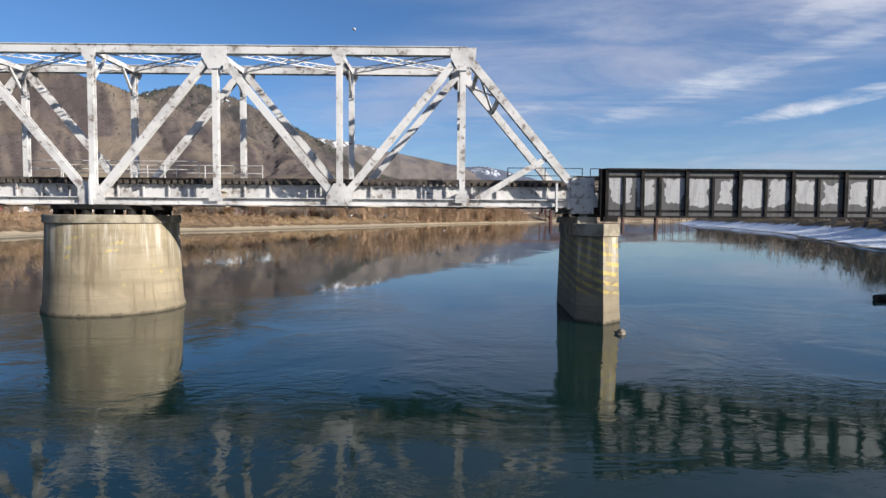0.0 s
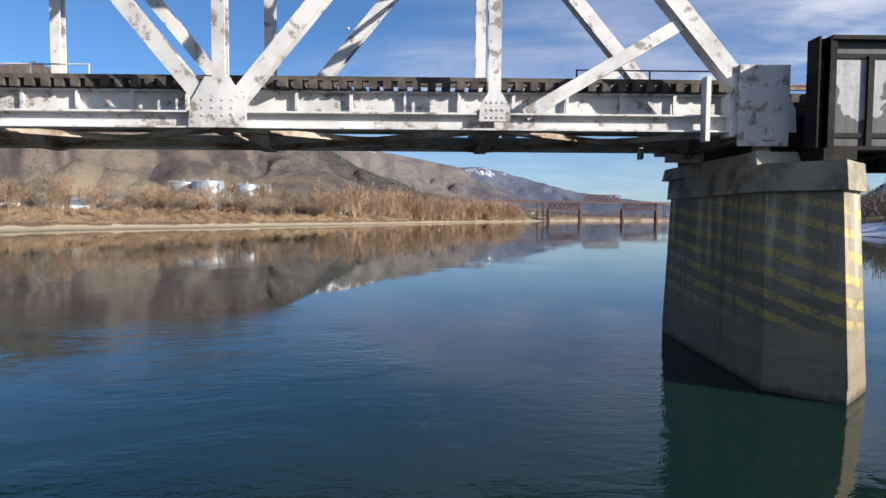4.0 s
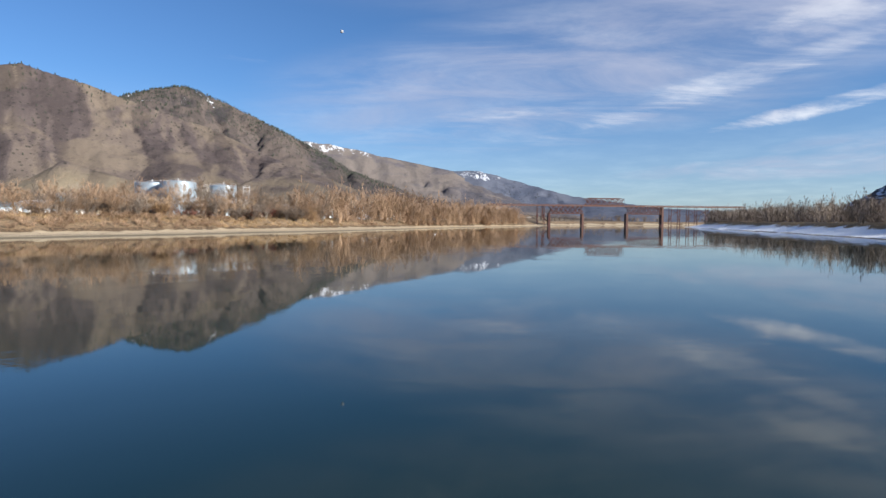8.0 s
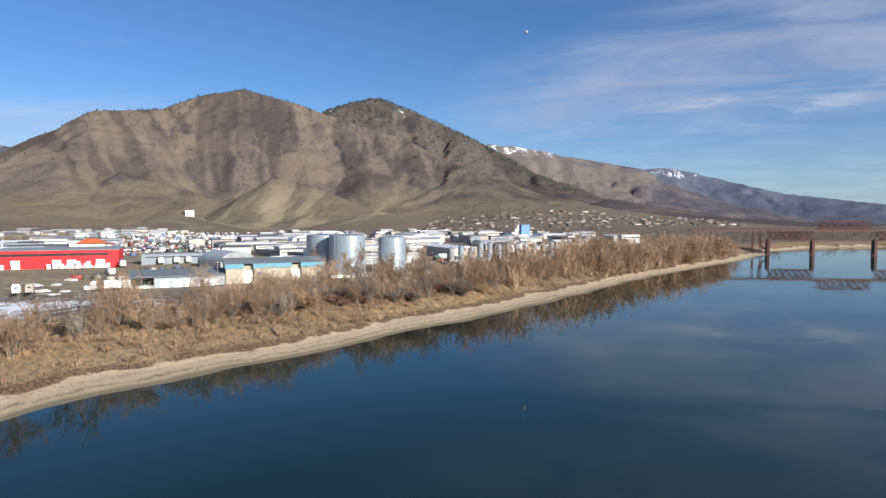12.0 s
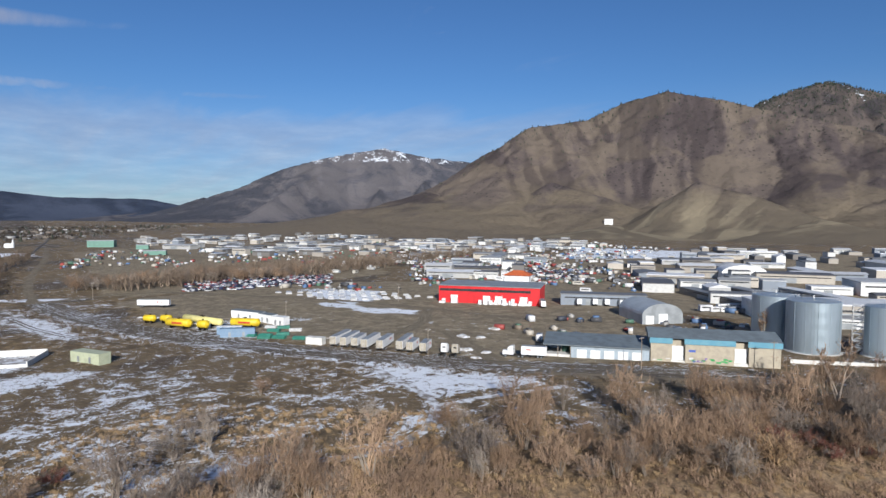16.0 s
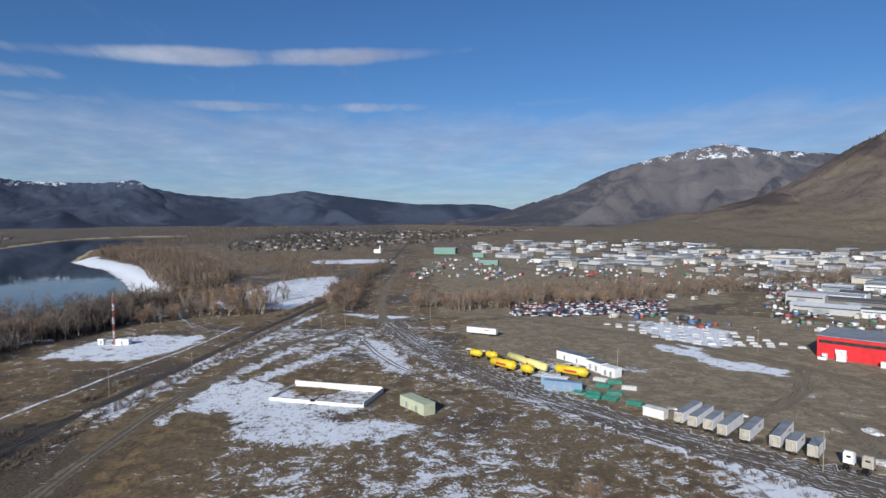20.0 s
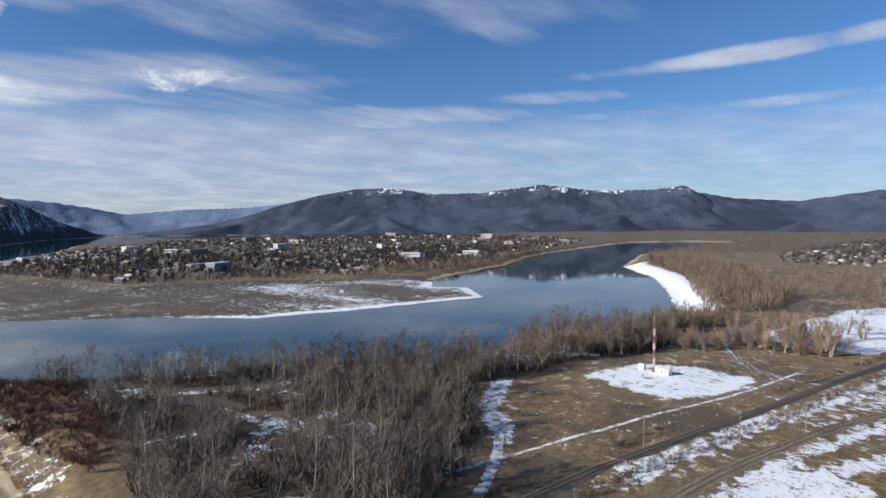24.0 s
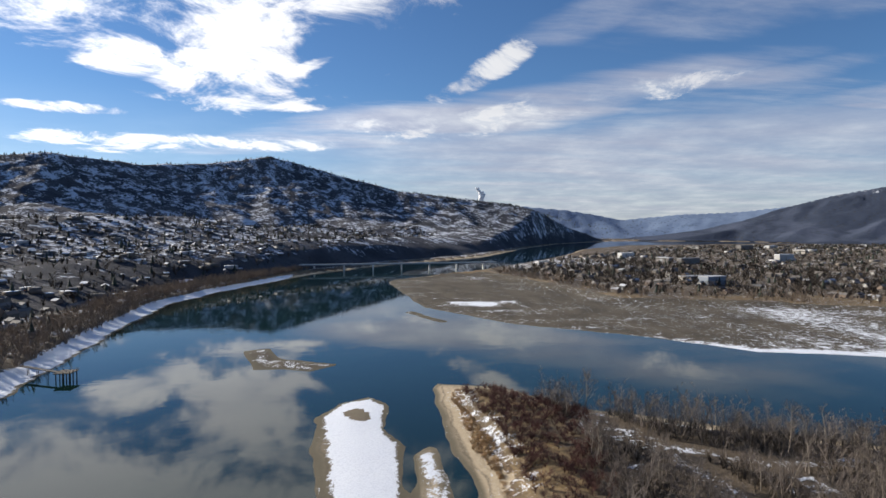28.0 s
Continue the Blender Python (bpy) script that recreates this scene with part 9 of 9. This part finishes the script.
def yard_clutter():
    """Parked vans, campers and stacks, one by one, round the yards."""
    rnd = random.Random(5)
    v = thing("parked_van", "parked camper van with pale sides in the storage yard", "van", "parked campers")
    part("body", Shape().box(-3.4, -1.15, 0.5, 2.2, 1.15, 3.1), varied("camper_paint", [(0.7, 0.7, 0.68), (0.6, 0.6, 0.6), (0.45, 0.44, 0.42), (0.72, 0.72, 0.72), (0.2, 0.21, 0.23), (0.5, 0.47, 0.4)], 0.5), v)
    part("cab", Shape().add([(2.2, -1.05, 0.5), (3.6, -1.0, 0.5), (3.6, 1.0, 0.5), (2.2, 1.05, 0.5), (2.2, -1.05, 2.6), (2.9, -0.9, 1.6), (2.9, 0.9, 1.6), (2.2, 1.05, 2.6)], [(0, 1, 5, 4), (1, 2, 6, 5), (2, 3, 7, 6), (4, 5, 6, 7), (0, 3, 2, 1)]), M_GREY_METAL, v)
    for x0 in (-2, 2.6):
        for o in (-0.9, 0.9):
            part("rim", Shape().tube((x0, o - 0.215, 0.4), (x0, o + 0.215, 0.4), 0.22, 10), M_GREY_METAL, part("wheel", Shape().tube((x0, o - 0.2, 0.4), (x0, o + 0.2, 0.4), 0.4, 12), M_TYRE, v))
    part("window", Shape().box(-2.6, -1.18, 1.8, 1.4, -1.14, 2.4), M_DARK_GLASS, v)
    first = True
    spots = [(-206 + i * 3.6 + rnd.uniform(-1, 1), 440 + i * 3.4 + k * 17, 59) for i in range(12) for k in range(2)]
    spots += [(x, y, rnd.choice((32, 122)) + rnd.uniform(-6, 6)) for x, y in scatter([(-250, 440), (-330, 560), (-440, 640), (-450, 820), (-600, 900), (-640, 620), (-470, 430), (-380, 440)], 80, 55, None, 6)]
    spots += [(x, y, rnd.choice((32, 122)) + rnd.uniform(-6, 6)) for x, y in scatter([(-500, 400), (-620, 600), (-700, 560), (-560, 350)], 30, 56, None, 6)]
    for x, y, turn in spots:
        m, size = pose(x, y, ground_at(x, y), 0, 0, turn), (1.2, 1.1, rnd.uniform(0.8, 1.15))
        if first:
            v.matrix_basis = m @ Matrix.Diagonal((*size, 1))
            first = False
        else:
            copy_sized(v, m, size)
    M_STACK = varied("grey_concrete_block", [(0.42, 0.42, 0.42), (0.3, 0.31, 0.33), (0.5, 0.5, 0.49), (0.22, 0.24, 0.28)])
    stack = thing("block_stack", "stack of pale grey concrete blocks in the yard", "concrete blocks", "block stacks")
    for j in range(2):
        part("block", Shape().box(-2.4 + j * 0.2, -0.7, j * 0.8, 2.3 - j * 0.4, 0.7, j * 0.8 + 0.77), M_STACK, stack)
    first = True
    for i in range(7):
        for j in range(9):
            if (i * 5 + j * 3) % 7 == 0:
                continue
            x, y = -352 - i * 9.5 + j * 2.2 + rnd.uniform(-0.6, 0.6), 306 + j * 6.2 - i * 2.6 + rnd.uniform(-0.6, 0.6)
            m = pose(x, y, ground_at(x, y), 0, 0, 64 + rnd.uniform(-3, 3))
            if first:
                stack.matrix_basis = m @ Matrix.Diagonal((0.8, 0.8, 0.7, 1))
                first = False
            else:
                copy_sized(stack, m, (0.8, 0.8, 0.7))
    heap = worn("dirty_snow_heap", (0.7, 0.71, 0.73), (0.3, 0.27, 0.23), 0.6, 0.9)
    for x, y, s in ((-207, 280, 2.4), (-200, 284, 1.8), (-196, 276, 1.6), (-228, 296, 2.6), (-222, 300, 2.0), (-246, 268, 1.4), (-252, 256, 1.4), (-256, 250, 1.3), (-350, 205, 1.8), (-355, 200, 1.6), (-233, 318, 2.6), (-238, 324, 2.0)):
        rock("rubble_mound", (x, y, ground_at(x, y) + 0.1), (s * 1.2, s * 0.7, s * 0.32), int(s * 100 + x), heap, "low heap of snowy rubble in the yard")


yard_clutter()


def yard_goods():
    """Stacked goods, crates and parked vehicles over the distant yards."""
    load = Shape().box(-2.0, -1.0, -0.2, 2.0, 1.0, 1.7).box(-1.2, -0.8, 1.7, 1.0, 0.8, 2.3)
    van = Shape().box(-3.2, -1.1, 0.3, 2.0, 1.1, 2.7).box(2.0, -1.0, 0.3, 3.2, 1.0, 1.8)
    paint = islands("yard_goods_paint", [(0.60, 0.60, 0.58), (0.06, 0.06, 0.065), (0.34, 0.33, 0.31), (0.10, 0.09, 0.08), (0.66, 0.66, 0.66), (0.20, 0.16, 0.12), (0.05, 0.055, 0.07), (0.44, 0.40, 0.34), (0.10, 0.17, 0.30), (0.30, 0.06, 0.05), (0.08, 0.16, 0.11)], 0.6)
    geos = [(np.array(g.v), np.array(g.f)) for g in (load, van, load)]
    for outline, count, seed, label in (
        ([(-640, 560), (-470, 430), (-430, 300), (-395, 330), (-330, 440), (-250, 450), (-330, 560), (-440, 640)], 420, 501, "crowded goods and parked vehicles behind the red warehouse"),
        ([(-640, 330), (-960, 360), (-1150, 760), (-950, 1150), (-560, 1000), (-460, 640), (-560, 480)], 900, 502, "goods and vehicles among the industrial sheds"),
        ([(-240, 300), (-180, 300), (-110, 380), (-60, 500), (-60, 700), (-200, 620), (-250, 430)], 190, 503, "goods and parked vehicles beside the tank yard"),
        ([(-700, 190), (-1000, 260), (-960, 320), (-640, 320)], 130, 504, "vehicles and goods in the yards by the road"),
    ):
        q = scatter(outline, count, seed, lambda x, y: fractal(x, y, 45, 2, 33) > 0.42)
        planted("yard_goods", label, "yard goods", geos, paint, np.column_stack([q, ground_z(q)]), np.random.default_rng(seed).uniform(0.6, 1.25, len(q)), seed)


yard_goods()


def town():
    put = Setter([house_pattern(0), house_pattern(1)])
    rnd = random.Random(21)
    flat = [(-330, -980), (-400, -600), (-640, -505), (-850, -475), (-1100, -570), (-1500, -730), (-2300, -1010), (-2300, -2300), (-1150, -2050), (-600, -1450)]
    spots = scatter(flat, 1050, 301, lambda x, y: land_height(x, y) > 3.0, 13)
    order = np.argsort(np.hypot(spots[:, 0] + 120, spots[:, 1] - 110))
    spots = spots[order]
    for x, y in spots[:150]:
        put.put(rnd.randrange(2), x, y, ground_at(x, y), rnd.choice((20, 110)) + rnd.uniform(-5, 5), (rnd.uniform(0.7, 1.05), rnd.uniform(0.7, 1.0), rnd.uniform(0.75, 1.0)))
    gable = Shape().box(-6, -4, -0.5, 6, 4, 3.6).add([(-6.5, -4.6, 3.5), (6.5, -4.6, 3.5), (6.5, 0, 6), (-6.5, 0, 6)], [(0, 1, 2, 3)]).add([(-6.5, 4.6, 3.5), (6.5, 4.6, 3.5), (6.5, 0, 6), (-6.5, 0, 6)], [(1, 0, 3, 2)])
    flatroof = Shape().box(-11, -6, -0.5, 11, 6, 5.5)
    geos = [(np.array(g.v), np.array(g.f)) for g in (gable, gable, flatroof)]
    rest = spots[150:]
    planted("town_houses", "mixed roofs of the flat riverside town", "houses", geos, M_HOUSES, np.column_stack([rest, ground_z(rest)]), np.random.default_rng(2).uniform(0.55, 0.95, len(rest)), 31)
    hillside = [(110, -330), (330, -300), (800, -500), (900, -1100), (560, -1700), (150, -2000), (-250, -2250), (-300, -1950), (-20, -1300), (80, -1000), (140, -760), (140, -500)]
    q = scatter(hillside, 1200, 302, lambda x, y: (land_height(x, y) > 3.0) & (fractal(x, y, 160, 2, 8) > 0.40), 12)
    z = south_height(q[:, 0], q[:, 1])
    near = np.argsort(np.hypot(q[:, 0] + 120, q[:, 1] - 110))
    for i in near[:60]:
        put.put(rnd.randrange(2), q[i, 0], q[i, 1], z[i] - 0.3, rnd.choice((-30, 60)) + rnd.uniform(-8, 8), (rnd.uniform(0.65, 1.0), rnd.uniform(0.7, 1.0), rnd.uniform(0.75, 1.0)))
    rest = near[60:]
    planted("hillside_houses", "houses scattered over the snowy southern hillside", "houses", geos, M_HOUSES, np.column_stack([q[rest], z[rest] - 0.4]), np.random.default_rng(3).uniform(0.5, 0.9, len(rest)), 32)
    snowy = islands("snow_covered_roofs", [(0.72, 0.75, 0.80), (0.55, 0.58, 0.63), (0.20, 0.19, 0.18), (0.66, 0.69, 0.74), (0.14, 0.13, 0.125)])
    slope = [(-6.6, -4.7, 3.53), (6.6, -4.7, 3.53), (6.6, 0, 6.08), (-6.6, 0, 6.08), (6.6, 4.7, 3.53), (-6.6, 4.7, 3.53)]
    pitched = Shape().add(slope + [(x, y, z + 0.3) for x, y, z in slope], [(0, 3, 2, 1), (3, 5, 4, 2), (6, 7, 8, 9), (9, 8, 10, 11), (0, 1, 7, 6), (4, 5, 11, 10)])
    level = Shape().box(-11.2, -6.2, 5.55, 11.2, 6.2, 5.95)
    roofs = [(np.array(g.v), np.array(g.f)) for g in (pitched, pitched, level)]
    planted("hillside_roofs", "snow lying on the roofs of the hillside houses", "roofs", roofs, snowy, np.column_stack([q[rest], z[rest] - 0.4]), np.random.default_rng(3).uniform(0.5, 0.9, len(rest)), 32)
    q = scatter([(-700, 1500), (-300, 1400), (300, 1700), (300, 2100), (-200, 2000), (-650, 1750)], 300, 303, None, 13)
    planted("foothill_houses", "cluster of houses on the dry slope below the mountain", "houses", geos, islands("foothill_house_paint", [(0.24, 0.18, 0.14), (0.17, 0.12, 0.10), (0.42, 0.38, 0.34), (0.12, 0.10, 0.09)]), np.column_stack([q, np.maximum(LAND, np.max([ridge_height(q[:, 0], q[:, 1], PAUL, 820, 1.2, 0.17, 150, seed=1), ridge_height(q[:, 0], q[:, 1], PETER, 1000, 1.2, 0.2, seed=4)], 0))]), np.random.default_rng(4).uniform(0.6, 0.95, len(q)), 33)
    suburb = [(-1260, -120), (-1700, -200), (-2600, -150), (-2700, 900), (-1750, 380), (-1300, 120)]
    q = scatter(suburb, 420, 305, lambda x, y: (land_height(x, y) > 3.0) & (fractal(x, y, 220, 2, 18) > 0.45), 15)
    planted("suburb_houses", "low houses on the northern flats", "houses", geos, M_HOUSES, np.column_stack([q, ground_z(q)]), np.random.default_rng(6).uniform(0.6, 1.0, len(q)), 36)
    q = scatter(suburb, 1300, 306, lambda x, y: land_height(x, y) > 3.0)
    planted("suburb_trees", "bare trees among the northern houses", "trees", [round_crown(85, 8, 4.6, 7, 4, 3, 0, 0.16, lift=0.1)], M_TWIG_TOWN, np.column_stack([q, ground_z(q)]), np.random.default_rng(18).uniform(0.7, 1.3, len(q)), 38)
    block = Setter([warehouse_pattern(1)])
    block.patterns[0].name = "town_block"
    tagged(block.patterns[0], "flat-roofed apartment or shop block among the houses", "building", "town blocks")
    for x, y in scatter(flat, 28, 309, lambda x, y: land_height(x, y) > 3.0, 60):
        block.put(0, x, y, ground_at(x, y), rnd.choice((20, 110)) + rnd.uniform(-5, 5), (rnd.uniform(22, 55), rnd.uniform(12, 18), rnd.choice((6, 7, 9, 12, 15))))
    # conifers: in the towns and on the mountains
    spruce = Shape()
    for r, a, b in ((2.7, 0.6, 4.6), (2.1, 2.8, 7.0), (1.35, 5.2, 9.6)):
        spruce.turned([(r, a), (0.05, b)], 6, cap=False)
    v, f = np.array(spruce.v), np.array(spruce.f)
    for outline, count, seed, label, hill in (
        (suburb, 150, 315, "dark conifers among the northern houses", False),
        (flat, 700, 311, "dark conifers among the town houses", False),
        (hillside, 650, 312, "dark conifers among the hillside houses", True),
    ):
        q = scatter(outline, count, seed, lambda x, y: land_height(x, y) > 3.0)
        z = south_height(q[:, 0], q[:, 1]) if hill else ground_z(q)
        planted("town_conifers", label, "conifers", [(v, f)], M_CONIFER, np.column_stack([q, z - 0.5]), np.random.default_rng(seed).uniform(0.6, 1.4, len(q)), seed)
    q = scatter(hillside, 2600, 314, lambda x, y: land_height(x, y) > 3.0)
    planted("hillside_trees", "bare trees among the hillside houses", "trees", [round_crown(84, 8, 4.4, 6, 4, 3, 0, 0.16, lift=0.1)], M_TWIG_TOWN, np.column_stack([q, south_height(q[:, 0], q[:, 1])]), np.random.default_rng(17).uniform(0.8, 1.5, len(q)), 35)
    q = np.concatenate([scatter(flat, 3000, 313, lambda x, y: land_height(x, y) > 3.0), scatter([(-325, -990), (-400, -600), (-640, -505), (-850, -475), (-1100, -570), (-1500, -730), (-1500, -1100), (-900, -900), (-600, -1200)], 1500, 316, lambda x, y: land_height(x, y) > 3.0)])
    planted("town_trees", "bare street trees among the town houses", "trees", [round_crown(86, 8, 4.6, 6, 4, 3, 0, 0.16, lift=0.1), round_crown(87, 6.5, 4.2, 6, 4, 3, 0, 0.16, lift=0.1)], M_TWIG_TOWN, np.column_stack([q, ground_z(q)]), np.random.default_rng(7).uniform(0.9, 1.7, len(q)), 34)

    def crest_trees(name, label, ridge, width, power, rough, seed, count, spread_by, lo, hi, gully=90.0):
        rng = np.random.default_rng(seed)
        p = np.array(ridge, float)
        k = rng.uniform(lo, hi, count)
        i = np.minimum(k.astype(int), len(p) - 2)
        t = (k - i)[:, None]
        q = p[i, :2] * (1 - t) + p[i + 1, :2] * t + rng.normal(0, spread_by, (count, 2)) * rng.random((count, 1))
        z = ridge_height(q[:, 0], q[:, 1], ridge, width, power, rough, gully, seed) + 2.0
        planted(name, label, "conifers", [(v, f)], M_CONIFER, np.column_stack([q, z - 1.5]), rng.uniform(0.6, 1.25, count), seed)

    crest_trees("mountain_conifers", "scattered conifers along the bare mountain's crest", PAUL, 820, 1.2, 0.17, 1, 620, 190, 3, 10, 150)
    crest_trees("mountain_conifers", "dense conifers over the darker mountain", PETER, 1000, 1.2, 0.2, 4, 5200, 260, 0, 8)
    crest_trees("hill_conifers", "conifers along the southern hill's crest", SOUTH, 1150, 1.5, 0.16, 28, 2400, 330, 0, 12)


town()


def road_bridge():
    b = thing("road_bridge", "long low concrete road bridge over the western river", "bridge")
    a, c = Vector((40, -1060, 12)), Vector((-345, -1120, 12))
    part("deck", Shape().beam(a, c, 14, 1.6), M_GREY_METAL, b)
    for o in (-6.6, 6.6):
        part("parapet", Shape().beam(a + Vector((0, o, 1.3)), c + Vector((0, o, 1.3)), 0.3, 1.0), M_CONCRETE, b)
    for j in range(7):
        p = a.lerp(c, (j + 0.5) / 7)
        part("pier", Shape().prism([(p.x - 1.3, p.y - 5), (p.x + 1.3, p.y - 5), (p.x + 1.3, p.y + 5), (p.x - 1.3, p.y + 5)], -3, 11.4), M_CONCRETE, b)


road_bridge()


def pile_dock():
    d = thing("pile_dock", "dark timber dock on tall piles by the snowy shore", "dock")
    for x in (47, 50.5, 54):
        for y in (-251, -247, -243):
            part("pile", Shape().tube((x, y, -2.5), (x, y, 5.2), 0.3, 10), M_TIE, d)
    part("platform", Shape().box(46, -252, 4.3, 55, -242, 4.75), M_TIE, d)
    part("walkway", Shape().beam((55, -247, 4.5), (84, -262, 5.2), 2.4, 0.35), M_TIE, d)
    for t in (0.25, 0.5, 0.75):
        x, y = 55 + 29 * t, -247 - 15 * t
        part("trestle", Shape().beam((x, y - 0.8, -0.5), (x, y - 0.8, 4.5), 0.25, 0.25).beam((x, y + 0.8, -0.5), (x, y + 0.8, 4.5), 0.25, 0.25), M_TIE, d)
    part("guard_rail", Shape().beam((46, -252, 5.8), (55, -252, 5.8), 0.1, 0.1).beam((46, -242, 5.8), (55, -242, 5.8), 0.1, 0.1).beam((46, -252, 5.8), (46, -242, 5.8), 0.1, 0.1), M_POLE, d)


pile_dock()


# ---- moon and steam in the distance ----
M_MOON = worn("pale_day_moon", (0.36, 0.37, 0.39), (0.28, 0.29, 0.31), 0.05, 1.0, bump=0)
M_STEAM = worn("white_steam", (0.85, 0.85, 0.85), (0.75, 0.76, 0.78), 0.02, 1.0, bump=0)


def ball(name, at, r, mat, seed, rough, parent=None):
    bm = bmesh.new()
    bmesh.ops.create_icosphere(bm, subdivisions=3, radius=r)
    for v in bm.verts:
        v.co *= 1 + rough * noise.noise(v.co / r * 1.6 + Vector((seed, 0, 0)))
    for f in bm.faces:
        f.smooth = True
    me = bpy.data.meshes.new(name)
    bm.to_mesh(me)
    bm.free()
    me.materials.append(mat)
    ob = new(name, me)
    ob.location = at
    if parent:
        ob.parent = parent
    return ob


tagged(ball("moon", (-616, 4463, 1337), 12.0, M_MOON, 1, 0.0), "small pale daytime moon in the blue sky", "moon", kind="structure")
plume = thing("steam_plume", "white steam rising behind the hill", "steam", at=(-651, -3356, 205))
for j, (u, h, r) in enumerate(((0, 0, 6), (-1, 8, 7), (-3, 17, 9), (3, 26, 9), (-8, 30, 10), (-2, 40, 12), (-14, 46, 10), (-18, 58, 11), (-6, 56, 12), (0, 68, 10), (-12, 70, 10), (4, 80, 8), (12, 86, 8), (18, 94, 6), (10, 97, 5), (24, 99, 4))):
    ball("puff", (u, 0, h), r, M_STEAM, j * 3.1, 0.45, plume)
